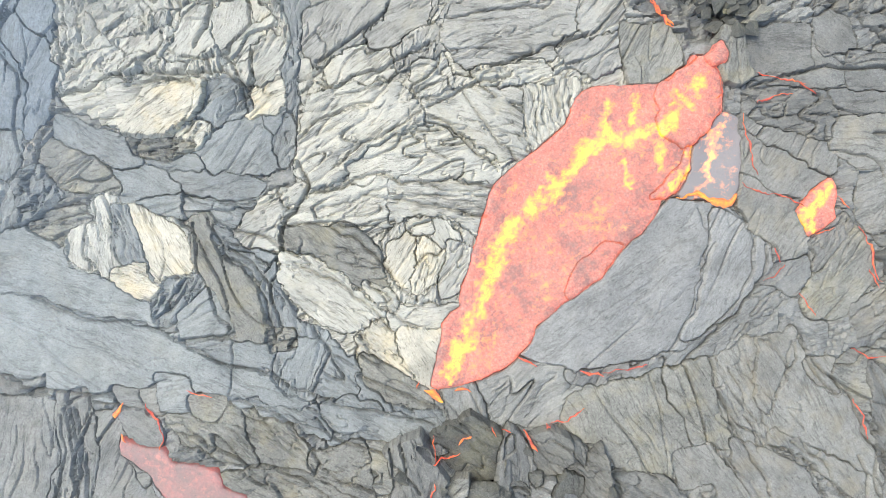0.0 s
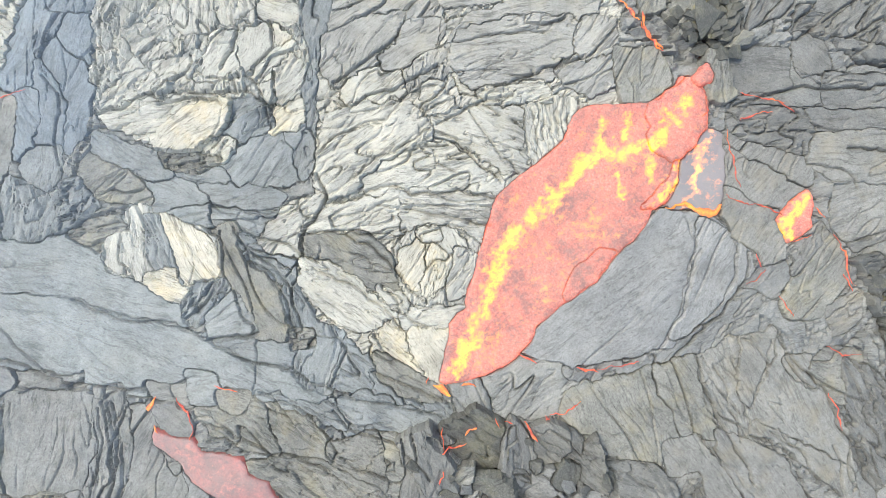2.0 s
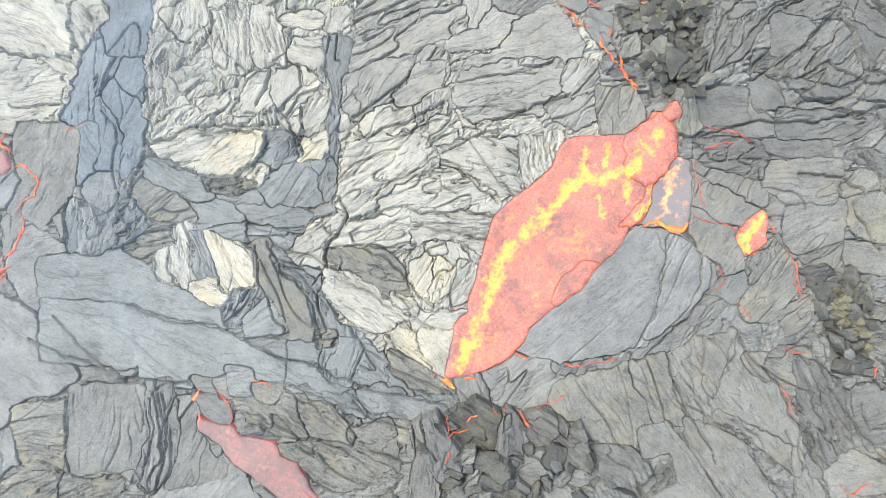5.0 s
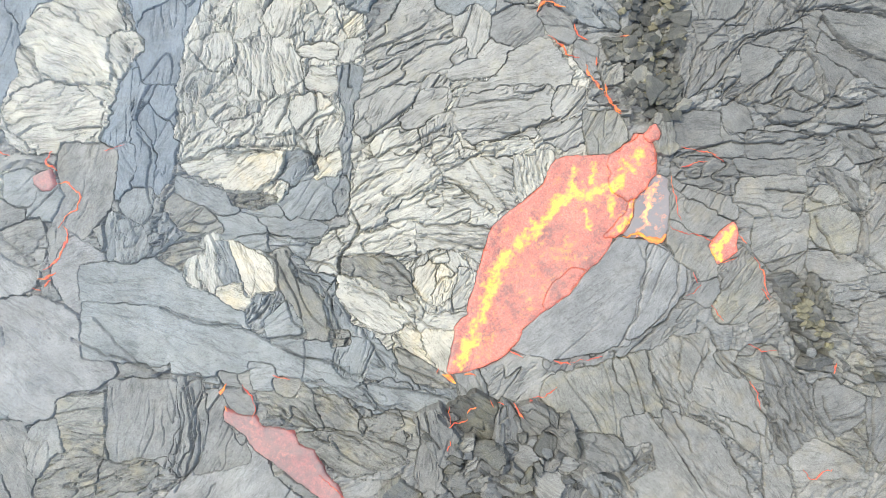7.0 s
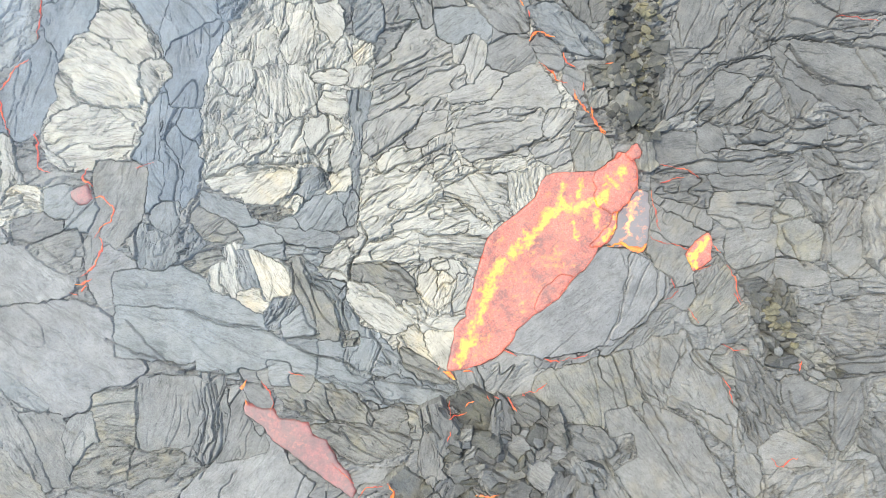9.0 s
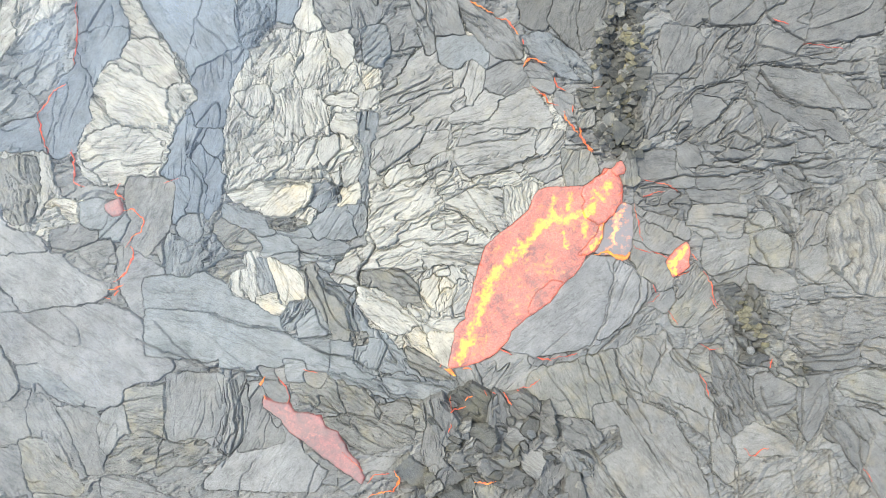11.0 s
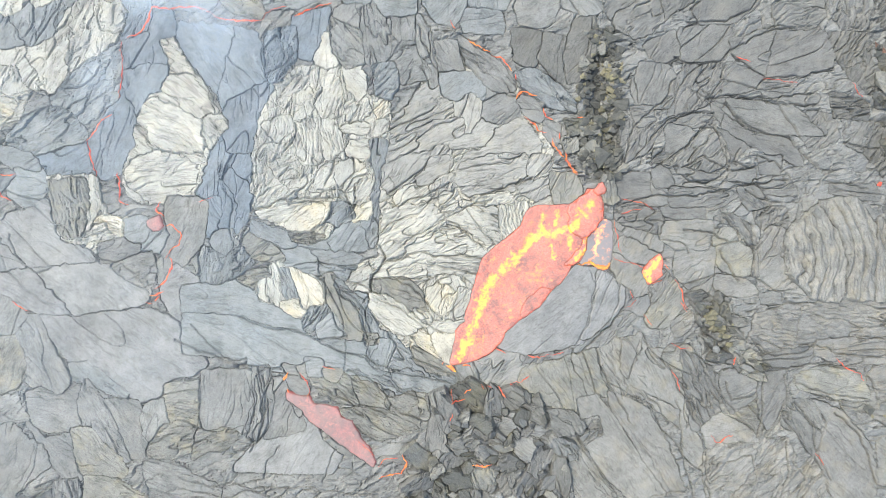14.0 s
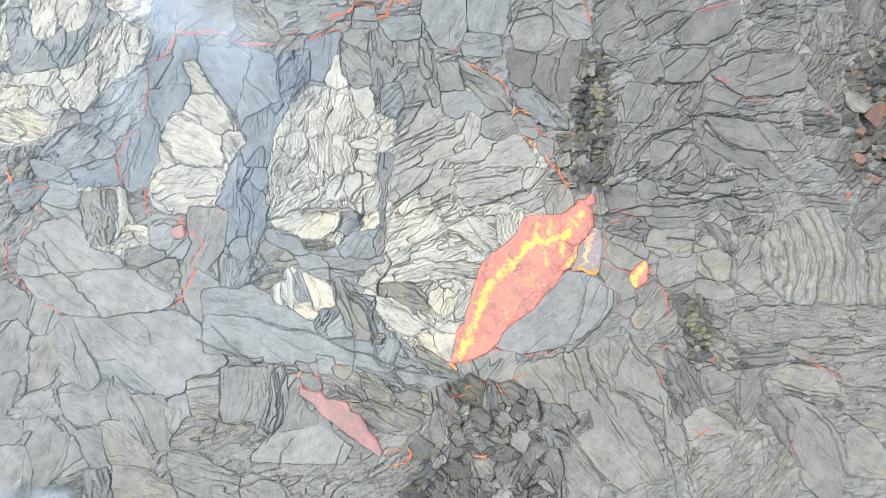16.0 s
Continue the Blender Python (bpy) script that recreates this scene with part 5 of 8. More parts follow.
plate(m, "olive", "fold", [(-12.42, -2.82), (-11.21, -3.04), (-11.19, -3.49), (-11.93, -3.49), (-12.38, -3.31)], -15, lift=0.03)
crust("olive", "smooth", [(-10.45, -1.78), (-10.18, -1.9), (-9.95, -2.32), (-9.95, -3.04), (-9.68, -3.58), (-11.03, -3.64), (-11.01, -3.04), (-10.63, -2.59), (-10.54, -2.05)], -10, thick=0.12)
crust("grey", "smooth", [(-13.37, -2.81), (-13.19, -2.63), (-12.65, -2.45), (-12.54, -3.04), (-12.51, -3.4), (-13.1, -4.09), (-13.32, -3.85), (-13.46, -3.22)], 70, thick=0.12)
crust("olive", "fold", [(-13.19, -4.39), (-12.51, -3.47), (-11.84, -3.62), (-11.21, -3.71), (-11.39, -4.48), (-12.2, -4.81), (-13.19, -4.77)], 10)
crust("olive", "streak", [(-11.15, -3.76), (-10.4, -3.89), (-9.68, -3.76), (-9.77, -4.12), (-10.22, -4.45), (-10.94, -4.57), (-11.39, -4.88), (-11.35, -4.57)], 15)
crust("grey", "streak", [(-9.91, -2.41), (-8.86, -2.32), (-8.5, -2.77), (-8.59, -3.58), (-8.95, -4.12), (-9.64, -3.58), (-9.86, -3.04)], 70)
crust("silver", "sleek", [(-8.41, -1.78), (-7.6, -1.6), (-7.33, -2.32), (-6.61, -3.04), (-6.07, -4.12), (-5.35, -4.84), (-5.71, -5.39), (-9.68, -5.39), (-8.95, -4.48), (-8.32, -3.58)], 50, thick=0.1)
crust("grey", "streak", [(-10.12, -6.15), (-8.6, -6.27), (-7.97, -7.08), (-8.1, -7.54), (-10.12, -7.54)], -20)

# ---- middle west ----
crust("slate", "sleek", [(-11.73, 2.17), (-10.24, 2.36), (-9.62, 2.6), (-9.13, 2.48), (-8.88, 2.17), (-8.76, 1.68), (-7.89, 1.49), (-7.52, 1.18), (-6.9, 0.99), (-6.53, 0.41), (-8.39, 0.59), (-9.5, 0.97), (-11.73, 1.19)], -15, thick=0.11)
crust("slate", "sleek", [(-11.73, 1.06), (-9.5, 0.9), (-8.39, 0.5), (-7.52, 0.35), (-6.29, 0.04), (-5.54, -0.43), (-4.37, -0.68), (-3.32, -1.45), (-3.81, -1.64), (-4.8, -1.24), (-5.98, -1.05), (-6.53, -0.68), (-7.4, -1.02), (-7.71, -1.17), (-8.39, -1.21), (-9.01, -1.04), (-9.07, -0.61), (-9.5, -0.67), (-11.73, -0.42)], -20, thick=0.12)
crust("slate", "smooth", [(-6.29, 0.09), (-5.36, 0.11), (-5.11, 0.19), (-4.68, 0), (-4.22, -0.25), (-4.34, -0.53), (-5.3, -0.34)], -15, lift=0.05)
crust("slate", "streak", [(-4.06, -0.28), (-3.29, 0.28), (-3.01, 0.19), (-3.07, -0.43), (-3.42, -1.18), (-4.18, -0.78)], 70)
crust("slate", "streak", [(-2.95, 0.22), (-2.39, -0.21), (-2.33, -0.68), (-1.71, -1.18), (-0.84, -1.45), (-0.47, -1.82), (-1.59, -1.67), (-2.33, -1.2), (-3.34, -1.05), (-3.01, -0.43)], -40, cuts=[[(-2.33, -0.19), (-2.21, -1.3)]])
crust("olive", "rope", [(-6.41, -1.2), (-5.05, -1.38), (-4.06, -1.69), (-3.32, -2.44), (-3.32, -2.91), (-4.19, -2.78), (-5.3, -2.43), (-5.92, -2.16), (-6.47, -1.67)], -38, cuts=[[(-5.05, -1.36), (-4.68, -2.66)]])
crust("slate", "streak", [(-4.99, -1.2), (-3.57, -1.69), (-2.82, -2.23), (-1.71, -2.1), (-0.6, -1.98), (-0.72, -1.73), (-1.59, -1.7), (-2.45, -1.24), (-3.32, -1.47), (-3.81, -1.67)], -25, cuts=[[(-3.32, -1.42), (-2.95, -2.29)]])
crust("olive", "streak", [(-3.3, -2.47), (-2.33, -2.19), (-1.59, -2.32), (-1.32, -2.79), (-0.85, -3.16), (-1.71, -3.55), (-2.83, -3.03), (-3.38, -2.68)], -25, cuts=[[(-2.33, -2.17), (-2.08, -3.4)]])
crust("olive", "fold", [(-5.42, -2.93), (-4.06, -2.81), (-3.32, -3.03), (-2.08, -3.65), (-3.82, -4.02), (-4.68, -3.42)], -25)
crust("grey", "smooth", [(-7.61, -1.44), (-7.34, -1.27), (-6.91, -1.48), (-6.66, -1.91), (-6.63, -2.16), (-6.84, -2.28), (-7.22, -2.06), (-7.48, -1.81)], -30, lift=0.05, thick=0.1)
crust("grey", "smooth", [(-7.59, -1.05), (-7.09, -1.05), (-7, -1.17), (-7.09, -1.32), (-7.46, -1.23)], 0)
crust("grey", "smooth", [(-7.05, -1.11), (-6.68, -1.05), (-6.62, -1.42), (-6.82, -1.48)], 0)
crust("slate", "smooth", [(-6.63, -0.8), (-6.1, -0.86), (-6, -1.17), (-6.04, -1.36), (-6.53, -1.42), (-6.63, -1.23)], 10, lift=0.04)
crust("olive", "smooth", [(-5.95, -1.22), (-5.3, -1.26), (-5.42, -1.57), (-5.85, -1.51)], -10)
crust("grey", "smooth", [(-8.39, -1.76), (-7.77, -1.54), (-7.5, -2.1), (-7.01, -2.78), (-6.85, -3.64), (-8.39, -4.01)], 60)
crust("grey", "smooth", [(-10.99, -1.31), (-9.26, -1.32), (-8.79, -1.48), (-8.89, -3.42), (-10.25, -3.52), (-10.99, -3.52)], 75)
crust("grey", "streak", [(-8.91, -1.16), (-8.35, -1.09), (-8.15, -2.48), (-8.42, -3.54), (-8.91, -4.2), (-9.16, -3.62), (-8.8, -2.48)], 80, amp=0.05)
crust("grey", "smooth", [(-6.97, -2.41), (-7.28, -2.53), (-7.03, -3.03)], 0)
m = mound("crust_mound", "ropy mound of pale grey lava crust plates")
plate(m, "pale", "rope", [(-8.82, 2.48), (-8.39, 2.79), (-8.2, 3.1), (-7.7, 3.22), (-7.33, 2.97), (-6.53, 2.72), (-6.04, 2.29), (-6.01, 1.67), (-6.16, 1.43), (-6.53, 1.43), (-6.9, 1.06), (-7.27, 1.12), (-7.77, 1.43), (-8.2, 1.61), (-8.7, 1.8)], -75, thick=0.15, size=0.25, name="base_sheet", lift=0.0)
plate(m, "pale", "rope", [(-8.76, 2.39), (-8.32, 2.73), (-8.14, 3.14), (-7.77, 3.16), (-7.7, 2.79), (-7.77, 1.68), (-7.95, 1.55), (-8.63, 1.8)], -82, size=0.3)
plate(m, "cream", "smooth", [(-7.56, 2.91), (-7.27, 2.91), (-6.65, 2.6), (-6.1, 2.17), (-6.1, 1.55), (-6.78, 1.36), (-7.09, 1.67), (-7.33, 2.17)], -60)
plate(m, "slate", "rope", [(-7.77, 2.89), (-7.54, 2.89), (-7.15, 1.55), (-6.93, 1.18), (-7.37, 1.3), (-7.69, 2.05)], -68, lift=0.05)
plate(m, "cream", "streak", [(-7.81, 1.53), (-7.27, 1.65), (-7.09, 1.3), (-6.78, 1.12), (-6.96, 0.99), (-7.58, 1.24)], -15)
crust("olive", "fold", [(-9.5, 2.7), (-8.45, 2.89), (-8.39, 2.73), (-8.86, 2.54), (-8.94, 2.23), (-9.5, 2.52)], 15)
crust("slate", "smooth", [(-7.12, 3.28), (-6.65, 3.43), (-6.28, 3.34), (-6.22, 2.81), (-6.78, 2.87), (-7.27, 3.1)], -5, lift=0.05)
crust("slate", "fold", [(-6.13, 3.32), (-5.04, 3.13), (-4.67, 3.19), (-4.92, 2.72), (-5.29, 2.54), (-5.66, 2.6), (-6.1, 2.85)], -15)
crust("slate", "smooth", [(-7.7, 4.12), (-6.53, 3.88), (-6.18, 3.4), (-7.15, 3.26), (-7.56, 3.12), (-7.8, 3.63)], -25)
crust("slate", "smooth", [(-6.5, 3.81), (-5.29, 3.75), (-4.55, 3.4), (-4.74, 3.18), (-5.42, 3.22), (-6.13, 3.37)], 5)
crust("olive", "streak", [(-9.37, 4.13), (-9.06, 4.43), (-8.63, 4.34), (-8.01, 3.65), (-7.77, 3.34), (-8.63, 3.41), (-9.13, 3.53)], 32)
crust("slate", "streak", [(-9, 4.87), (-7.89, 4.5), (-7.39, 4.4), (-7.15, 4.02), (-7.68, 3.9), (-8.38, 4.25), (-9.03, 4.55)], -30)
crust("slate", "smooth", [(-5.82, 4.62), (-4.92, 4.92), (-4.42, 5.05), (-3.81, 5.54), (-3.68, 5.26), (-3.99, 4.39), (-4.18, 4.02), (-4.43, 3.77), (-5.54, 3.8), (-5.91, 4.02), (-6.03, 4.39)], 40, cuts=[[(-4.42, 5.07), (-3.99, 4.33)]])
crust("slate", "smooth", [(-7.02, 4.25), (-6.03, 3.96), (-5.91, 3.8), (-6.53, 3.88), (-7.08, 3.99)], -10)
crust("slate", "crumple", [(-10.05, 3.41), (-9.5, 3.78), (-9, 3.22), (-9.5, 2.79), (-9.93, 2.61)], 40)
crust("slate", "fold", [(-10.98, 3.78), (-10.12, 3.41), (-9.87, 2.67), (-10.24, 2.4), (-10.98, 2.48)], 70)
crust("olive", "smooth", [(-5.97, 2.66), (-5.73, 2.72), (-5.48, 2.23), (-4.92, 1.67), (-4.49, 1.05), (-4.18, 0.19), (-4.68, 0.06), (-5.17, 0.19), (-5.54, 0.81), (-5.91, 1.55)], -60, thick=0.14)
crust("slate", "fold", [(-5.48, 2.29), (-4.8, 2.02), (-4.12, 1.67), (-4.24, 1.3), (-4.68, 1.55), (-5.29, 1.98)], -35)
crust("slate", "streak", [(-5.44, 2.44), (-4.8, 2.31), (-4.06, 2.04), (-3.78, 1.92), (-4.06, 1.73), (-4.8, 2.04), (-5.29, 2.23)], -22, lift=0.04)
crust("slate", "rope", [(-4.47, 1.18), (-4.18, 1.7), (-3.78, 1.86), (-4.03, 1.3), (-3.87, 0.62), (-3.32, 0.19), (-3.94, 0.19), (-4.28, 0.43)], -70)
crust("slate", "crumple", [(-6.88, 0.87), (-6.53, 1.28), (-5.97, 1.4), (-5.85, 1.05), (-6.16, 0.58), (-6.51, 0.34), (-6.82, 0.56)], 50)
crust("slate", "smooth", [(-6.26, 0.54), (-5.67, 1.05), (-5.3, 0.56), (-5.11, 0.21), (-6.14, 0.09)], 20)
crust("olive", "crumple", [(-4.31, 0.19), (-3.81, 0.16), (-3.81, -0.06), (-4.18, -0.09)], 0)

# ---- pale crumpled crusts, north of the middle ----
m = mound("crust_mound", "crumpled mound of pale grey lava crust plates")
plate(m, "pale", "crumple", [(-8.86, 6.25), (-8.77, 8.14), (-8.5, 9.22), (-8.05, 10.12), (-7.69, 10.48), (-7.15, 11.21), (-4.99, 11.21), (-4.27, 10.12), (-3.36, 9.76), (-3.27, 8.86), (-3.36, 7.96), (-3.54, 6.7), (-3.9, 5.98), (-4.99, 5.62), (-6.07, 5.62), (-7.87, 5.25), (-8.77, 5.25)], 70, thick=0.11, name="base_sheet", lift=0.0)
plate(m, "pale", "crumple", [(-7.87, 10.48), (-6.97, 10.85), (-7.15, 9.94), (-7.6, 9.64), (-7.87, 9.85)], 50)
plate(m, "pale", "fold", [(-7.15, 10.09), (-6.61, 10.36), (-6.43, 9.76), (-6.79, 9.22), (-7.24, 9.13)], 70)
plate(m, "pale", "rope", [(-7.15, 8.83), (-6.07, 9.13), (-6.07, 7.78), (-6.25, 7.33), (-6.97, 7.42), (-7.15, 8.14)], -80)
plate(m, "pale", "rope", [(-6.02, 9.1), (-5.53, 9.04), (-5.26, 7.96), (-5.89, 7.51), (-6.02, 8.14)], -75)
plate(m, "pale", "crumple", [(-5.08, 9.73), (-4.27, 10.03), (-4.09, 9.49), (-4.45, 9.04), (-4.99, 9.13)], 50)
plate(m, "pale", "fold", [(-4.27, 8.74), (-4, 9.4), (-3.54, 9.22), (-3.36, 8.77), (-3.81, 8.5)], 60)
plate(m, "cream", "crumple", [(-3.91, 9.76), (-3.45, 9.85), (-3.36, 9.31), (-3.72, 9.31)], 50)
plate(m, "pale", "streak", [(-4.9, 8.14), (-4.18, 8.23), (-4.09, 7.87), (-4.54, 7.51), (-4.99, 7.69)], -20)
plate(m, "pale", "streak", [(-5.17, 8.86), (-4.27, 8.95), (-4.27, 8.59), (-4.99, 8.59)], -10)
plate(m, "pale", "fold", [(-3.72, 7.96), (-3.4, 8.5), (-3.45, 7.6), (-3.72, 7.24), (-4, 7.42)], 60)
plate(m, "pale", "crumple", [(-8.14, 7.24), (-7.33, 7.6), (-7.15, 6.88), (-7.51, 6.52), (-8.05, 6.97)], 40)
plate(m, "pale", "fold", [(-6.07, 7.15), (-5.35, 7.42), (-5.26, 6.88), (-5.89, 6.52)], 40)
plate(m, "cream", "smooth", [(-5.17, 7.24), (-4.63, 7.42), (-4.36, 6.97), (-4.81, 6.61), (-5.08, 6.7)], 60)
plate(m, "pale", "rope", [(-6.07, 10.85), (-5.44, 10.85), (-5.26, 9.76), (-6.07, 9.22), (-6.25, 9.76), (-5.89, 10.3)], 65)
plate(m, "pale", "fold", [(-8.41, 8.86), (-7.51, 9.22), (-7.33, 8.68), (-7.87, 8.32), (-8.23, 8.5)], 70)
plate(m, "pale", "crumple", [(-7.58, 6.5), (-7.14, 6.62), (-6.52, 6.81), (-6.65, 6.37), (-7.02, 6), (-7.52, 5.88)], 40)
plate(m, "pale", "fold", [(-8.63, 5.88), (-7.76, 6.35), (-7.54, 6.25), (-8.01, 5.76), (-8.75, 5.45)], 35)
plate(m, "pale", "streak", [(-6.53, 6.25), (-6.03, 6.99), (-5.53, 7.24), (-5.6, 6.5), (-6.03, 6.25)], 50)
plate(m, "pale", "smooth", [(-5.51, 7.21), (-4.92, 7.36), (-4.79, 6.74), (-5.26, 6.31), (-5.45, 6.74)], 60)
plate(m, "pale", "streak", [(-5.23, 6.35), (-4.3, 6.99), (-4.17, 6.8), (-5.04, 6.12)], 40)
plate(m, "pale", "rope", [(-4.61, 6.35), (-4.3, 6.68), (-3.99, 6.43), (-3.93, 6.12), (-4.3, 5.75), (-4.55, 5.63)], 50)
plate(m, "cream", "smooth", [(-4.79, 5.23), (-4.18, 5.73), (-3.8, 5.63), (-4.3, 5.13), (-4.8, 4.95)], 35)
crust("pale", "smooth", [(-6.33, 11.64), (-5.95, 12.7), (-5.69, 11.94), (-5.44, 11.44), (-5.82, 11.31), (-6.2, 11.44)], 70, thick=0.12)
crust("pale", "smooth", [(-5.19, 11.18), (-4.55, 11.31), (-4.3, 10.42), (-4.55, 9.92), (-4.93, 10.42)], -50, thick=0.1)
crust("pale", "fold", [(-8.84, 5.36), (-7.76, 5.61), (-6.65, 5.63), (-7.27, 5.01), (-7.58, 4.77), (-8.63, 5.14)], 12, lift=0.05)
crust("slate", "fold", [(-5.78, 5.54), (-5.04, 5.73), (-4.8, 5.13), (-5.66, 4.7), (-6.16, 4.52), (-6.4, 4.7), (-6.03, 5.01)], 35, lift=0.05)
crust("slate", "rope", [(-4.05, 8.23), (-3.43, 8.23), (-3.31, 6.99), (-3.56, 6.49), (-3.68, 5.75), (-3.5, 5.26), (-3.81, 4.39), (-4.05, 3.9), (-4.15, 4.39), (-3.87, 5.13), (-3.99, 6), (-3.8, 6.62)], 75, size=0.3)
crust("cream", "smooth", [(-7.54, 4.77), (-7.21, 5.14), (-6.53, 5.57), (-5.85, 5.69), (-5.78, 5.45), (-6.03, 5.01), (-6.53, 4.58), (-7.15, 4.33), (-7.42, 4.52)], 35, thick=0.2, lift=0.05, amp=0.05)
crust("pale", "crumple", [(-6.4, 4.52), (-5.97, 4.7), (-5.66, 4.64), (-5.91, 4.21), (-6.4, 4.33)], 40, lift=0.04)
crust("olive", "crumple", [(-7.37, 4.4), (-6.53, 4.39), (-6.03, 4.25), (-6.65, 4.05), (-7.27, 4.17)], 0)

# ---- middle: broad pale crust west of the tongue ----
heap = mound("crust_mound", "crumpled mound of pale grey lava crust plates")
plate(heap, "pale", "crumple", [(-3.62, 6), (-3.49, 7.11), (-2.81, 7.73), (-2.32, 8.97), (-2.07, 10.45), (-1.32, 11.56), (-0.33, 11.56), (0.53, 10.82), (1.64, 10.69), (2.51, 9.95), (3.31, 8.22), (3.43, 6.73), (3.55, 5.62), (2.38, 5.37), (2.13, 4.63), (0.95, 3.71), (0.52, 3.21), (0.21, 2.04), (-0.12, 0.92), (-0.53, 0.06), (-0.78, -0.93), (-1.09, -1.03), (-2.33, -0.37), (-3.07, 0.33), (-3.56, 0.56), (-4, 1.18), (-4.08, 1.98), (-5.07, 2.39), (-4.3, 3.16), (-3.68, 3.46), (-3.62, 5.01)], 25, thick=0.04, name="base_sheet", lift=0.0)
plate(heap, "dun", "streak", [(-3.18, 9.04), (-2.46, 9.76), (-1.65, 10.85), (-1.11, 10.39), (-1.02, 10.03), (-0.48, 9.98), (-0.66, 9.4), (-1.56, 9.04), (-2.46, 8.59), (-3.18, 8.32)], 30)
plate(heap, "dun", "streak", [(-3.18, 8.23), (-2.46, 8.54), (-1.38, 9.04), (-0.66, 9.13), (-0.03, 9.22), (-0.12, 8.36), (-1.38, 8), (-2.46, 6.97), (-3.18, 6.52), (-3.45, 6.88)], 30)
plate(heap, "dun", "smooth", [(-0.48, 9.94), (0.06, 10.27), (0.57, 9.98), (0.6, 9.22), (-0.03, 8.54), (-0.06, 9.28), (-0.57, 9.37)], 70)
plate(heap, "dun", "smooth", [(0.03, 8.46), (0.6, 9.1), (1.36, 8.97), (1.14, 8.59), (0.78, 8.14), (-0.66, 8.05), (-1.02, 8.05)], 20)
plate(heap, "dun", "smooth", [(1.18, 8.68), (2.14, 9.19), (2.68, 8.5), (2.95, 8.14), (2.86, 7.42), (2.41, 6.7), (1.14, 6.61), (-0.12, 6.7), (-0.62, 6.88), (-0.12, 7.64), (0.78, 7.92)], 10)
plate(heap, "dun", "streak", [(-2.19, 6.79), (-1.38, 7.42), (-0.84, 7.87), (-0.75, 7.42), (-1.02, 6.79), (-1.74, 6.52), (-2.1, 6.55)], 40)
plate(heap, "dun", "streak", [(-1.47, 7.92), (-0.93, 7.96), (-1.2, 7.6), (-1.83, 7.24), (-2.19, 7)], 40)
plate(heap, "dun", "streak", [(2.5, 6.66), (2.91, 7.38), (3.4, 7.24), (4.03, 6.97), (3.85, 6.34), (2.95, 6.12), (2.23, 6.19)], 20)
plate(heap, "dun", "streak", [(-3.49, 7.09), (-2.81, 7.48), (-1.7, 7.73), (-2.2, 6.74), (-2.81, 6.25), (-3.31, 6.12), (-3.49, 6.37)], 45)
plate(heap, "pale", "streak", [(-2.94, 6.1), (-2.32, 6.41), (-1.58, 6.49), (-1.33, 6.12), (-2.07, 5.75), (-2.82, 5.57), (-3.06, 5.75)], 30)
plate(heap, "dun", "smooth", [(-2.17, 6.71), (-1.7, 6.92), (-1.58, 7.48), (-0.83, 7.6), (-1.02, 6.86), (-1.58, 6.55), (-2.07, 6.49)], 30)
plate(heap, "dun", "crumple", [(-1.55, 6.34), (-1.08, 6.71), (-0.59, 6.86), (-0.34, 6.37), (-0.59, 6.24), (-1.08, 6.12), (-1.45, 6)], 60)
plate(heap, "pale", "crumple", [(-1.06, 5.97), (-0.46, 6.18), (0.03, 6.12), (0.28, 5.62), (-0.34, 5.25), (-0.84, 5.01), (-1.15, 5.5)], 30)
plate(heap, "cream", "smooth", [(-0.34, 6.12), (0.05, 6.18), (0.15, 5.93), (-0.16, 5.81)], 0)
plate(heap, "dun", "streak", [(-0.5, 6.71), (-0.34, 7.23), (0.9, 7.6), (2.38, 7.6), (2.57, 6.86), (2.5, 6.57), (1.76, 6.24), (0.9, 6.06), (0.15, 5.9), (-0.32, 6.24)], 8)
plate(heap, "dun", "streak", [(2.13, 6.46), (2.5, 6.71), (3.12, 6.96), (3.37, 6.73), (3.31, 6.11), (2.75, 5.87), (2.13, 6.12)], 40)
plate(heap, "dun", "streak", [(2.63, 7.6), (3.31, 7.6), (3.37, 6.98), (2.63, 6.73), (2.51, 7.11)], 40)
plate(heap, "olive", "smooth", [(3.4, 6.89), (4.36, 6.83), (4.61, 6.24), (4.24, 5.64), (3.62, 5.64), (3.43, 6.24)], 60)
plate(heap, "pale", "rope", [(-3.66, 3.77), (-3.5, 5.23), (-2.82, 5.54), (-2.32, 5.5), (-1.58, 5.6), (-1.08, 5.01), (-1.02, 4.82), (-1.58, 4.39), (-2.57, 3.83), (-3.31, 3.43)], 28, size=0.3, thick=0.1)
plate(heap, "pale", "streak", [(-2.55, 3.75), (-1.58, 4.36), (-0.96, 4.61), (-0.47, 4.51), (0.27, 3.89), (0.71, 3.77), (0.52, 3.52), (-1.58, 3.55), (-2.32, 3.34)], 15)
plate(heap, "pale", "streak", [(-0.84, 5.17), (-0.22, 5.41), (0.4, 5.56), (1.14, 5.68), (1.2, 5.13), (1.39, 4.51), (1.26, 4.14), (0.77, 4.01), (0.28, 4.39), (-0.34, 4.82), (-0.78, 4.94)], -18)
plate(heap, "pale", "rope", [(1.17, 5.66), (1.64, 5.62), (2.26, 5.74), (2.57, 5.52), (2.32, 5.25), (2.13, 4.63), (1.82, 4.38), (1.41, 4.22), (1.29, 5)], -80, size=0.17, amp=0.15)
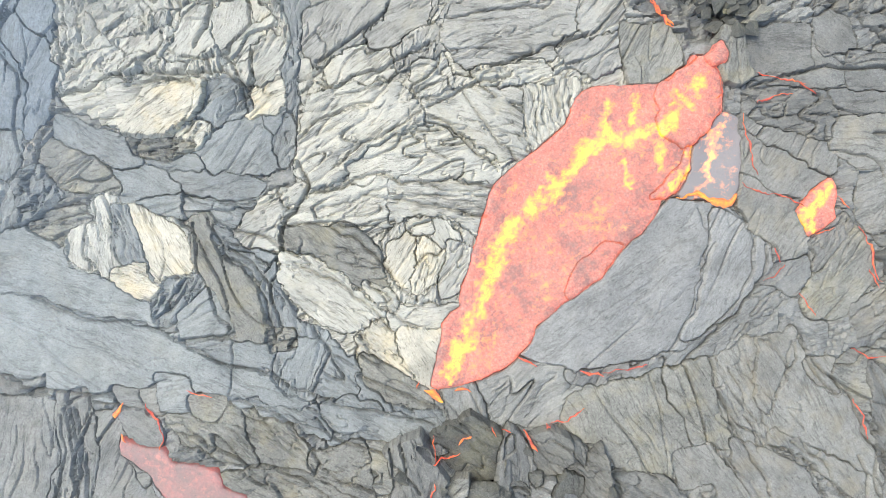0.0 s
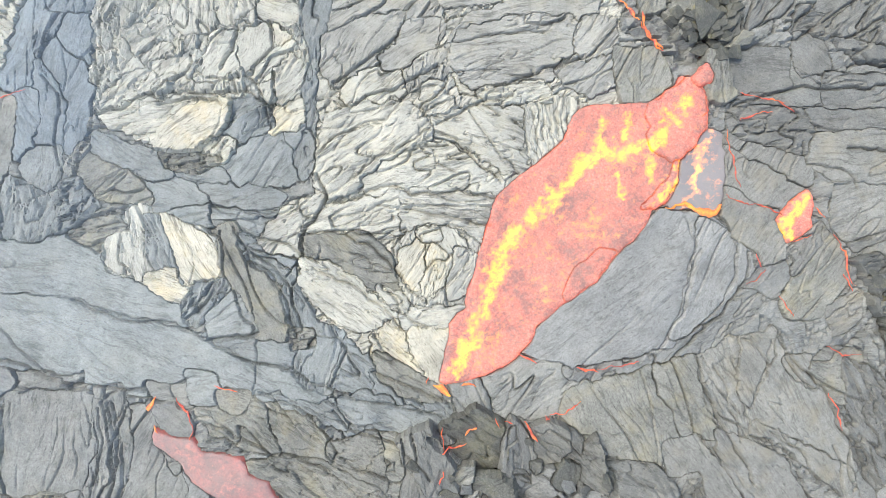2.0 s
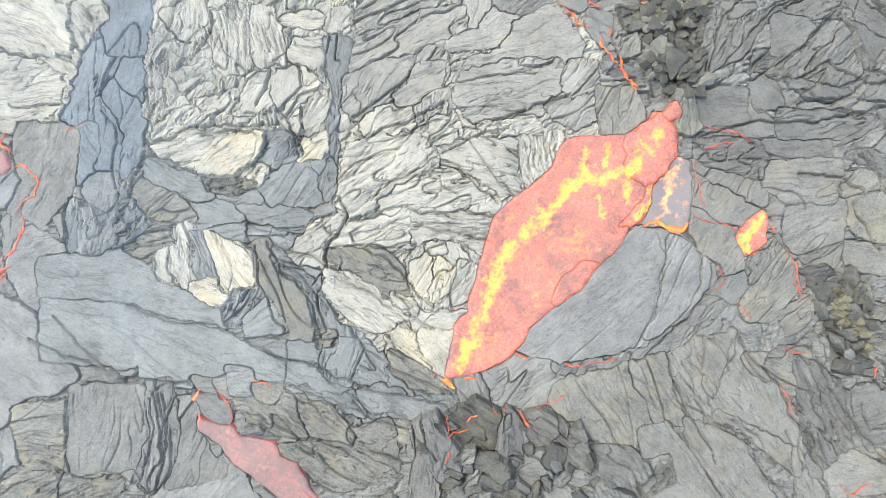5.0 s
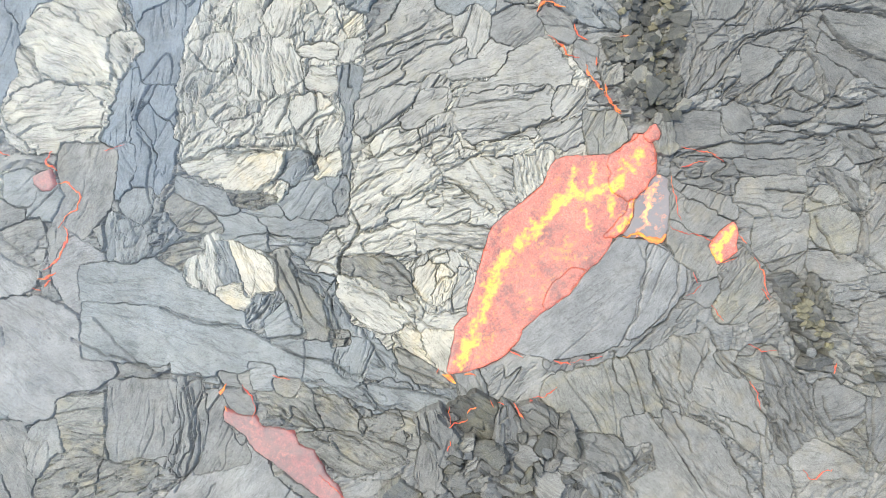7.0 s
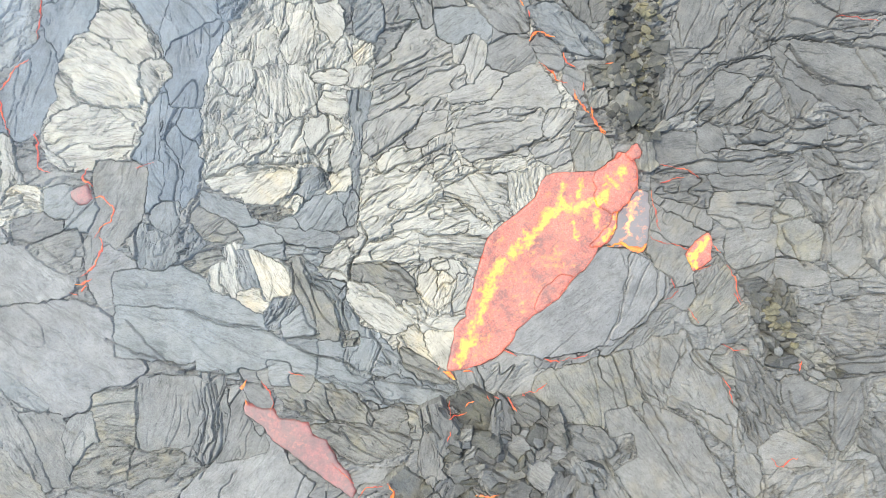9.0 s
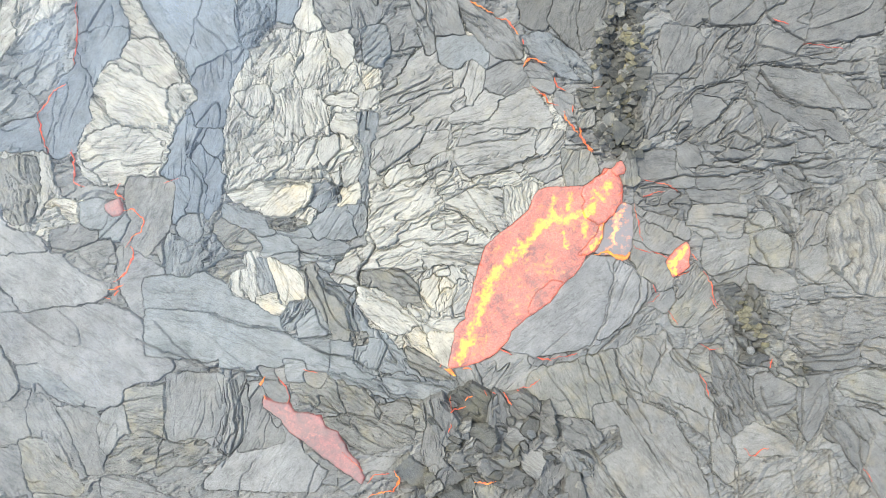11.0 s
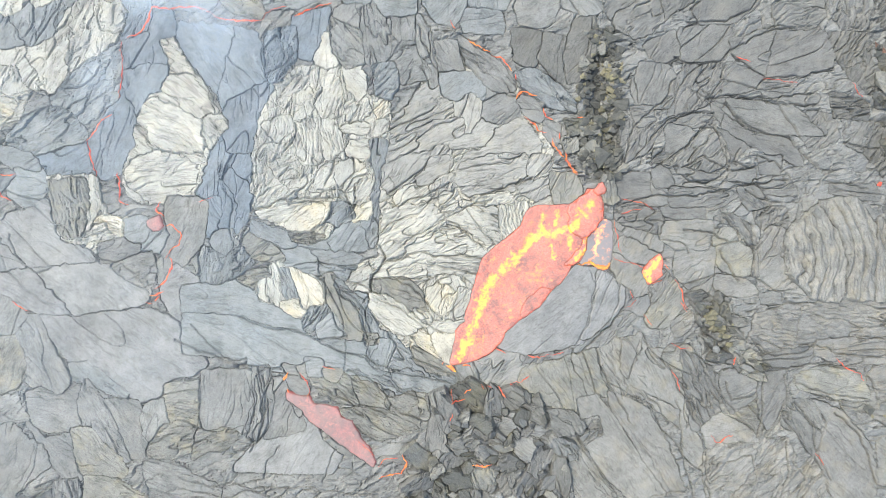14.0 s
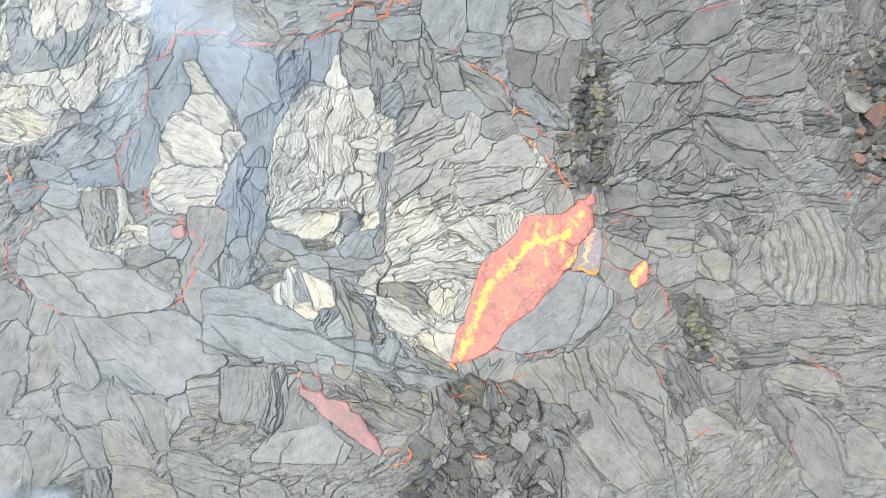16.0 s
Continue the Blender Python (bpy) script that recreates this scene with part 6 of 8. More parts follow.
plate(heap, "pale", "crumple", [(0.15, 5.87), (0.9, 5.97), (1.64, 6.05), (1.7, 5.75), (0.9, 5.72), (0.34, 5.62)], 10)
plate(heap, "pale", "streak", [(-5.02, 2.41), (-4.3, 3.13), (-3.65, 3.38), (-3.68, 2.91), (-3.99, 2.54), (-4.12, 2.07), (-4.92, 2.23)], 32)
plate(heap, "pale", "streak", [(-3.85, 2.91), (-3.31, 3.13), (-2.32, 3.3), (-1.7, 3.5), (-1.58, 2.68), (-2.32, 2.56), (-3.56, 2.56), (-3.91, 2.62)], 14)
plate(heap, "pale", "rope", [(-1.68, 3.5), (-0.59, 3.37), (0.52, 3.31), (0.33, 2.41), (0.25, 2.04), (-0.32, 2.28), (-0.84, 2.66), (-1.56, 2.68)], -6, size=0.26)
plate(heap, "olive", "streak", [(-3.96, 2.39), (-2.57, 2.45), (-1.95, 1.92), (-1.71, 1.3), (-1.83, 1.05), (-2.82, 1.55), (-4.03, 2.02)], -25, thick=0.1)
plate(heap, "pale", "streak", [(-4.03, 1.86), (-2.94, 1.52), (-2.33, 0.9), (-1.71, 0.41), (-2.33, 0.31), (-3.07, 0.41), (-3.56, 0.78), (-3.97, 1.27)], -35)
plate(heap, "pale", "crumple", [(-1.77, 2.16), (-1.33, 2.59), (-0.59, 2.66), (0.15, 2.16), (0.12, 1.54), (-0.16, 0.92), (-0.84, 0.8), (-1.34, 0.93), (-1.71, 1.42)], 60)
plate(heap, "cream", "smooth", [(-1.64, 2.01), (-1.21, 2.41), (-1.03, 2.29), (-1.09, 1.67), (-1.4, 1.3), (-1.71, 1.67)], 60)
plate(heap, "cream", "streak", [(-1, 2.2), (-0.53, 2.22), (-0.47, 1.91), (-0.72, 1.42), (-1.09, 1.11), (-1.15, 1.3), (-1, 1.79)], 70)
plate(heap, "pale", "fold", [(-0.78, 2.51), (-0.47, 2.59), (-0.28, 2.16), (-0.51, 2.16)], -60)
plate(heap, "pale", "fold", [(-0.32, 2.14), (0.12, 1.91), (-0.04, 1.29), (-0.47, 1.05), (-0.51, 1.42), (-0.32, 1.79)], 50)
plate(heap, "pale", "fold", [(-1.27, 2.59), (-0.9, 2.66), (-0.84, 2.41), (-1.15, 2.38)], 20)
plate(heap, "pale", "streak", [(-1.58, 0.65), (-0.47, 0.71), (-0.04, 0.8), (-0.47, 0.43), (-1.09, 0.22), (-1.58, 0.31)], 10)
plate(heap, "pale", "fold", [(-2.14, 1.27), (-1.58, 0.99), (-1.58, 0.72), (-1.96, 0.8)], -35)
plate(heap, "cream", "crumple", [(-2.39, 0.04), (-1.83, 0.34), (-1.59, 0.06), (-1.34, -0.56), (-1.22, -0.87), (-1.71, -0.56), (-2.27, -0.25)], -35)
plate(heap, "cream", "smooth", [(-1.52, 0.16), (-0.6, 0.22), (-0.5, 0.06), (-0.72, -0.56), (-0.84, -0.93), (-1.15, -0.68), (-1.4, -0.19)], -60)
plate(heap, "olive", "fold", [(-2.27, -0.34), (-1.71, -0.62), (-1.09, -0.99), (-0.91, -1.05), (-0.84, -1.36), (-1.59, -1.18), (-2.14, -0.81)], -35)

# ---- more of the folded crust north-east and east ----
crust("drab", "smooth", [(6.82, 10.85), (8.45, 10.85), (8.18, 9.76), (7.73, 9.49), (7.46, 9.13), (7.01, 9.67), (6.77, 10.3)], 60)
crust("drab", "smooth", [(8.54, 10.85), (9.8, 10.85), (10.16, 10.12), (9.62, 10.09), (8.9, 10.49), (8.45, 9.94)], -30)
crust("drab", "smooth", [(9.89, 10.85), (11.42, 10.85), (11.06, 10.21), (10.52, 10.12), (10.2, 10.09)], 20)
crust("drab", "streak", [(11.51, 10.67), (13.19, 10.49), (13.19, 9.85), (12.14, 9.98), (11.24, 10.16)], 5)
crust("drab", "smooth", [(8.36, 9.94), (8.9, 10.39), (9.89, 9.98), (10.07, 9.49), (9.08, 9.4), (8.32, 9.31)], 10)
crust("drab", "smooth", [(10.16, 9.94), (10.88, 9.94), (11.06, 9.22), (10.7, 8.86), (10.16, 9.44)], -40)
crust("drab", "smooth", [(10.88, 9.58), (11.24, 9.13), (11.51, 8.68), (12.51, 8.41), (13.19, 8.32), (13.77, 7.24), (11.6, 8.14), (10.88, 8.5), (10.52, 8.86)], -25)
crust("drab", "fold", [(8.36, 9.19), (9.44, 9.31), (10.02, 9.37), (9.98, 9.04), (9.17, 8.83), (8.36, 8.86), (7.67, 8.68)], 15)
crust("drab", "fold", [(6.55, 8.77), (7.55, 9.04), (7.82, 8.68), (7.28, 7.87), (6.64, 7.51), (6.46, 8.14)], 55)
crust("drab", "smooth", [(10.07, 8.86), (10.88, 8.32), (11.42, 8.05), (10.88, 7.42), (10.61, 7.33), (10.49, 8.14)], -50)
crust("drab", "fold", [(7.73, 7.87), (8.9, 7.78), (8.36, 7.33), (7.55, 7.33)], 30)
crust("drab", "streak", [(8.54, 7.24), (9.26, 6.97), (10.16, 6.79), (9.98, 6.66), (9.08, 6.73)], -15)
crust("drab", "smooth", [(10.88, 7.24), (11.78, 7.15), (11.78, 6.61), (10.7, 6.7)], 10)
crust("drab", "smooth", [(11.96, 7.6), (12.87, 7.51), (12.87, 6.97), (12.14, 6.97)], 0)
crust("drab", "streak", [(11.87, 6.52), (13.19, 6.79), (13.59, 6.07), (12.33, 6.12)], 10)
crust("drab", "streak", [(6.19, 5.89), (7.46, 5.98), (8.9, 5.89), (8.9, 5.62), (7.46, 5.53), (6.19, 5.62)], 3)
crust("drab", "smooth", [(9.08, 5.89), (10.7, 6.12), (11.06, 5.98), (10.16, 5.44), (9.08, 5.47)], 10)
crust("drab", "streak", [(6.64, 5.26), (7.46, 5.35), (7.78, 4.62), (7.67, 4.53), (6.55, 4.8)], -10)
crust("drab", "smooth", [(8, 5.44), (9.62, 5.44), (9.8, 4.89), (8.36, 4.93), (7.91, 5.07)], 5)
crust("drab", "fold", [(10.16, 5.08), (10.88, 5.17), (11.6, 4.62), (11.78, 3.9), (11.24, 4.17), (11.15, 4.62)], -50)
crust("drab", "crumple", [(11.96, 5.44), (13.05, 5.44), (13.41, 4.62), (12.69, 4.89), (12.15, 4.62), (11.96, 4.89)], 40)
crust("stone", "streak", [(11.96, 3.81), (12.51, 4.71), (13.05, 4.53), (12.78, 3.63), (12.05, 3.09)], 60)
crust("stone", "smooth", [(11.96, 3.09), (12.69, 3.45), (13.41, 3.63), (13.41, 2.19), (12.51, 2.1), (11.96, 2.37)], 30)
crust("stone", "smooth", [(10.16, 2.64), (10.88, 2.55), (11.6, 2.37), (11.87, 2.01), (11.42, 1.83), (10.34, 2.1)], -10)
crust("drab", "smooth", [(12.06, 1.83), (12.51, 2.01), (12.87, 1.83), (12.78, 1.56), (12.15, 1.56)], 0)
crust("stone", "smooth", [(9.17, 1.83), (9.8, 2.64), (10.07, 2.55), (9.8, 1.83), (9.44, 1.65)], 50)
crust("stone", "smooth", [(11.24, 3.63), (11.78, 3.63), (11.87, 2.64), (11.42, 2.91)], -80)
crust("stone", "smooth", [(9.23, -3.62), (9.74, -4.76), (9.61, -5.26), (8.98, -4.76), (8.86, -3.87)], -60)
crust("olive", "fold", [(11.89, -2.23), (13.03, -2.48), (12.9, -3.62), (12.14, -4), (11.64, -3.62)], 50)
crust("olive", "fold", [(10.37, -2.48), (11.89, -2.48), (12.02, -3.62), (10.88, -3.62), (10.25, -2.99)], -20)
crust("stone", "smooth", [(16.95, -1.09), (17.46, -0.96), (17.33, -1.97), (16.95, -1.85)], 80)
crust("olive", "rope", [(15.43, -2.48), (16.7, -2.61), (16.45, -2.86), (15.56, -2.86)], 0)
crust("drab", "smooth", [(9.23, -1.47), (10.25, -1.47), (10.37, -2.35), (9.49, -2.48)], 20)
crust("drab", "smooth", [(8.98, -2.53), (9.99, -2.73), (10.32, -3.44), (9.36, -3.69)], -30)
crust("drab", "fold", [(13.41, 0.3), (14.17, 0.68), (15.43, 0.68), (15.69, 0.18), (14.42, 0.05)], 10)
crust("stone", "smooth", [(15.81, 0.3), (17.2, 0.43), (17.33, -0.2), (15.94, -0.25)], 0)
crust("stone", "smooth", [(17.46, 0.3), (18.67, 0.56), (19.48, 0.05), (17.96, -0.2)], 10)
crust("ash", "fold", [(16.95, 8.91), (17.71, 7.64), (17.2, 6.88), (16.45, 7.64), (16.19, 8.4)], 50)
crust("drab", "fold", [(15.43, 9.16), (16.7, 8.91), (16.19, 7.89), (15.56, 8.15)], 40)
crust("drab", "fold", [(17.71, 6.63), (19.48, 6.76), (19.48, 5.11), (17.96, 4.6), (17.2, 5.36)], 30)
crust("drab", "smooth", [(14.93, 6.38), (16.7, 6.38), (16.95, 5.82), (15.94, 5.92), (14.93, 6.17)], 0)
crust("drab", "fold", [(13.79, 9.41), (14.93, 9.29), (15.18, 8.4), (14.17, 7.89), (13.66, 8.53)], 40)
crust("ash", "fold", [(14.93, 10.17), (16.45, 9.79), (16.45, 9.16), (15.18, 9.29)], 10)

# ---- east of the tongue ----
m = mound("lava_lobe", "broad smooth grey lava lobe with curved folds")
plate(m, "silver", "sleek", [(1.45, 0.03), (2.19, 0.9), (2.87, 1.39), (3.36, 2.01), (3.98, 2.63), (4.48, 3), (5.47, 2.9), (5.96, 2.52), (6.4, 2.03), (6.46, 1.41), (5.84, 0.57), (4.6, -0.17), (3.36, -0.54), (2.12, -0.66), (1.38, -0.5), (1.01, -0.38)], 35, thick=0.12, amp=0.05, name="base_sheet", lift=0.0)
plate(m, "silver", "sleek", [(5.96, 2.5), (6.4, 2.03), (6.46, 1.41), (5.84, 0.59), (5.37, 0.3), (5.81, 0.92), (6.11, 1.41), (6.19, 2.03)], 60, thick=0.05, name="fold", lift=0.1)
plate(m, "silver", "sleek", [(5.32, 2.82), (5.84, 2.57), (6.09, 2.13), (6.04, 1.53), (5.69, 0.92), (5.09, 0.3), (4.75, 0.15), (5.12, 1.29), (5.29, 2.15)], 60, thick=0.04, amp=0.05, name="fold", lift=0.09)
crust("grey", "streak", [(0.27, -0.83), (1.14, -0.46), (2.12, -0.71), (3.36, -0.63), (4.72, -0.22), (5.84, 0.52), (6.42, 1.29), (7.08, 1.84), (7.57, 2.03), (8.31, 2.77), (8.44, 2.4), (7.69, 1.66), (7.07, 1.04), (6.21, 0.67), (5.34, -0.32), (3.98, -0.69), (2.87, -1.06), (2.37, -1.43), (1.63, -1.74), (0.64, -1.67), (0.21, -1.43)], 35, amp=0.05, cuts=[[(2.12, -0.63), (2.87, -1.18)], [(6.39, 1.41), (7.2, 0.91)]])
crust("stone", "smooth", [(5.86, 3.14), (5.99, 4.85), (7.08, 4.6), (7.82, 4.38), (7.94, 3.76), (7.7, 3.39), (7.2, 2.89), (7.32, 2.03), (6.95, 1.9), (6.21, 2.52)], 50, thick=0.11, cuts=[[(5.87, 3.45), (7.23, 2.92)], [(6.09, 4.69), (7.82, 3.76)]])
slab("lava_lobe", "ember", "smooth", [(4.57, 3.23), (4.81, 4.13), (5.47, 4.97), (5.88, 4.85), (5.82, 3.39), (5.57, 3.08)], 60, 0.06, 0.06, 0.4, "grey lava lobe glowing through a torn yellow streak", "lava flow", heat_lines=[([(5.64, 5.05), (5.54, 4.65), (5.32, 4.38), (5.37, 4.07), (5.25, 3.7)], 0.1, 1.0), ([(5.37, 4.5), (5.1, 4.23)], 0.06, 0.8), ([(5.25, 3.7), (4.91, 3.27)], 0.12, 0.55)])
crust("drab", "fold", [(6.12, 5.72), (7.57, 5.59), (7.95, 5), (7.82, 4.5), (7.08, 4.63), (6.11, 4.97)], 5)
crust("drab", "smooth", [(6.22, 6.7), (7.33, 6.83), (7.58, 6.36), (8.32, 5.76), (7.57, 5.64), (6.21, 5.86)], -20)
crust("olive", "smooth", [(7.35, 1.01), (8.31, 2.5), (8.56, 2.27), (8.87, 1.53), (8.31, 0.79), (7.94, 0.54), (7.45, 0.67)], 45, thick=0.11)
crust("olive", "smooth", [(5.6, 6.79), (5.97, 6.73), (6.15, 5.86), (5.84, 5.62), (5.47, 5.86), (5.5, 6.36)], 80, thick=0.2, lift=0.05)
crust("olive", "smooth", [(2.25, -1.21), (3.36, -0.96), (4.23, -0.71), (5.22, -0.41), (5.38, -1.06), (5.81, -1.8), (5.81, -2.18), (5.59, -2.42), (5.09, -2.42), (4.6, -2.67), (4.47, -3.02), (3.98, -3.04), (3.11, -2.42), (2.49, -2.3), (2.12, -1.92)], -60, thick=0.1, cuts=[[(4.17, -0.63), (5.15, -2.42)]])
crust("stone", "streak", [(5.4, -0.44), (6.08, 0.03), (6.95, -0.69), (6.58, -1.56), (6.33, -2.42), (5.87, -1.93), (5.49, -1.19)], -65)
crust("stone", "sleek", [(4.5, -3.06), (4.78, -2.57), (5.71, -2.48), (6.2, -2.32), (6.72, -3.44), (6.82, -4.4), (4.35, -4.4)], -60)
crust("stone", "smooth", [(6.36, 0.03), (7.07, 0.15), (7.32, -0.47), (8.31, -1.34), (8.99, -2.43), (8.92, -3.66), (8.06, -3.04), (7.32, -2.3), (6.82, -2.28), (6.39, -1.19)], -60, thick=0.11, cuts=[[(7.1, 0.17), (6.45, -1.68)], [(7.07, -2.18), (8.06, -2.67)]])
crust("grey", "smooth", [(-0.51, -1.05), (-0.35, -0.96), (0.12, -0.96), (0.29, -1.43), (0.24, -1.8), (-0.1, -2.02), (-0.33, -1.67), (-0.39, -1.3)], -70, thick=0.14, rim=0.2)
crust("stone", "streak", [(7.45, 2.15), (7.63, 1.66), (8.31, 2.52), (8.19, 2.71)], 50)
crust("stone", "smooth", [(7.38, -0.45), (7.94, -0.45), (8.06, -1.07), (7.69, -0.82)], -50)
crust("olive", "smooth", [(8.31, -0.2), (9.15, -0.32), (9.15, -1.44), (8.68, -1.44), (8.06, -0.69)], -20)
crust("stone", "streak", [(8.43, 0.73), (9.15, 1.16), (9.15, 0.54), (8.56, 0.17)], 25)
crust("drab", "streak", [(5.82, 15.74), (10.63, 15.74), (10.25, 14.78), (8.6, 13.76), (7.34, 12.75), (6.83, 12.5), (6.2, 12.95), (5.69, 13.71)], 35, cuts=[[(6.58, 13.71), (10.63, 15.99)], [(7.34, 15.23), (8.1, 12.95)]])
crust("drab", "smooth", [(8.86, 12.9), (10.12, 13.16), (10.75, 13.16), (10.88, 12.5), (10.58, 11.69), (9.36, 11.44), (8.65, 11.69), (8.48, 12.4)], 40)
crust("drab", "smooth", [(10.8, 13.21), (11.64, 13.66), (12.14, 14.29), (11.89, 15.18), (10.37, 14.72), (9.36, 13.66), (9.66, 13.21)], 40)
crust("drab", "smooth", [(10.68, 11.51), (12.14, 10.88), (11.64, 10.42), (10.37, 10.17), (10.63, 10.93)], 20)
crust("drab", "smooth", [(10.93, 12.45), (11.89, 12.65), (12.65, 12.9), (14.42, 12.9), (15.18, 11.94), (14.93, 11.31), (13.66, 10.98), (12.4, 10.93), (11.06, 11.82)], 20, thick=0.1, cuts=[[(12.65, 12.95), (12.14, 10.88)]])
crust("drab", "smooth", [(7.13, 11.44), (8.1, 11.44), (8.6, 10.8), (8.22, 9.66), (7.13, 9.79), (6.96, 10.68)], 60, thick=0.1)
crust("drab", "smooth", [(7.26, 12.19), (8.48, 12.78), (8.65, 11.74), (8.1, 11.54), (7.51, 11.74)], 40)
crust("drab", "fold", [(8.65, 10.73), (8.98, 11.38), (10.45, 11.44), (10.32, 10.17), (8.65, 9.29)], 60)
crust("drab", "smooth", [(11.44, 9.99), (13.16, 9.74), (13.66, 8.91), (11.89, 8.65), (10.63, 9.61)], -20)
crust("drab", "streak", [(12.14, 10.22), (14.42, 10.04), (14.29, 9.84), (12.9, 9.77)], -5)
crust("drab", "rope", [(12.65, 13.92), (14.42, 14.47), (14.72, 13.46), (14.17, 12.95), (12.9, 13.03)], 20)
crust("drab", "crumple", [(15.05, 14.67), (16.7, 14.42), (16.65, 13.71), (16.19, 12.7), (15.43, 12.95), (14.93, 13.71)], 70)
crust("ash", "crumple", [(16.95, 15.48), (19.48, 15.48), (19.48, 13.46), (18.47, 13.46), (17.08, 12.9)], 60)
crust("drab", "crumple", [(12.4, 15.23), (14.8, 15.23), (14.93, 14.72), (13.16, 14.22), (12.52, 14.47)], 20)
crust("ash", "fold", [(14.93, 12.7), (16.45, 12.57), (16.7, 10.17), (15.69, 10.93), (15.31, 11.69)], 60)
crust("drab", "fold", [(6.41, 9.1), (7.28, 8.83), (7.19, 8.14), (6.5, 7.42), (6.32, 8.14)], 55)
crust("drab", "smooth", [(8.21, 8.83), (9.08, 8.74), (9.26, 8.41), (8.9, 7.87), (8.18, 7.87)], 20)
crust("drab", "fold", [(9.12, 7.92), (9.8, 8.92), (10.52, 8.14), (10.7, 7.33), (9.98, 6.97), (9.08, 7.24), (8.39, 7.33)], 40)
crust("drab", "smooth", [(10.74, 9.91), (13.23, 9.73), (14.49, 8.5), (11.96, 8.68), (11.24, 9.19)], -20)
crust("drab", "smooth", [(7.58, 7.2), (8.18, 7.02), (8.36, 6.43), (7.76, 6.34)], -30)
crust("drab", "smooth", [(6.23, 6.93), (7.37, 6.84), (7.46, 6.07), (6.32, 5.92), (6.14, 6.52)], 0)
crust("olive", "smooth", [(10.11, 4.5), (10.88, 4.59), (11.24, 4.14), (11.69, 3.63), (11.51, 2.73), (10.56, 2.91), (10.2, 3.27)], 30)
crust("stone", "smooth", [(8.57, 3.6), (10.07, 3.78), (10.07, 2.73), (9.08, 2.19), (8.57, 2.73)], 20)
crust("stone", "smooth", [(8.21, 4.86), (9.98, 4.86), (9.8, 3.85), (8.57, 3.85), (7.94, 4.26)], 0)
crust("drab", "smooth", [(6.73, 9.58), (7.46, 9.58), (7.64, 9.13), (7.01, 8.86)], 0)
crust("drab", "fold", [(11.15, 6.25), (11.96, 6.34), (12.33, 5.62), (11.6, 5.44)], -40)
crust("drab", "streak", [(8.36, 6.25), (10.88, 6.12), (10.16, 5.62), (8.36, 5.62)], -5)
crust("stone", "arc", [(13.21, 4.35), (14.42, 5.57), (15.13, 4.6), (15.43, 3.09), (15.18, 1.62), (14.17, 1.82), (13.21, 2.83)], -82)
crust("stone", "arc", [(14.55, 5.74), (15.94, 5.87), (16.77, 4.6), (16.77, 2.58), (16.45, 1.57), (15.48, 1.57), (15.61, 3.34), (15.23, 4.6)], -70)
crust("stone", "arc", [(17, 5.06), (17.58, 3.59), (17.79, 1.57), (16.9, 1.57), (16.88, 4.1)], -75)
crust("stone", "arc", [(17.89, 3.79), (19.99, 4.1), (19.99, 1.62), (17.96, 1.57)], -75)
crust("stone", "rope", [(11.89, 1.01), (13.16, 1.39), (18.67, 1.52), (20.49, 1.52), (20.49, 0.43), (16.95, 0.3), (14.42, 0.05), (12.65, -0.51), (11.64, -0)], -6, size=0.22, cuts=[[(13.61, 1.44), (13.28, -0.58)], [(17.46, 1.57), (17.33, 0.18)]])
crust("drab", "smooth", [(11.94, -0.89), (12.9, -0.51), (14.42, -0.25), (13.92, -0.96), (12.65, -1.34)], 15)
crust("olive", "smooth", [(13.54, -1.52), (14.42, -1.21), (15.43, -1.14), (16.19, -1.52), (16.57, -2.48), (15.18, -2.35), (13.66, -1.97)], -10, thick=0.12)
crust("stone", "streak", [(16.5, -1.77), (16.95, -1.01), (19.48, -0.83), (19.48, -1.72), (17.46, -2.02)], 10)
crust("stone", "streak", [(14.42, -0.08), (16.19, 0.05), (17.96, -0.2), (19.48, 0.05), (19.48, -0.76), (16.95, -0.91), (15.43, -0.96), (14.42, -0.58)], 5)
crust("stone", "sleek", [(14.22, -2.53), (15.43, -3.04), (16.45, -4.25), (16.95, -5.77), (16.45, -7.54), (14.93, -6.27), (14.42, -4.76), (14.35, -3.49)], -50, thick=0.11)
crust("stone", "smooth", [(17, -4.3), (17.71, -3.92), (18.47, -4.76), (19.48, -6.27), (17.2, -6.02)], -40)
crust("drab", "fold", [(13.16, -2.53), (14.12, -2.53), (14.67, -3.49), (14.24, -4.76), (13.66, -3.79), (13.03, -3.49)], -60)
crust("stone", "fold", [(9.92, -4.5), (10.63, -4.17), (13.16, -4.17), (13.41, -5.01), (12.9, -6.27), (11.64, -7.54), (9.87, -6.78), (9.74, -5.52)], 30)
crust("stone", "fold", [(13.21, -5.77), (14.17, -5.01), (14.67, -5.77), (14.42, -7.54), (12.65, -7.54)], 50)
crust("drab", "fold", [(8.86, -0.46), (9.99, -1.21), (10.37, -2.99), (9.74, -3.62), (9.11, -2.73)], -60)
crust("drab", "smooth", [(10.5, -1.34), (11.76, -1.21), (11.89, -2.23), (10.88, -2.99), (10.5, -2.23)], 20)
crust("drab", "smooth", [(12.02, -1.47), (13.03, -1.34), (13.16, -2.23), (12.4, -3.62), (12.09, -2.99)], 50)
crust("stone", "smooth", [(9.74, -3.62), (10.37, -3.11), (11.64, -3.74), (11.89, -4.12), (10.37, -4.12), (9.92, -4.38)], -10)
crust("stone", "streak", [(16.7, -2.23), (18.47, -2.23), (19.48, -2.99), (19.48, -4.25), (17.71, -3.74), (16.7, -2.99)], -5)
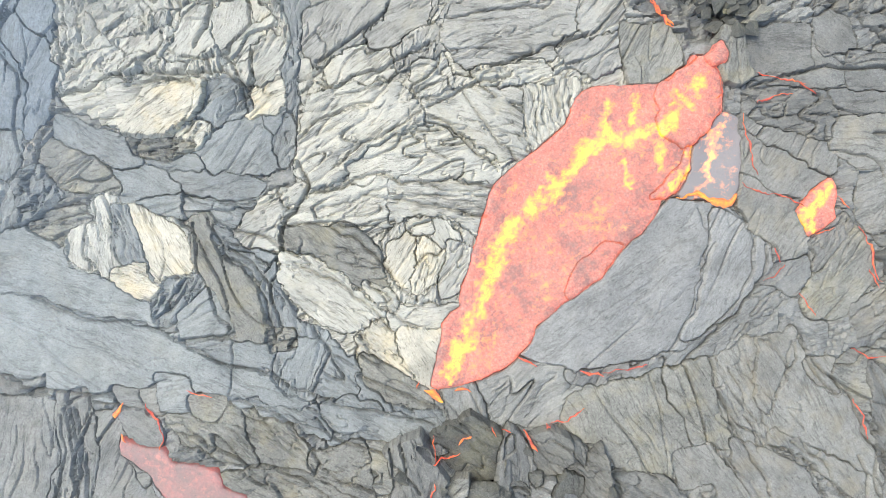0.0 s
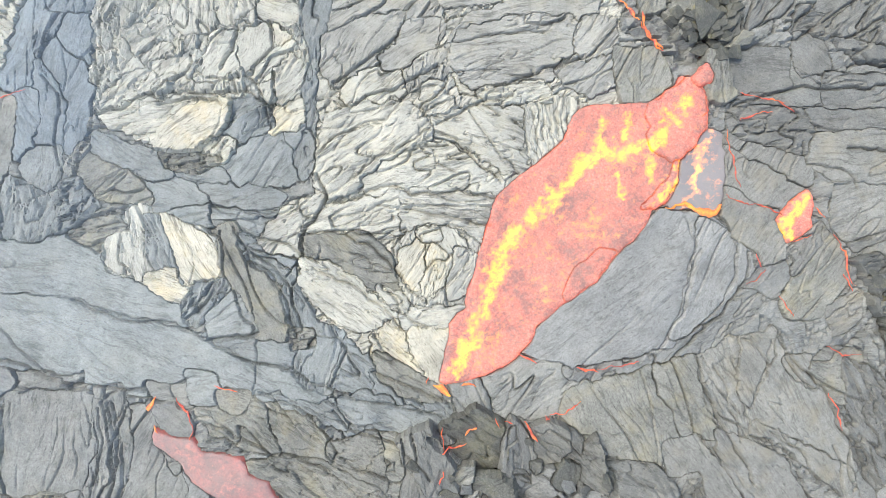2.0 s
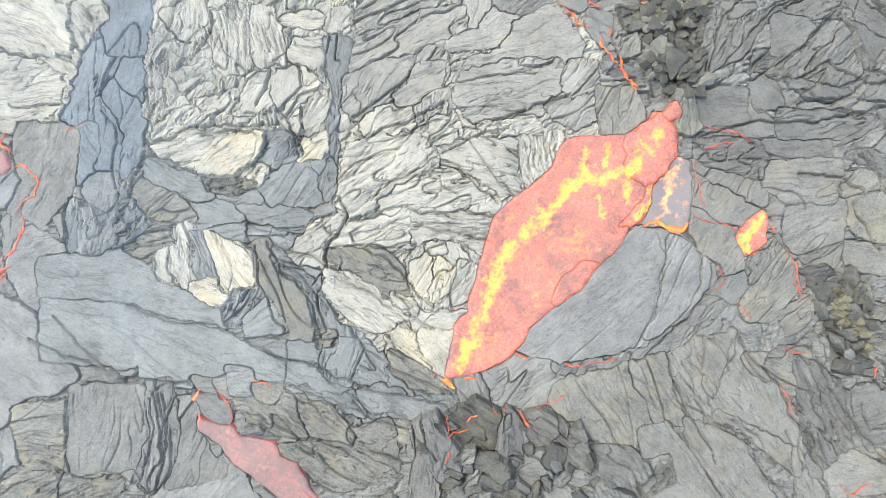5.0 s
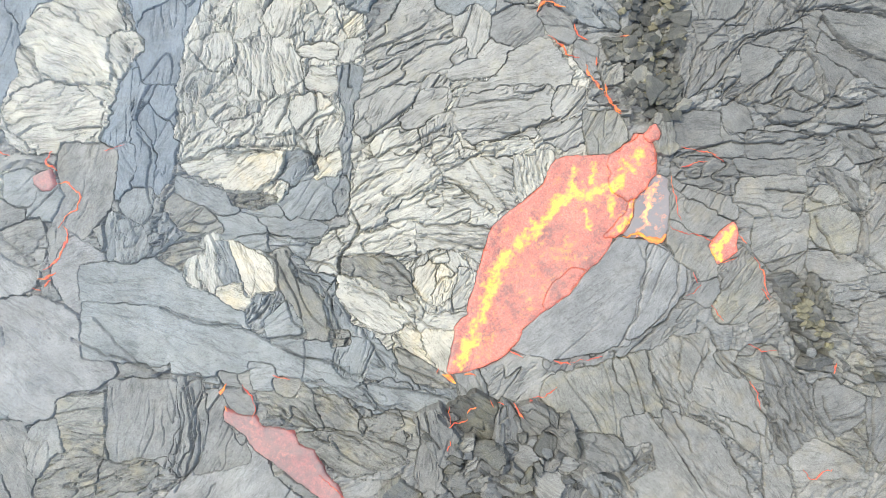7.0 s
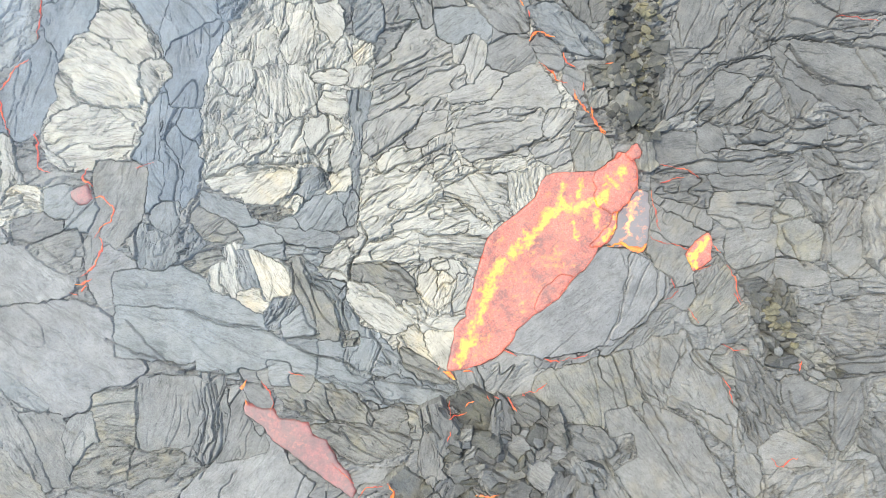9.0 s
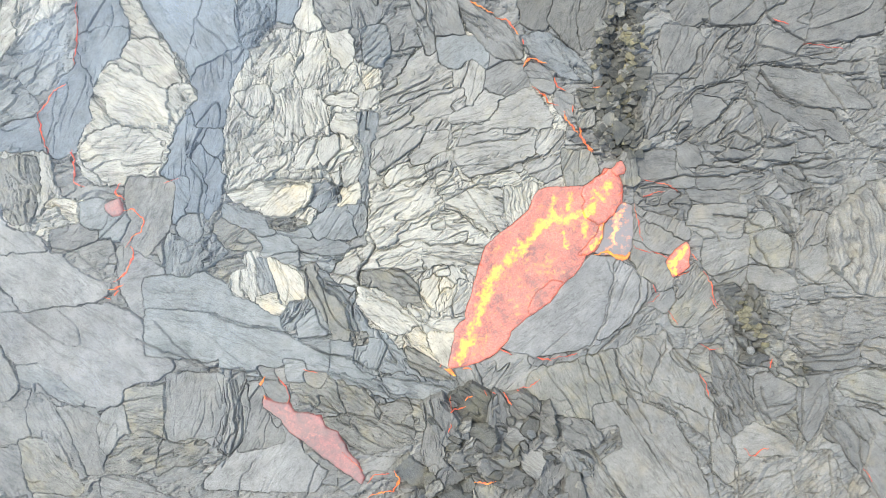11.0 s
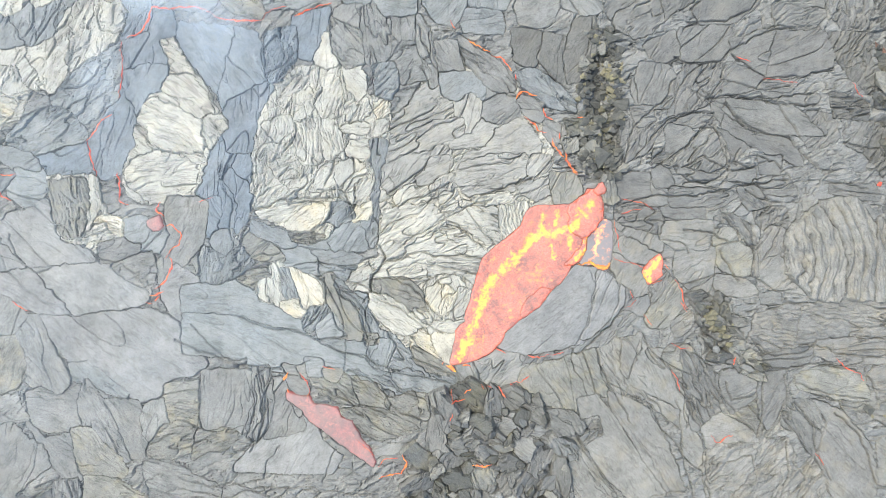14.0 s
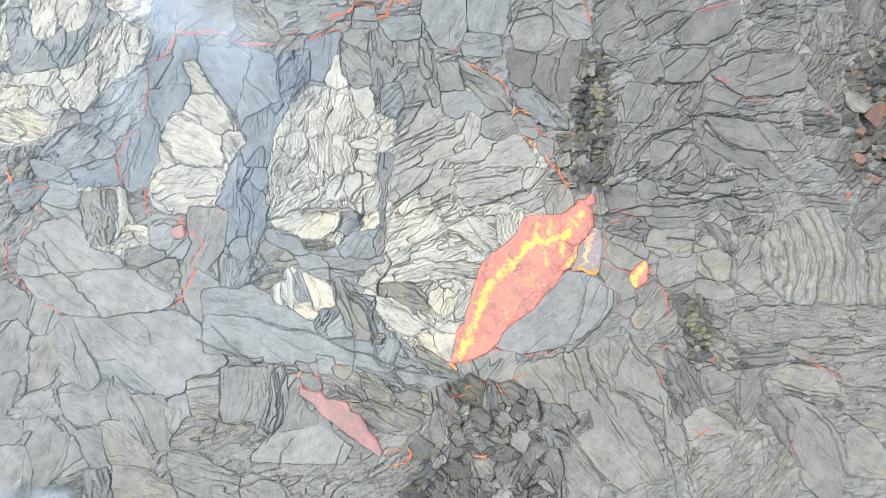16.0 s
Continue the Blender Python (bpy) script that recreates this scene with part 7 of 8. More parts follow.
crust("stone", "smooth", [(5.82, -2.23), (7.34, -2.86), (8.1, -4.25), (8.86, -6.27), (7.84, -6.33), (6.58, -4.76)], -55, thick=0.09)
crust("stone", "sleek", [(4.55, -2.48), (5.31, -2.35), (6.33, -3.74), (7.59, -5.77), (8.1, -6.33), (7.08, -6.73), (5.82, -5.77), (4.81, -4.25)], -50)

# ---- north: grey plates above the pale crust ----
crust("grey", "smooth", [(-5.49, 13.66), (-4.81, 13.92), (-4.43, 12.7), (-4.81, 12.83), (-5.52, 13.28)], 60)
crust("grey", "streak", [(-4.38, 13.71), (-4.05, 13.92), (-3.54, 13.46), (-3.29, 12.45), (-3.42, 11.56), (-4.17, 11.44), (-4.38, 12.19)], -80)
crust("grey", "smooth", [(-3.04, 13.41), (-2.28, 13.46), (-2.15, 12.5), (-2.91, 12.45), (-3.14, 12.83)], 80)
crust("grey", "streak", [(-3.24, 11.51), (-2.78, 12.27), (-2.15, 12.27), (-1.77, 11.44), (-1.77, 10.93), (-2.78, 10.68), (-3.11, 11.06)], 35)
crust("grey", "streak", [(-2.1, 13.46), (-1.64, 12.65), (-1.32, 10.68), (-1.52, 10.55), (-1.85, 11.44), (-2.1, 12.45)], -75)
crust("grey", "smooth", [(-1.34, 12.4), (-0.38, 12.27), (-0.25, 10.17), (-0.71, 10.04), (-1.14, 10.93)], -60)
crust("slate", "smooth", [(-3.87, 14.35), (-2.28, 14.42), (-2.28, 13.56), (-3.49, 13.51), (-3.87, 13.97)], 0)
crust("slate", "smooth", [(-5.01, 14.72), (-4.3, 14.8), (-4.17, 14.02), (-5.14, 14.02)], 0)
crust("slate", "fold", [(-3.92, 11.31), (-3.16, 11.44), (-2.99, 10.68), (-3.29, 10.04), (-3.79, 10.17)], 50)
crust("grey", "fold", [(-5.69, 13.21), (-4.55, 12.7), (-4.43, 11.44), (-5.06, 11.31), (-5.52, 11.94)], -50)
crust("grey", "smooth", [(0.64, 10.48), (1.05, 10.59), (1.5, 10.45), (1.96, 9.94), (2.1, 9.31), (1.32, 9.04), (0.68, 9.28)], 30)
crust("grey", "smooth", [(2.08, 9.91), (2.26, 10.09), (2.77, 10), (2.95, 9.4), (3, 9.08), (2.44, 9.26)], -30)
crust("slate", "smooth", [(-1.16, 11.03), (0.51, 11.03), (0.6, 10.07), (0.06, 10.38), (-0.53, 10.02), (-0.98, 10.16)], 30)
crust("grey", "smooth", [(3.16, 9.04), (3.67, 8.86), (3.81, 8.32), (3.49, 8.14), (3.16, 8.59)], -50)
crust("ash", "smooth", [(1.82, 12.9), (2.53, 12.78), (2.99, 12.65), (2.86, 11.94), (2.66, 11.31), (1.95, 11.69)], 60)
crust("ash", "smooth", [(3.21, 12.65), (4.25, 12.4), (4.05, 11.44), (4.12, 10.47), (3.34, 11.18), (2.96, 11.69)], 70)
crust("ash", "smooth", [(4.35, 13.16), (5.06, 13.41), (5.26, 12.45), (4.81, 10.98), (4.17, 10.73), (4, 11.69)], 60)
crust("grey", "smooth", [(1.95, 13.71), (2.28, 14.55), (3.04, 14.67), (3.62, 14.22), (3.49, 13.21), (2.78, 12.95), (2.07, 13.21)], 20)
crust("slate", "smooth", [(-0.08, 15.48), (1.77, 15.48), (1.52, 13.76), (0.05, 13.86)], 70)
crust("slate", "smooth", [(-0.46, 13.71), (1.27, 13.54), (1.39, 12.75), (-0.2, 12.85)], -10)
crust("slate", "smooth", [(-2.02, 15.48), (-0.25, 15.48), (-0.2, 13.97), (-0.63, 13.08), (-1.39, 13.33), (-1.97, 14.22)], 50)
crust("grey", "smooth", [(3.79, 15.48), (4.93, 15.48), (5.44, 13.71), (4.81, 13.46), (3.92, 13.84)], -50)
crust("slate", "fold", [(1.9, 11.06), (2.78, 11.18), (4.05, 10.3), (4.43, 9.54), (3.29, 9.79), (2.4, 10.3)], -35)
crust("grey", "streak", [(-0.38, 12.57), (0.51, 11.94), (1.27, 11.44), (1.9, 10.42), (1.01, 10.42), (0, 11.44)], -45)

# ---- tumbled plates south of the tongue ----
for tint, kind, turn, outline in (
        ("olive", "fold", 60, [(0.76, -2.48), (1.52, -2.23), (1.9, -2.86), (1.64, -3.49), (1.01, -3.36), (0.71, -2.86)]), ("grey", "smooth", 20, [(0.25, -3.62), (1.01, -3.74), (1.52, -4.25), (1.01, -4.76), (0.38, -4.5)]),
        ("olive", "smooth", 60, [(2.15, -2.23), (2.78, -2.35), (2.91, -2.86), (2.28, -2.99)]), ("grey", "smooth", 80, [(2.48, -3.36), (2.91, -3.49), (2.99, -4.12), (2.53, -4.25)]),
        ("grey", "smooth", -30, [(3.04, -4), (3.92, -3.87), (4.17, -4.63), (3.67, -5.01), (3.16, -4.76)]), ("grey", "smooth", 70, [(2.53, -4.5), (2.96, -4.63), (2.91, -5.39), (2.48, -5.21)]),
        ("grey", "streak", 10, [(-0.76, -3.74), (0, -3.87), (-0.05, -4.38), (-0.63, -4.5)]), ("olive", "fold", 30, [(2.28, -5.39), (2.91, -5.64), (2.78, -6.15), (2.15, -6.15)]),
        ("grey", "smooth", 80, [(1.77, -6.27), (2.53, -6.4), (2.4, -7.29), (1.77, -7.29)])):
    crust(tint, kind, outline, turn, 0.16)
for tint, kind, turn, outline in (
        ("olive", "streak", 60, [(0.51, -6.4), (1.52, -6.53), (1.27, -7.41), (0.51, -7.29)]), ("grey", "fold", 40, [(-0.76, -6.02), (0.25, -5.89), (0, -7.03), (-0.76, -7.29)]),
        ("grey", "smooth", 80, [(-1.9, -5.01), (-1.14, -4.88), (-1.01, -6.27), (-1.52, -6.53), (-1.9, -5.77)]), ("dark", "fold", 50, [(1.27, -5.01), (2.02, -4.76), (2.15, -5.77), (1.52, -6.15)]),
        ("dark", "fold", 20, [(0.25, -5.39), (1.01, -5.52), (0.89, -6.15), (0.25, -6.15)]), ("grey", "fold", 60, [(3.29, -6.02), (4.05, -6.27), (3.92, -7.29), (3.16, -7.29)]),
        ("olive", "fold", 30, [(-0.63, -2.48), (0, -2.23), (0.38, -2.86), (-0.13, -3.24), (-0.61, -3.11)]), ("olive", "fold", 80, [(0.25, -2.23), (0.76, -2.28), (0.71, -2.99), (0.3, -2.78)]),
        ("olive", "streak", -40, [(-1.39, -2.48), (-0.89, -2.23), (-0.76, -2.86), (-1.14, -3.04)]), ("dark", "fold", -20, [(1.52, -3.49), (2.4, -3.74), (2.28, -4.5), (1.64, -4.38)])):
    crust(tint, kind, outline, turn, 0.16)
for tint, turn, outline in (("olive", 40, [(4.57, 7.83), (5.2, 8.05), (5.38, 7.46), (4.84, 7.24)]), ("olive", 60, [(3.89, 8.32), (4.39, 8.41), (4.48, 7.92), (4.03, 7.78)]), ("dark", 20, [(4.03, 9.08), (4.66, 9.13), (4.72, 8.59), (4.21, 8.54)]),
                            ("olive", 70, [(4.75, 9.04), (5.2, 9.08), (5.29, 8.59), (4.84, 8.54)]), ("dark", 50, [(5.65, 7.96), (6.19, 7.87), (6.16, 7.33), (5.69, 7.24)])):
    crust(tint, "fold", outline, turn, 0.2)
crust("stone", "crumple", [(4.43, -3.36), (5.31, -3.29), (5.44, -3.87), (4.81, -4.2), (4.43, -3.87)], 30)
crust("stone", "streak", [(3.92, -3.49), (4.38, -4), (4.93, -5.01), (5.82, -6.27), (5.57, -7.29), (4.55, -7.29), (4.3, -5.26)], -55)

# ---- molten lava ----
HOT = [([(-0.4, -0.7), (-0.08, 0.05), (0.12, 0.39), (0.36, 1.17), (0.65, 2.05), (1.18, 2.78), (1.67, 3.16), (1.96, 3.5), (2.64, 4.19), (3.13, 4.43), (3.81, 4.53)], 0.2, 1.0),
       ([(2.95, 5.15), (3.0, 4.8), (3.0, 4.4)], 0.15, 0.95), ([(3.6, 5.31), (3.58, 4.9), (3.62, 4.53)], 0.1, 1.0), ([(4.6, 5.2), (4.4, 4.9), (4.15, 4.58)], 0.16, 0.95),
       ([(4.1, 4.35), (4.15, 3.8)], 0.12, 0.8), ([(3.3, 3.95), (3.47, 3.46)], 0.09, 0.75), ([(5.1, 5.7), (4.85, 5.3), (4.55, 5.4)], 0.14, 0.7), ([(4.73, 4.26), (4.67, 3.76), (4.36, 3.33)], 0.08, 0.75)]
tongue = mound("lava_tongue", "glowing orange-red molten lava tongue with yellow streaks", "lava flow")
slab("molten_sheet", "lava", "smooth", [(-0.75, -0.91), (-0.53, -0), (-0.53, 0.37), (-0.1, 0.74), (-0.12, 0.92), (0.21, 2.04), (0.52, 3.21), (0.95, 3.71), (1.82, 4.38), (2.19, 4.69), (2.38, 5.25), (2.75, 5.5), (4.17, 5.58), (4.92, 6.05), (4.95, 6.2), (5.25, 6.15), (5.5, 5.74), (5.47, 5.06), (4.79, 4.26), (4.73, 3.76), (4.48, 3.27), (4.17, 3.21), (3.98, 2.71), (3.36, 2.09), (2.81, 1.41), (2.19, 0.98), (1.45, 0.37), (1.38, 0.12), (0.95, -0.38), (0.27, -0.75), (-0.35, -0.91)], 50, 0.08, 0.05, 0.5, "orange-red sheet", parent=tongue, lift=0.06, rim=0.12, rough=0.03, heat_lines=HOT)
slab("upper_lobe", "lava", "smooth", [(4.17, 5.53), (4.92, 5.99), (5.1, 6.14), (5.25, 6.11), (5.45, 5.74), (5.42, 5.06), (4.79, 4.28), (4.48, 4.41), (4.21, 4.53), (4.11, 4.81), (4.26, 5.12), (4.09, 5.35)], 40, 0.07, 0.05, 0.4, "orange lobe with yellow veins", parent=tongue, lift=0.1, rim=0.1, rough=0.07, heat_lines=HOT)
slab("side_toe", "lava", "smooth", [(2.16, 1.01), (2.23, 1.39), (2.65, 1.85), (2.97, 2.18), (3.28, 2.08), (2.81, 1.44)], 45, 0.06, 0.04, 0.4, "orange-red toe", parent=tongue, lift=0.075, rim=0.08, rough=0.08)
slab("edge_toe", "lava", "smooth", [(3.98, 3.15), (4.13, 3.24), (4.48, 3.33), (4.67, 3.76), (4.75, 4.2), (4.54, 3.76), (4.29, 3.45)], 45, 0.06, 0.04, 0.4, "bright orange toe", parent=tongue, lift=0.075, rim=0.08, rough=0.08, heat_lines=HOT)
slab("lava_lobe", "rosy", "smooth", [(-7.49, -2.13), (-7.21, -2.28), (-6.96, -2.35), (-6.63, -2.35), (-6.27, -2.66), (-5.82, -2.71), (-5.52, -2.83), (-5.29, -3.14), (-4.86, -3.36), (-4.81, -3.62), (-4.43, -4.07), (-4.1, -4.55), (-3.9, -4.93), (-4, -5.14), (-4.43, -4.81), (-5.19, -4.3), (-5.82, -3.79), (-6.38, -3.36), (-6.78, -3.04), (-6.93, -2.81), (-7.21, -2.61), (-7.44, -2.43)], -42, 0.08, 0.05, 0.4, "dull rosy lobe of cooling molten lava", "lava flow", lift=0.06, rim=0.1)
slab("lava_lobe", "lava", "smooth", [(7.2, 2.83), (7.51, 3.2), (7.84, 3.45), (7.94, 3.2), (7.88, 2.71), (7.39, 2.37)], 50, 0.12, 0.05, 0.4, "small glowing orange lava lobe in grey crust", "lava flow", lift=0.07, rim=0.1, heat_lines=[([(7.32, 2.46), (7.3, 2.77), (7.45, 2.96), (7.84, 3.33)], 0.12, 1.0)])
slab("lava_lobe", "rosy", "smooth", [(-13.19, 4.71), (-13.1, 5.07), (-12.81, 5.15), (-12.67, 4.71), (-12.96, 4.62)], 50, 0.1, 0.05, 0.3, "small red lobe of molten lava between blue-grey lobes", "lava flow", lift=0.07, rim=0.1, rough=0.1)
slab("lava_lobe", "lava", "smooth", [(5.23, 6.14), (5.47, 6.42), (5.55, 6.11), (5.32, 6.06)], 50, 0.1, 0.03, 0.3, "small red lava spill at the tongue's tip", "lava flow", lift=0.2, rim=0.08)

# ---- rubble areas ----
SOUTH = [(-1.01, -2.23), (0.25, -2.02), (2.53, -2.23), (4.05, -3.49), (4.3, -5.01), (3.29, -6.53), (3.79, -7.29), (-2.28, -7.29), (-2.28, -5.01), (-1.64, -4)]
GULLY = [(4.5, 10.42), (5.06, 12.19), (5.31, 12.95), (5.87, 12.9), (6.33, 11.44), (6.38, 8.91), (5.95, 6.63), (4.55, 7.39), (4.81, 8.91)]
EAST = [(9.2, 1.9), (10.3, 1.75), (11.0, 1.2), (10.9, 0.2), (11.4, -0.6), (12.2, -1.1), (12.0, -1.5), (10.9, -1.1), (10.2, -0.4), (9.7, 0.4), (9.3, 1.1)]
EDGE = [(16.95, 12.45), (18.67, 13.21), (20.49, 11.44), (20.49, 7.13), (17.33, 7.64), (16.75, 10.17)]
FOLD = [(15.94, -2.48), (17.96, -2.61), (17.96, -3.24), (15.94, -3.24)]
PITS.extend([(SOUTH, 0.2), (GULLY, 0.6), (EAST, 0.45), (EDGE, 0.5)])
shards(SOUTH, 150, 0.16, 0.85, 31)
shards(EAST, 34, 0.16, 0.5, 32, ("drab", "ash", "ash", "olive", "dark", "dark"))
shards(EDGE, 22, 0.25, 0.6, 33)
lay_all()
build_ground()

# ---- rubble ----
rubble(SOUTH, 14, 0.2, 0.4, (0.4, 0.42, 0.05, 0.13, 0.0), "stones south of the tongue", 1)
rubble(GULLY, 120, 0.25, 0.85, (0.55, 0.25, 0.17, 0.03, 0.0), "stones along the northern gully", 2)
rubble(EAST, 22, 0.2, 0.45, (0.5, 0.25, 0.2, 0.05, 0.0), "stones in the eastern gully", 3)
rubble(EDGE, 60, 0.3, 1.1, (0.6, 0.08, 0.05, 0.02, 0.25), "stones at the north-east edge", 4)
rubble(FOLD, 8, 0.25, 0.7, (0.3, 0.4, 0.2, 0.1, 0.0), "stones in the eastern fold", 5)
gravel([GULLY, EDGE], 330, 9)
gravel([[(5.31, 12.7), (5.69, 12.83), (5.87, 11.44), (6.02, 10.17), (6.07, 8.91), (5.77, 7.64), (5.52, 9.16), (5.44, 10.68)], [(9.55, 1.5), (10.0, 1.45), (10.5, 0.4), (10.7, -0.3), (10.35, 0.0), (9.8, 0.8)]], 110, 12, "sulphur", "yellow sulphur-stained fragments among dark stones")

# ---- glowing cracks ----
seam([(-0.91, -0.99), (-0.75, -1.05), (-0.57, -1.28)], 0.25, 0.95)
seam([(-1.03, -0.78), (-1.12, -0.98)], 0.06, 0.5)
seam([(-0.75, -2.49), (-0.48, -2.45), (-0.2, -2.35)], 0.12, 0.5)
seam([(-0.2, -2.14), (-0.1, -2.02), (0.09, -1.96)], 0.12, 0.6)
seam([(-0.25, -1.06), (-0.1, -0.98), (0.05, -1.06)], 0.14, 0.7)
seam([(0.49, -1.74), (0.56, -1.95)], 0.06, 0.5)
seam([(0.69, -1.77), (0.89, -1.89)], 0.08, 0.4)
seam([(1.16, -1.86), (1.36, -2.11), (1.47, -2.32)], 0.1, 0.4)
seam([(-0.75, -1.92), (-0.72, -2.42)], 0.05, 0.3)
seam([(-0.7, -2.91), (-0.79, -3.28)], 0.1, 0.35)
seam([(1.01, -0.25), (1.26, -0.38), (1.51, -0.54)], 0.07, 0.4)
seam([(2.43, -0.54), (2.64, -0.63), (2.89, -0.74)], 0.08, 0.4)
seam([(2.87, -0.64), (3.86, -0.5)], 0.05, 0.25)
seam([(1.63, -1.74), (2.12, -1.65), (2.49, -1.37)], 0.06, 0.3)
seam([(4.49, 3.12), (4.79, 3.2), (5.0, 3.2), (5.3, 3.06), (5.58, 2.99), (5.74, 3.25)], 0.22, 0.95)
seam([(6, 5), (6.09, 4.44), (6.16, 4.01), (6.25, 3.58)], 0.07, 0.45)
seam([(6.21, 5.86), (6.65, 5.76), (7.33, 5.64)], 0.05, 0.35)
seam([(6.28, 5.2), (6.65, 5.34), (7.08, 5.45)], 0.06, 0.35)
seam([(7.2, 5.64), (7.45, 5.52), (7.57, 5.43)], 0.04, 0.3)
seam([(5.87, 3.45), (6.21, 3.27), (6.95, 3.12), (7.23, 2.96)], 0.05, 0.25)
seam([(5.45, 5.74), (5.53, 5.43), (5.37, 5.25)], 0.1, 0.4)
seam([(7.35, 2.37), (7.69, 2.46), (7.97, 2.5)], 0.06, 0.4)
seam([(7.94, 3.2), (8.07, 3.02), (8.21, 2.89)], 0.08, 0.4)
seam([(6.61, 2.03), (6.73, 1.72)], 0.05, 0.25)
seam([(6.39, 1.35), (6.7, 1.47), (6.89, 1.68)], 0.04, 0.2)
seam([(8.5, 2.5), (8.68, 2.21), (8.87, 1.72), (9.05, 1.28)], 0.06, 0.4)
seam([(7.17, 1.06), (7.38, 0.85), (7.57, 0.61)], 0.05, 0.25)
seam([(8.37, -0.14), (8.74, -0.3), (9.15, -0.35)], 0.05, 0.35)
seam([(8.37, -1.19), (8.56, -1.62), (8.74, -2.12)], 0.05, 0.3)
seam([(-7.61, -1.66), (-7.55, -1.48), (-7.47, -1.32)], 0.16, 0.8)
seam([(-7.52, -1.94), (-7.43, -2.1)], 0.1, 0.7)
seam([(-7, -1.36), (-6.72, -1.6), (-6.56, -2.04), (-6.66, -2.31)], 0.05, 0.3)
seam([(-6.04, -1.07), (-5.79, -1.14), (-5.57, -1.17)], 0.05, 0.4)
seam([(3.97, 7.72), (4.11, 7.35), (4.3, 7.04), (4.51, 6.88)], 0.12, 0.45)
seam([(1.92, 10.02), (2.19, 10.3), (2.5, 10.2), (2.8, 10.09)], 0.14, 0.65)
seam([(2.26, 9.22), (2.68, 9.01), (3, 8.65), (3.27, 8.56)], 0.1, 0.45)
seam([(3.09, 9.62), (3.2, 9.26), (3.52, 9.08)], 0.12, 0.5)
seam([(3.4, 8.32), (3.63, 7.87), (3.81, 7.6), (3.94, 7.55)], 0.14, 0.6)
seam([(3.99, 7.51), (4.21, 7.15), (4.5, 6.84)], 0.1, 0.45)
seam([(3.71, 8.59), (3.76, 8.32)], 0.06, 0.3)
seam([(4.48, 9.19), (4.75, 9.24)], 0.1, 0.6)
seam([(-0.76, 13.26), (-0.56, 12.9)], 0.1, 0.4)
seam([(-0.05, 12.45), (0.38, 12.19), (0.86, 11.94)], 0.1, 0.65)
seam([(0.91, 11.82), (1.39, 11.64), (1.75, 11.18)], 0.12, 0.6)
seam([(1.9, 10.98), (1.97, 10.8)], 0.1, 0.35)
seam([(-6.58, 14.22), (-5.82, 14.47), (-5.26, 14.67), (-5.01, 15.03), (-4.3, 14.88), (-3.85, 15.03)], 0.12, 0.4)
seam([(-6.38, 14.32), (-5.82, 14.57)], 0.08, 0.3)
seam([(-4.12, 14.32), (-3.69, 14.47), (-3.54, 14.93), (-3.29, 15.13), (-2.58, 15.08)], 0.16, 0.6)
seam([(-7.21, 13.41), (-6.45, 13.71), (-5.67, 13.97)], 0.08, 0.35)
seam([(-14.17, 12.5), (-13.46, 12.83), (-13.11, 13.76), (-12.4, 13.71), (-11.51, 13.86), (-10.93, 13.71)], 0.12, 0.3)
seam([(-10.93, 13.66), (-10.37, 13.38), (-9.61, 13.26), (-8.55, 13.26)], 0.12, 0.3)
seam([(-8.6, 13.31), (-8.1, 13.71), (-7.54, 13.79)], 0.05, 0.25)
seam([(-14.37, 12.32), (-14.32, 11.06), (-14.5, 10.04)], 0.06, 0.2)
seam([(-14.8, 9.36), (-15.23, 9.16), (-15.56, 8.6), (-15.81, 8.27)], 0.1, 0.4)
seam([(-15.81, 8.27), (-15.64, 7.39), (-15.38, 6.83)], 0.06, 0.25)
seam([(-14.5, 6.93), (-14.42, 6.25), (-14.55, 5.74), (-14.04, 5.62)], 0.08, 0.3)
seam([(-12.74, 5.71), (-12.85, 5.34), (-12.53, 5.11)], 0.12, 0.35)
seam([(-14.58, 6.88), (-14.44, 6.43), (-14.49, 5.98)], 0.1, 0.3)
seam([(-12.56, 4.71), (-12.24, 4.75), (-11.84, 4.35), (-11.98, 3.96), (-12.29, 3.72), (-12.49, 3.41)], 0.1, 0.5)
seam([(-12.34, 3.4), (-12.16, 3.18), (-12.34, 2.82), (-12.56, 2.37), (-12.92, 2.15)], 0.1, 0.5)
seam([(-12.56, 2.06), (-12.81, 1.92), (-13.07, 1.88)], 0.1, 0.45)
seam([(-12.74, 1.79), (-12.96, 1.61)], 0.1, 0.5)
seam([(-13.1, 1.5), (-13.35, 1.58)], 0.08, 0.45)
seam([(-11.12, 5.71), (-10.49, 5.89)], 0.04, 0.25)
seam([(-20.7, 7.59), (-20.54, 7.34), (-20.39, 7.08)], 0.2, 0.5)
seam([(-20.24, 6.83), (-19.94, 6.5)], 0.08, 0.35)
seam([(-19.35, 6.81), (-18.72, 6.83)], 0.1, 0.45)
seam([(-19.43, 6.17), (-19.23, 5.92), (-18.92, 5.74)], 0.07, 0.3)
seam([(-19.61, 5.16), (-19.86, 4.81), (-20.24, 4.6)], 0.06, 0.25)
seam([(-20.7, 4.6), (-20.62, 3.59), (-20.49, 2.83)], 0.08, 0.3)
seam([(-20.37, 2.78), (-20.04, 2.53), (-19.61, 2.07)], 0.1, 0.35)
seam([(-18.98, 1.62), (-18.6, 1.42), (-18.17, 1.24)], 0.06, 0.3)
seam([(5.01, 15.36), (5.21, 14.78), (5.44, 14.17)], 0.12, 0.25)
seam([(9.99, 14.67), (10.88, 14.85), (12.14, 15.18)], 0.06, 0.15)
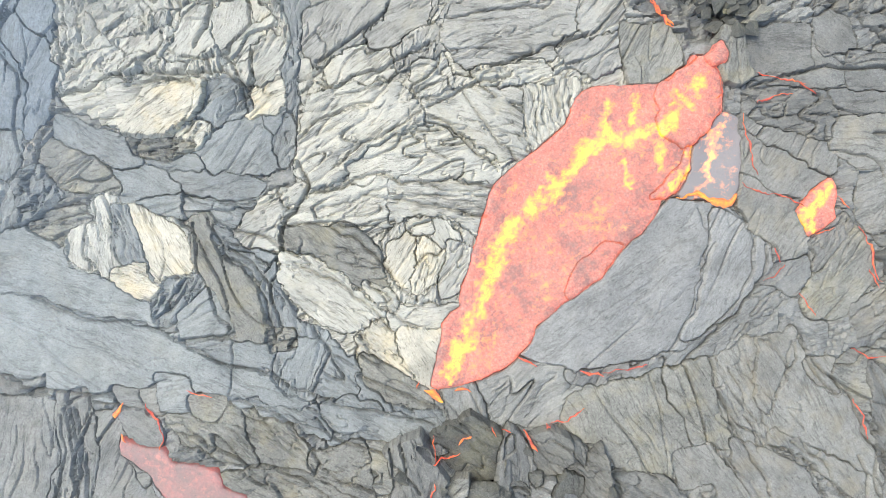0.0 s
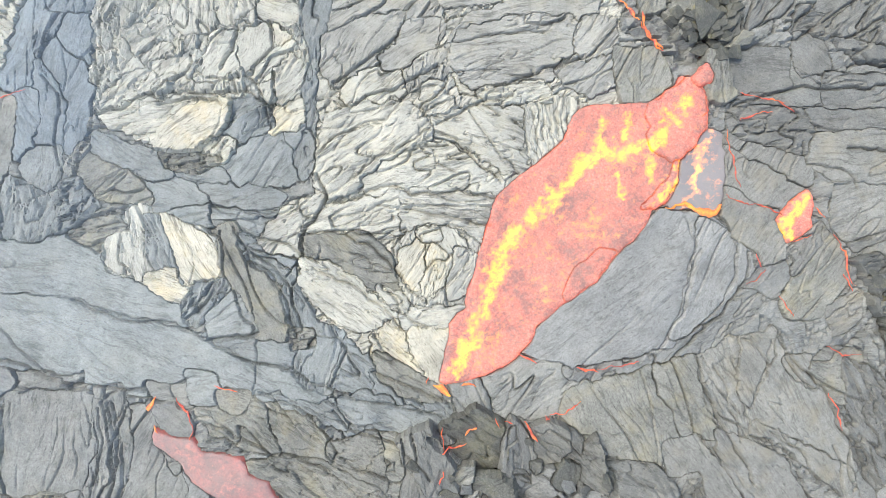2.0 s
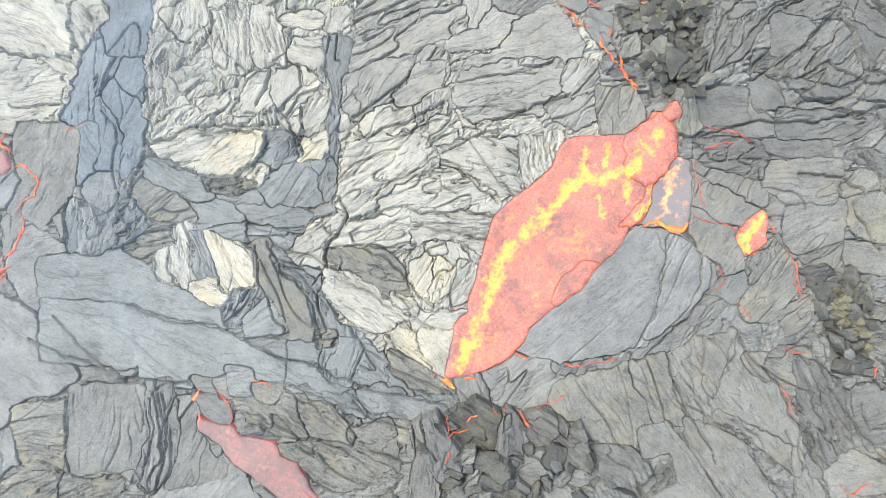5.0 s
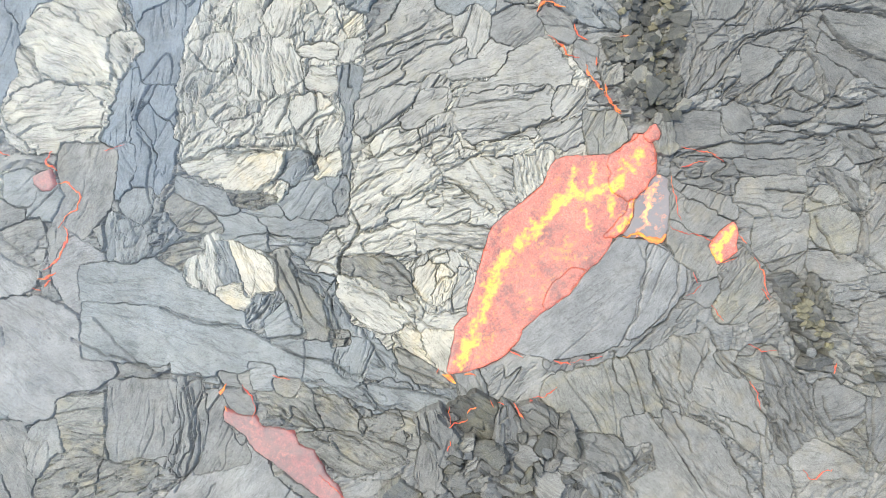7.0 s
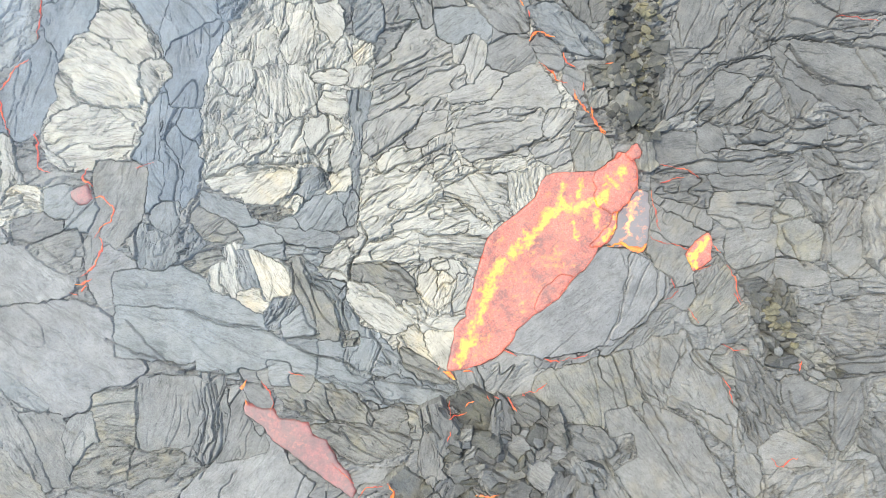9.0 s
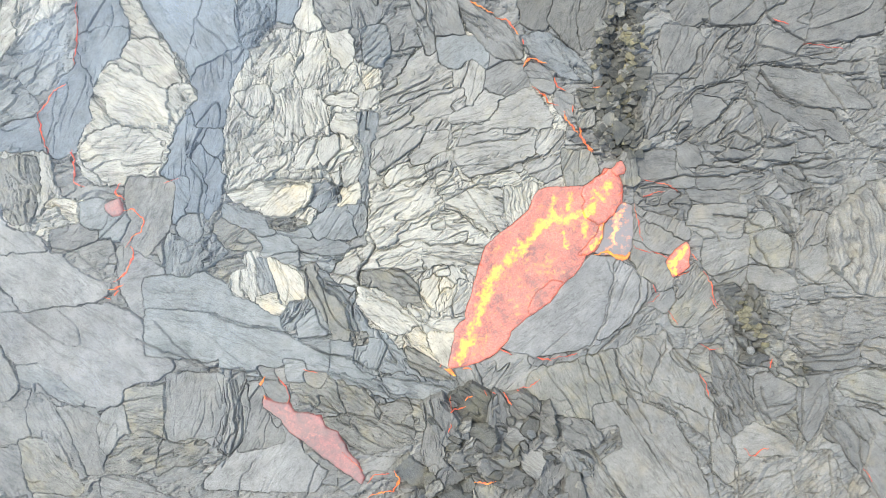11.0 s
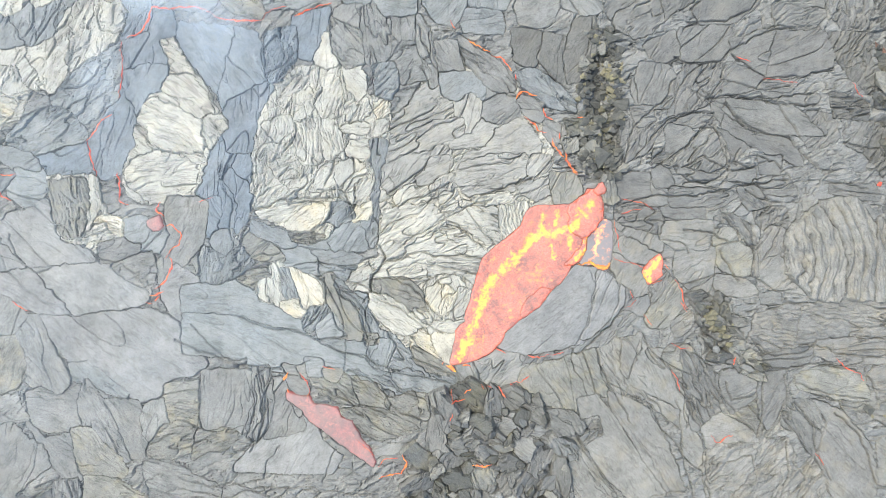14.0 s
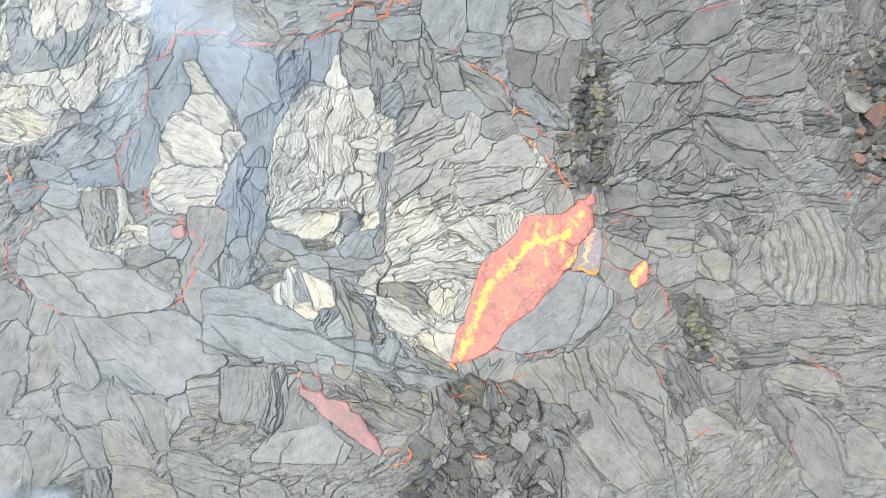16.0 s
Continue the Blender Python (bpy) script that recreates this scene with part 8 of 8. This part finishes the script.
seam([(12.19, 10.83), (12.9, 10.75), (13.61, 10.65)], 0.07, 0.2)
seam([(11.01, 11.76), (11.64, 11.49)], 0.06, 0.15)
seam([(15.69, 10.63), (15.99, 10.3), (16.24, 10.04)], 0.05, 0.2)
seam([(-3.79, -5.62), (-3.29, -5.52), (-2.78, -5.52)], 0.09, 0.7)
seam([(-2.83, -5.57), (-2.58, -5.06), (-2.73, -4.5)], 0.16, 0.7)
seam([(-3.74, -5.14), (-3.54, -4.93), (-2.93, -4.81)], 0.1, 0.4)
seam([(-4.68, -4.05), (-4.17, -4.45), (-3.92, -4.76)], 0.05, 0.3)
seam([(0.13, -5.14), (0.51, -5.16), (0.91, -5.06)], 0.12, 0.75)
seam([(10.02, -3.9), (10.25, -4.2), (10.93, -3.9)], 0.07, 0.35)
seam([(10.98, -0.66), (10.88, -1.01)], 0.15, 0.4)
seam([(15.23, -0.71), (15.48, -1.09), (16.07, -1.34), (16.32, -1.67)], 0.06, 0.25)
seam([(14.29, -4.66), (14.67, -5.11)], 0.06, 0.25)
seam([(16.82, 6.43), (17.13, 6.5)], 0.3, 0.3)
seam([(8.75, 1.57), (8.98, 1.19)], 0.06, 0.4)

# ---- smoke ----
smoke([(-26.0, 17.5), (-9.0, 17.5), (-1.0, 12.5), (-2.5, 8.0), (-3.5, 3.0), (-3.0, -1.0), (-8.0, -4.5), (-26.0, -10.0)], 2.4, 0.5, "broad faint blue-white haze of gas over pale crust", 5.0, "haze")
smoke([(-16.19, 16.75), (-12.65, 16.75), (-7.84, 14.22), (-7.34, 11.94), (-9.11, 9.92), (-10.88, 10.17), (-12.65, 11.69), (-13.66, 8.65), (-15.18, 6.88), (-16.45, 8.91), (-15.56, 12.19)], 1.6, 0.5, "thin blue-white smoke drifting low over the lava")
smoke([(-24.04, -5.01), (-19.48, -5.52), (-18.72, -5.77), (-17.71, -5.39), (-16.82, -6.27), (-16.45, -9.06), (-24.04, -9.56)], 1.3, 0.4, "small blue-white puff of smoke over grey crust", 1.1)
smoke([(-18.98, -5.89), (-18.22, -5.64), (-17.46, -5.77), (-16.95, -6.65), (-16.7, -9.06), (-19.48, -9.06)], 1.8, 0.3, "dense small white puff of smoke over grey crust", 0.45)
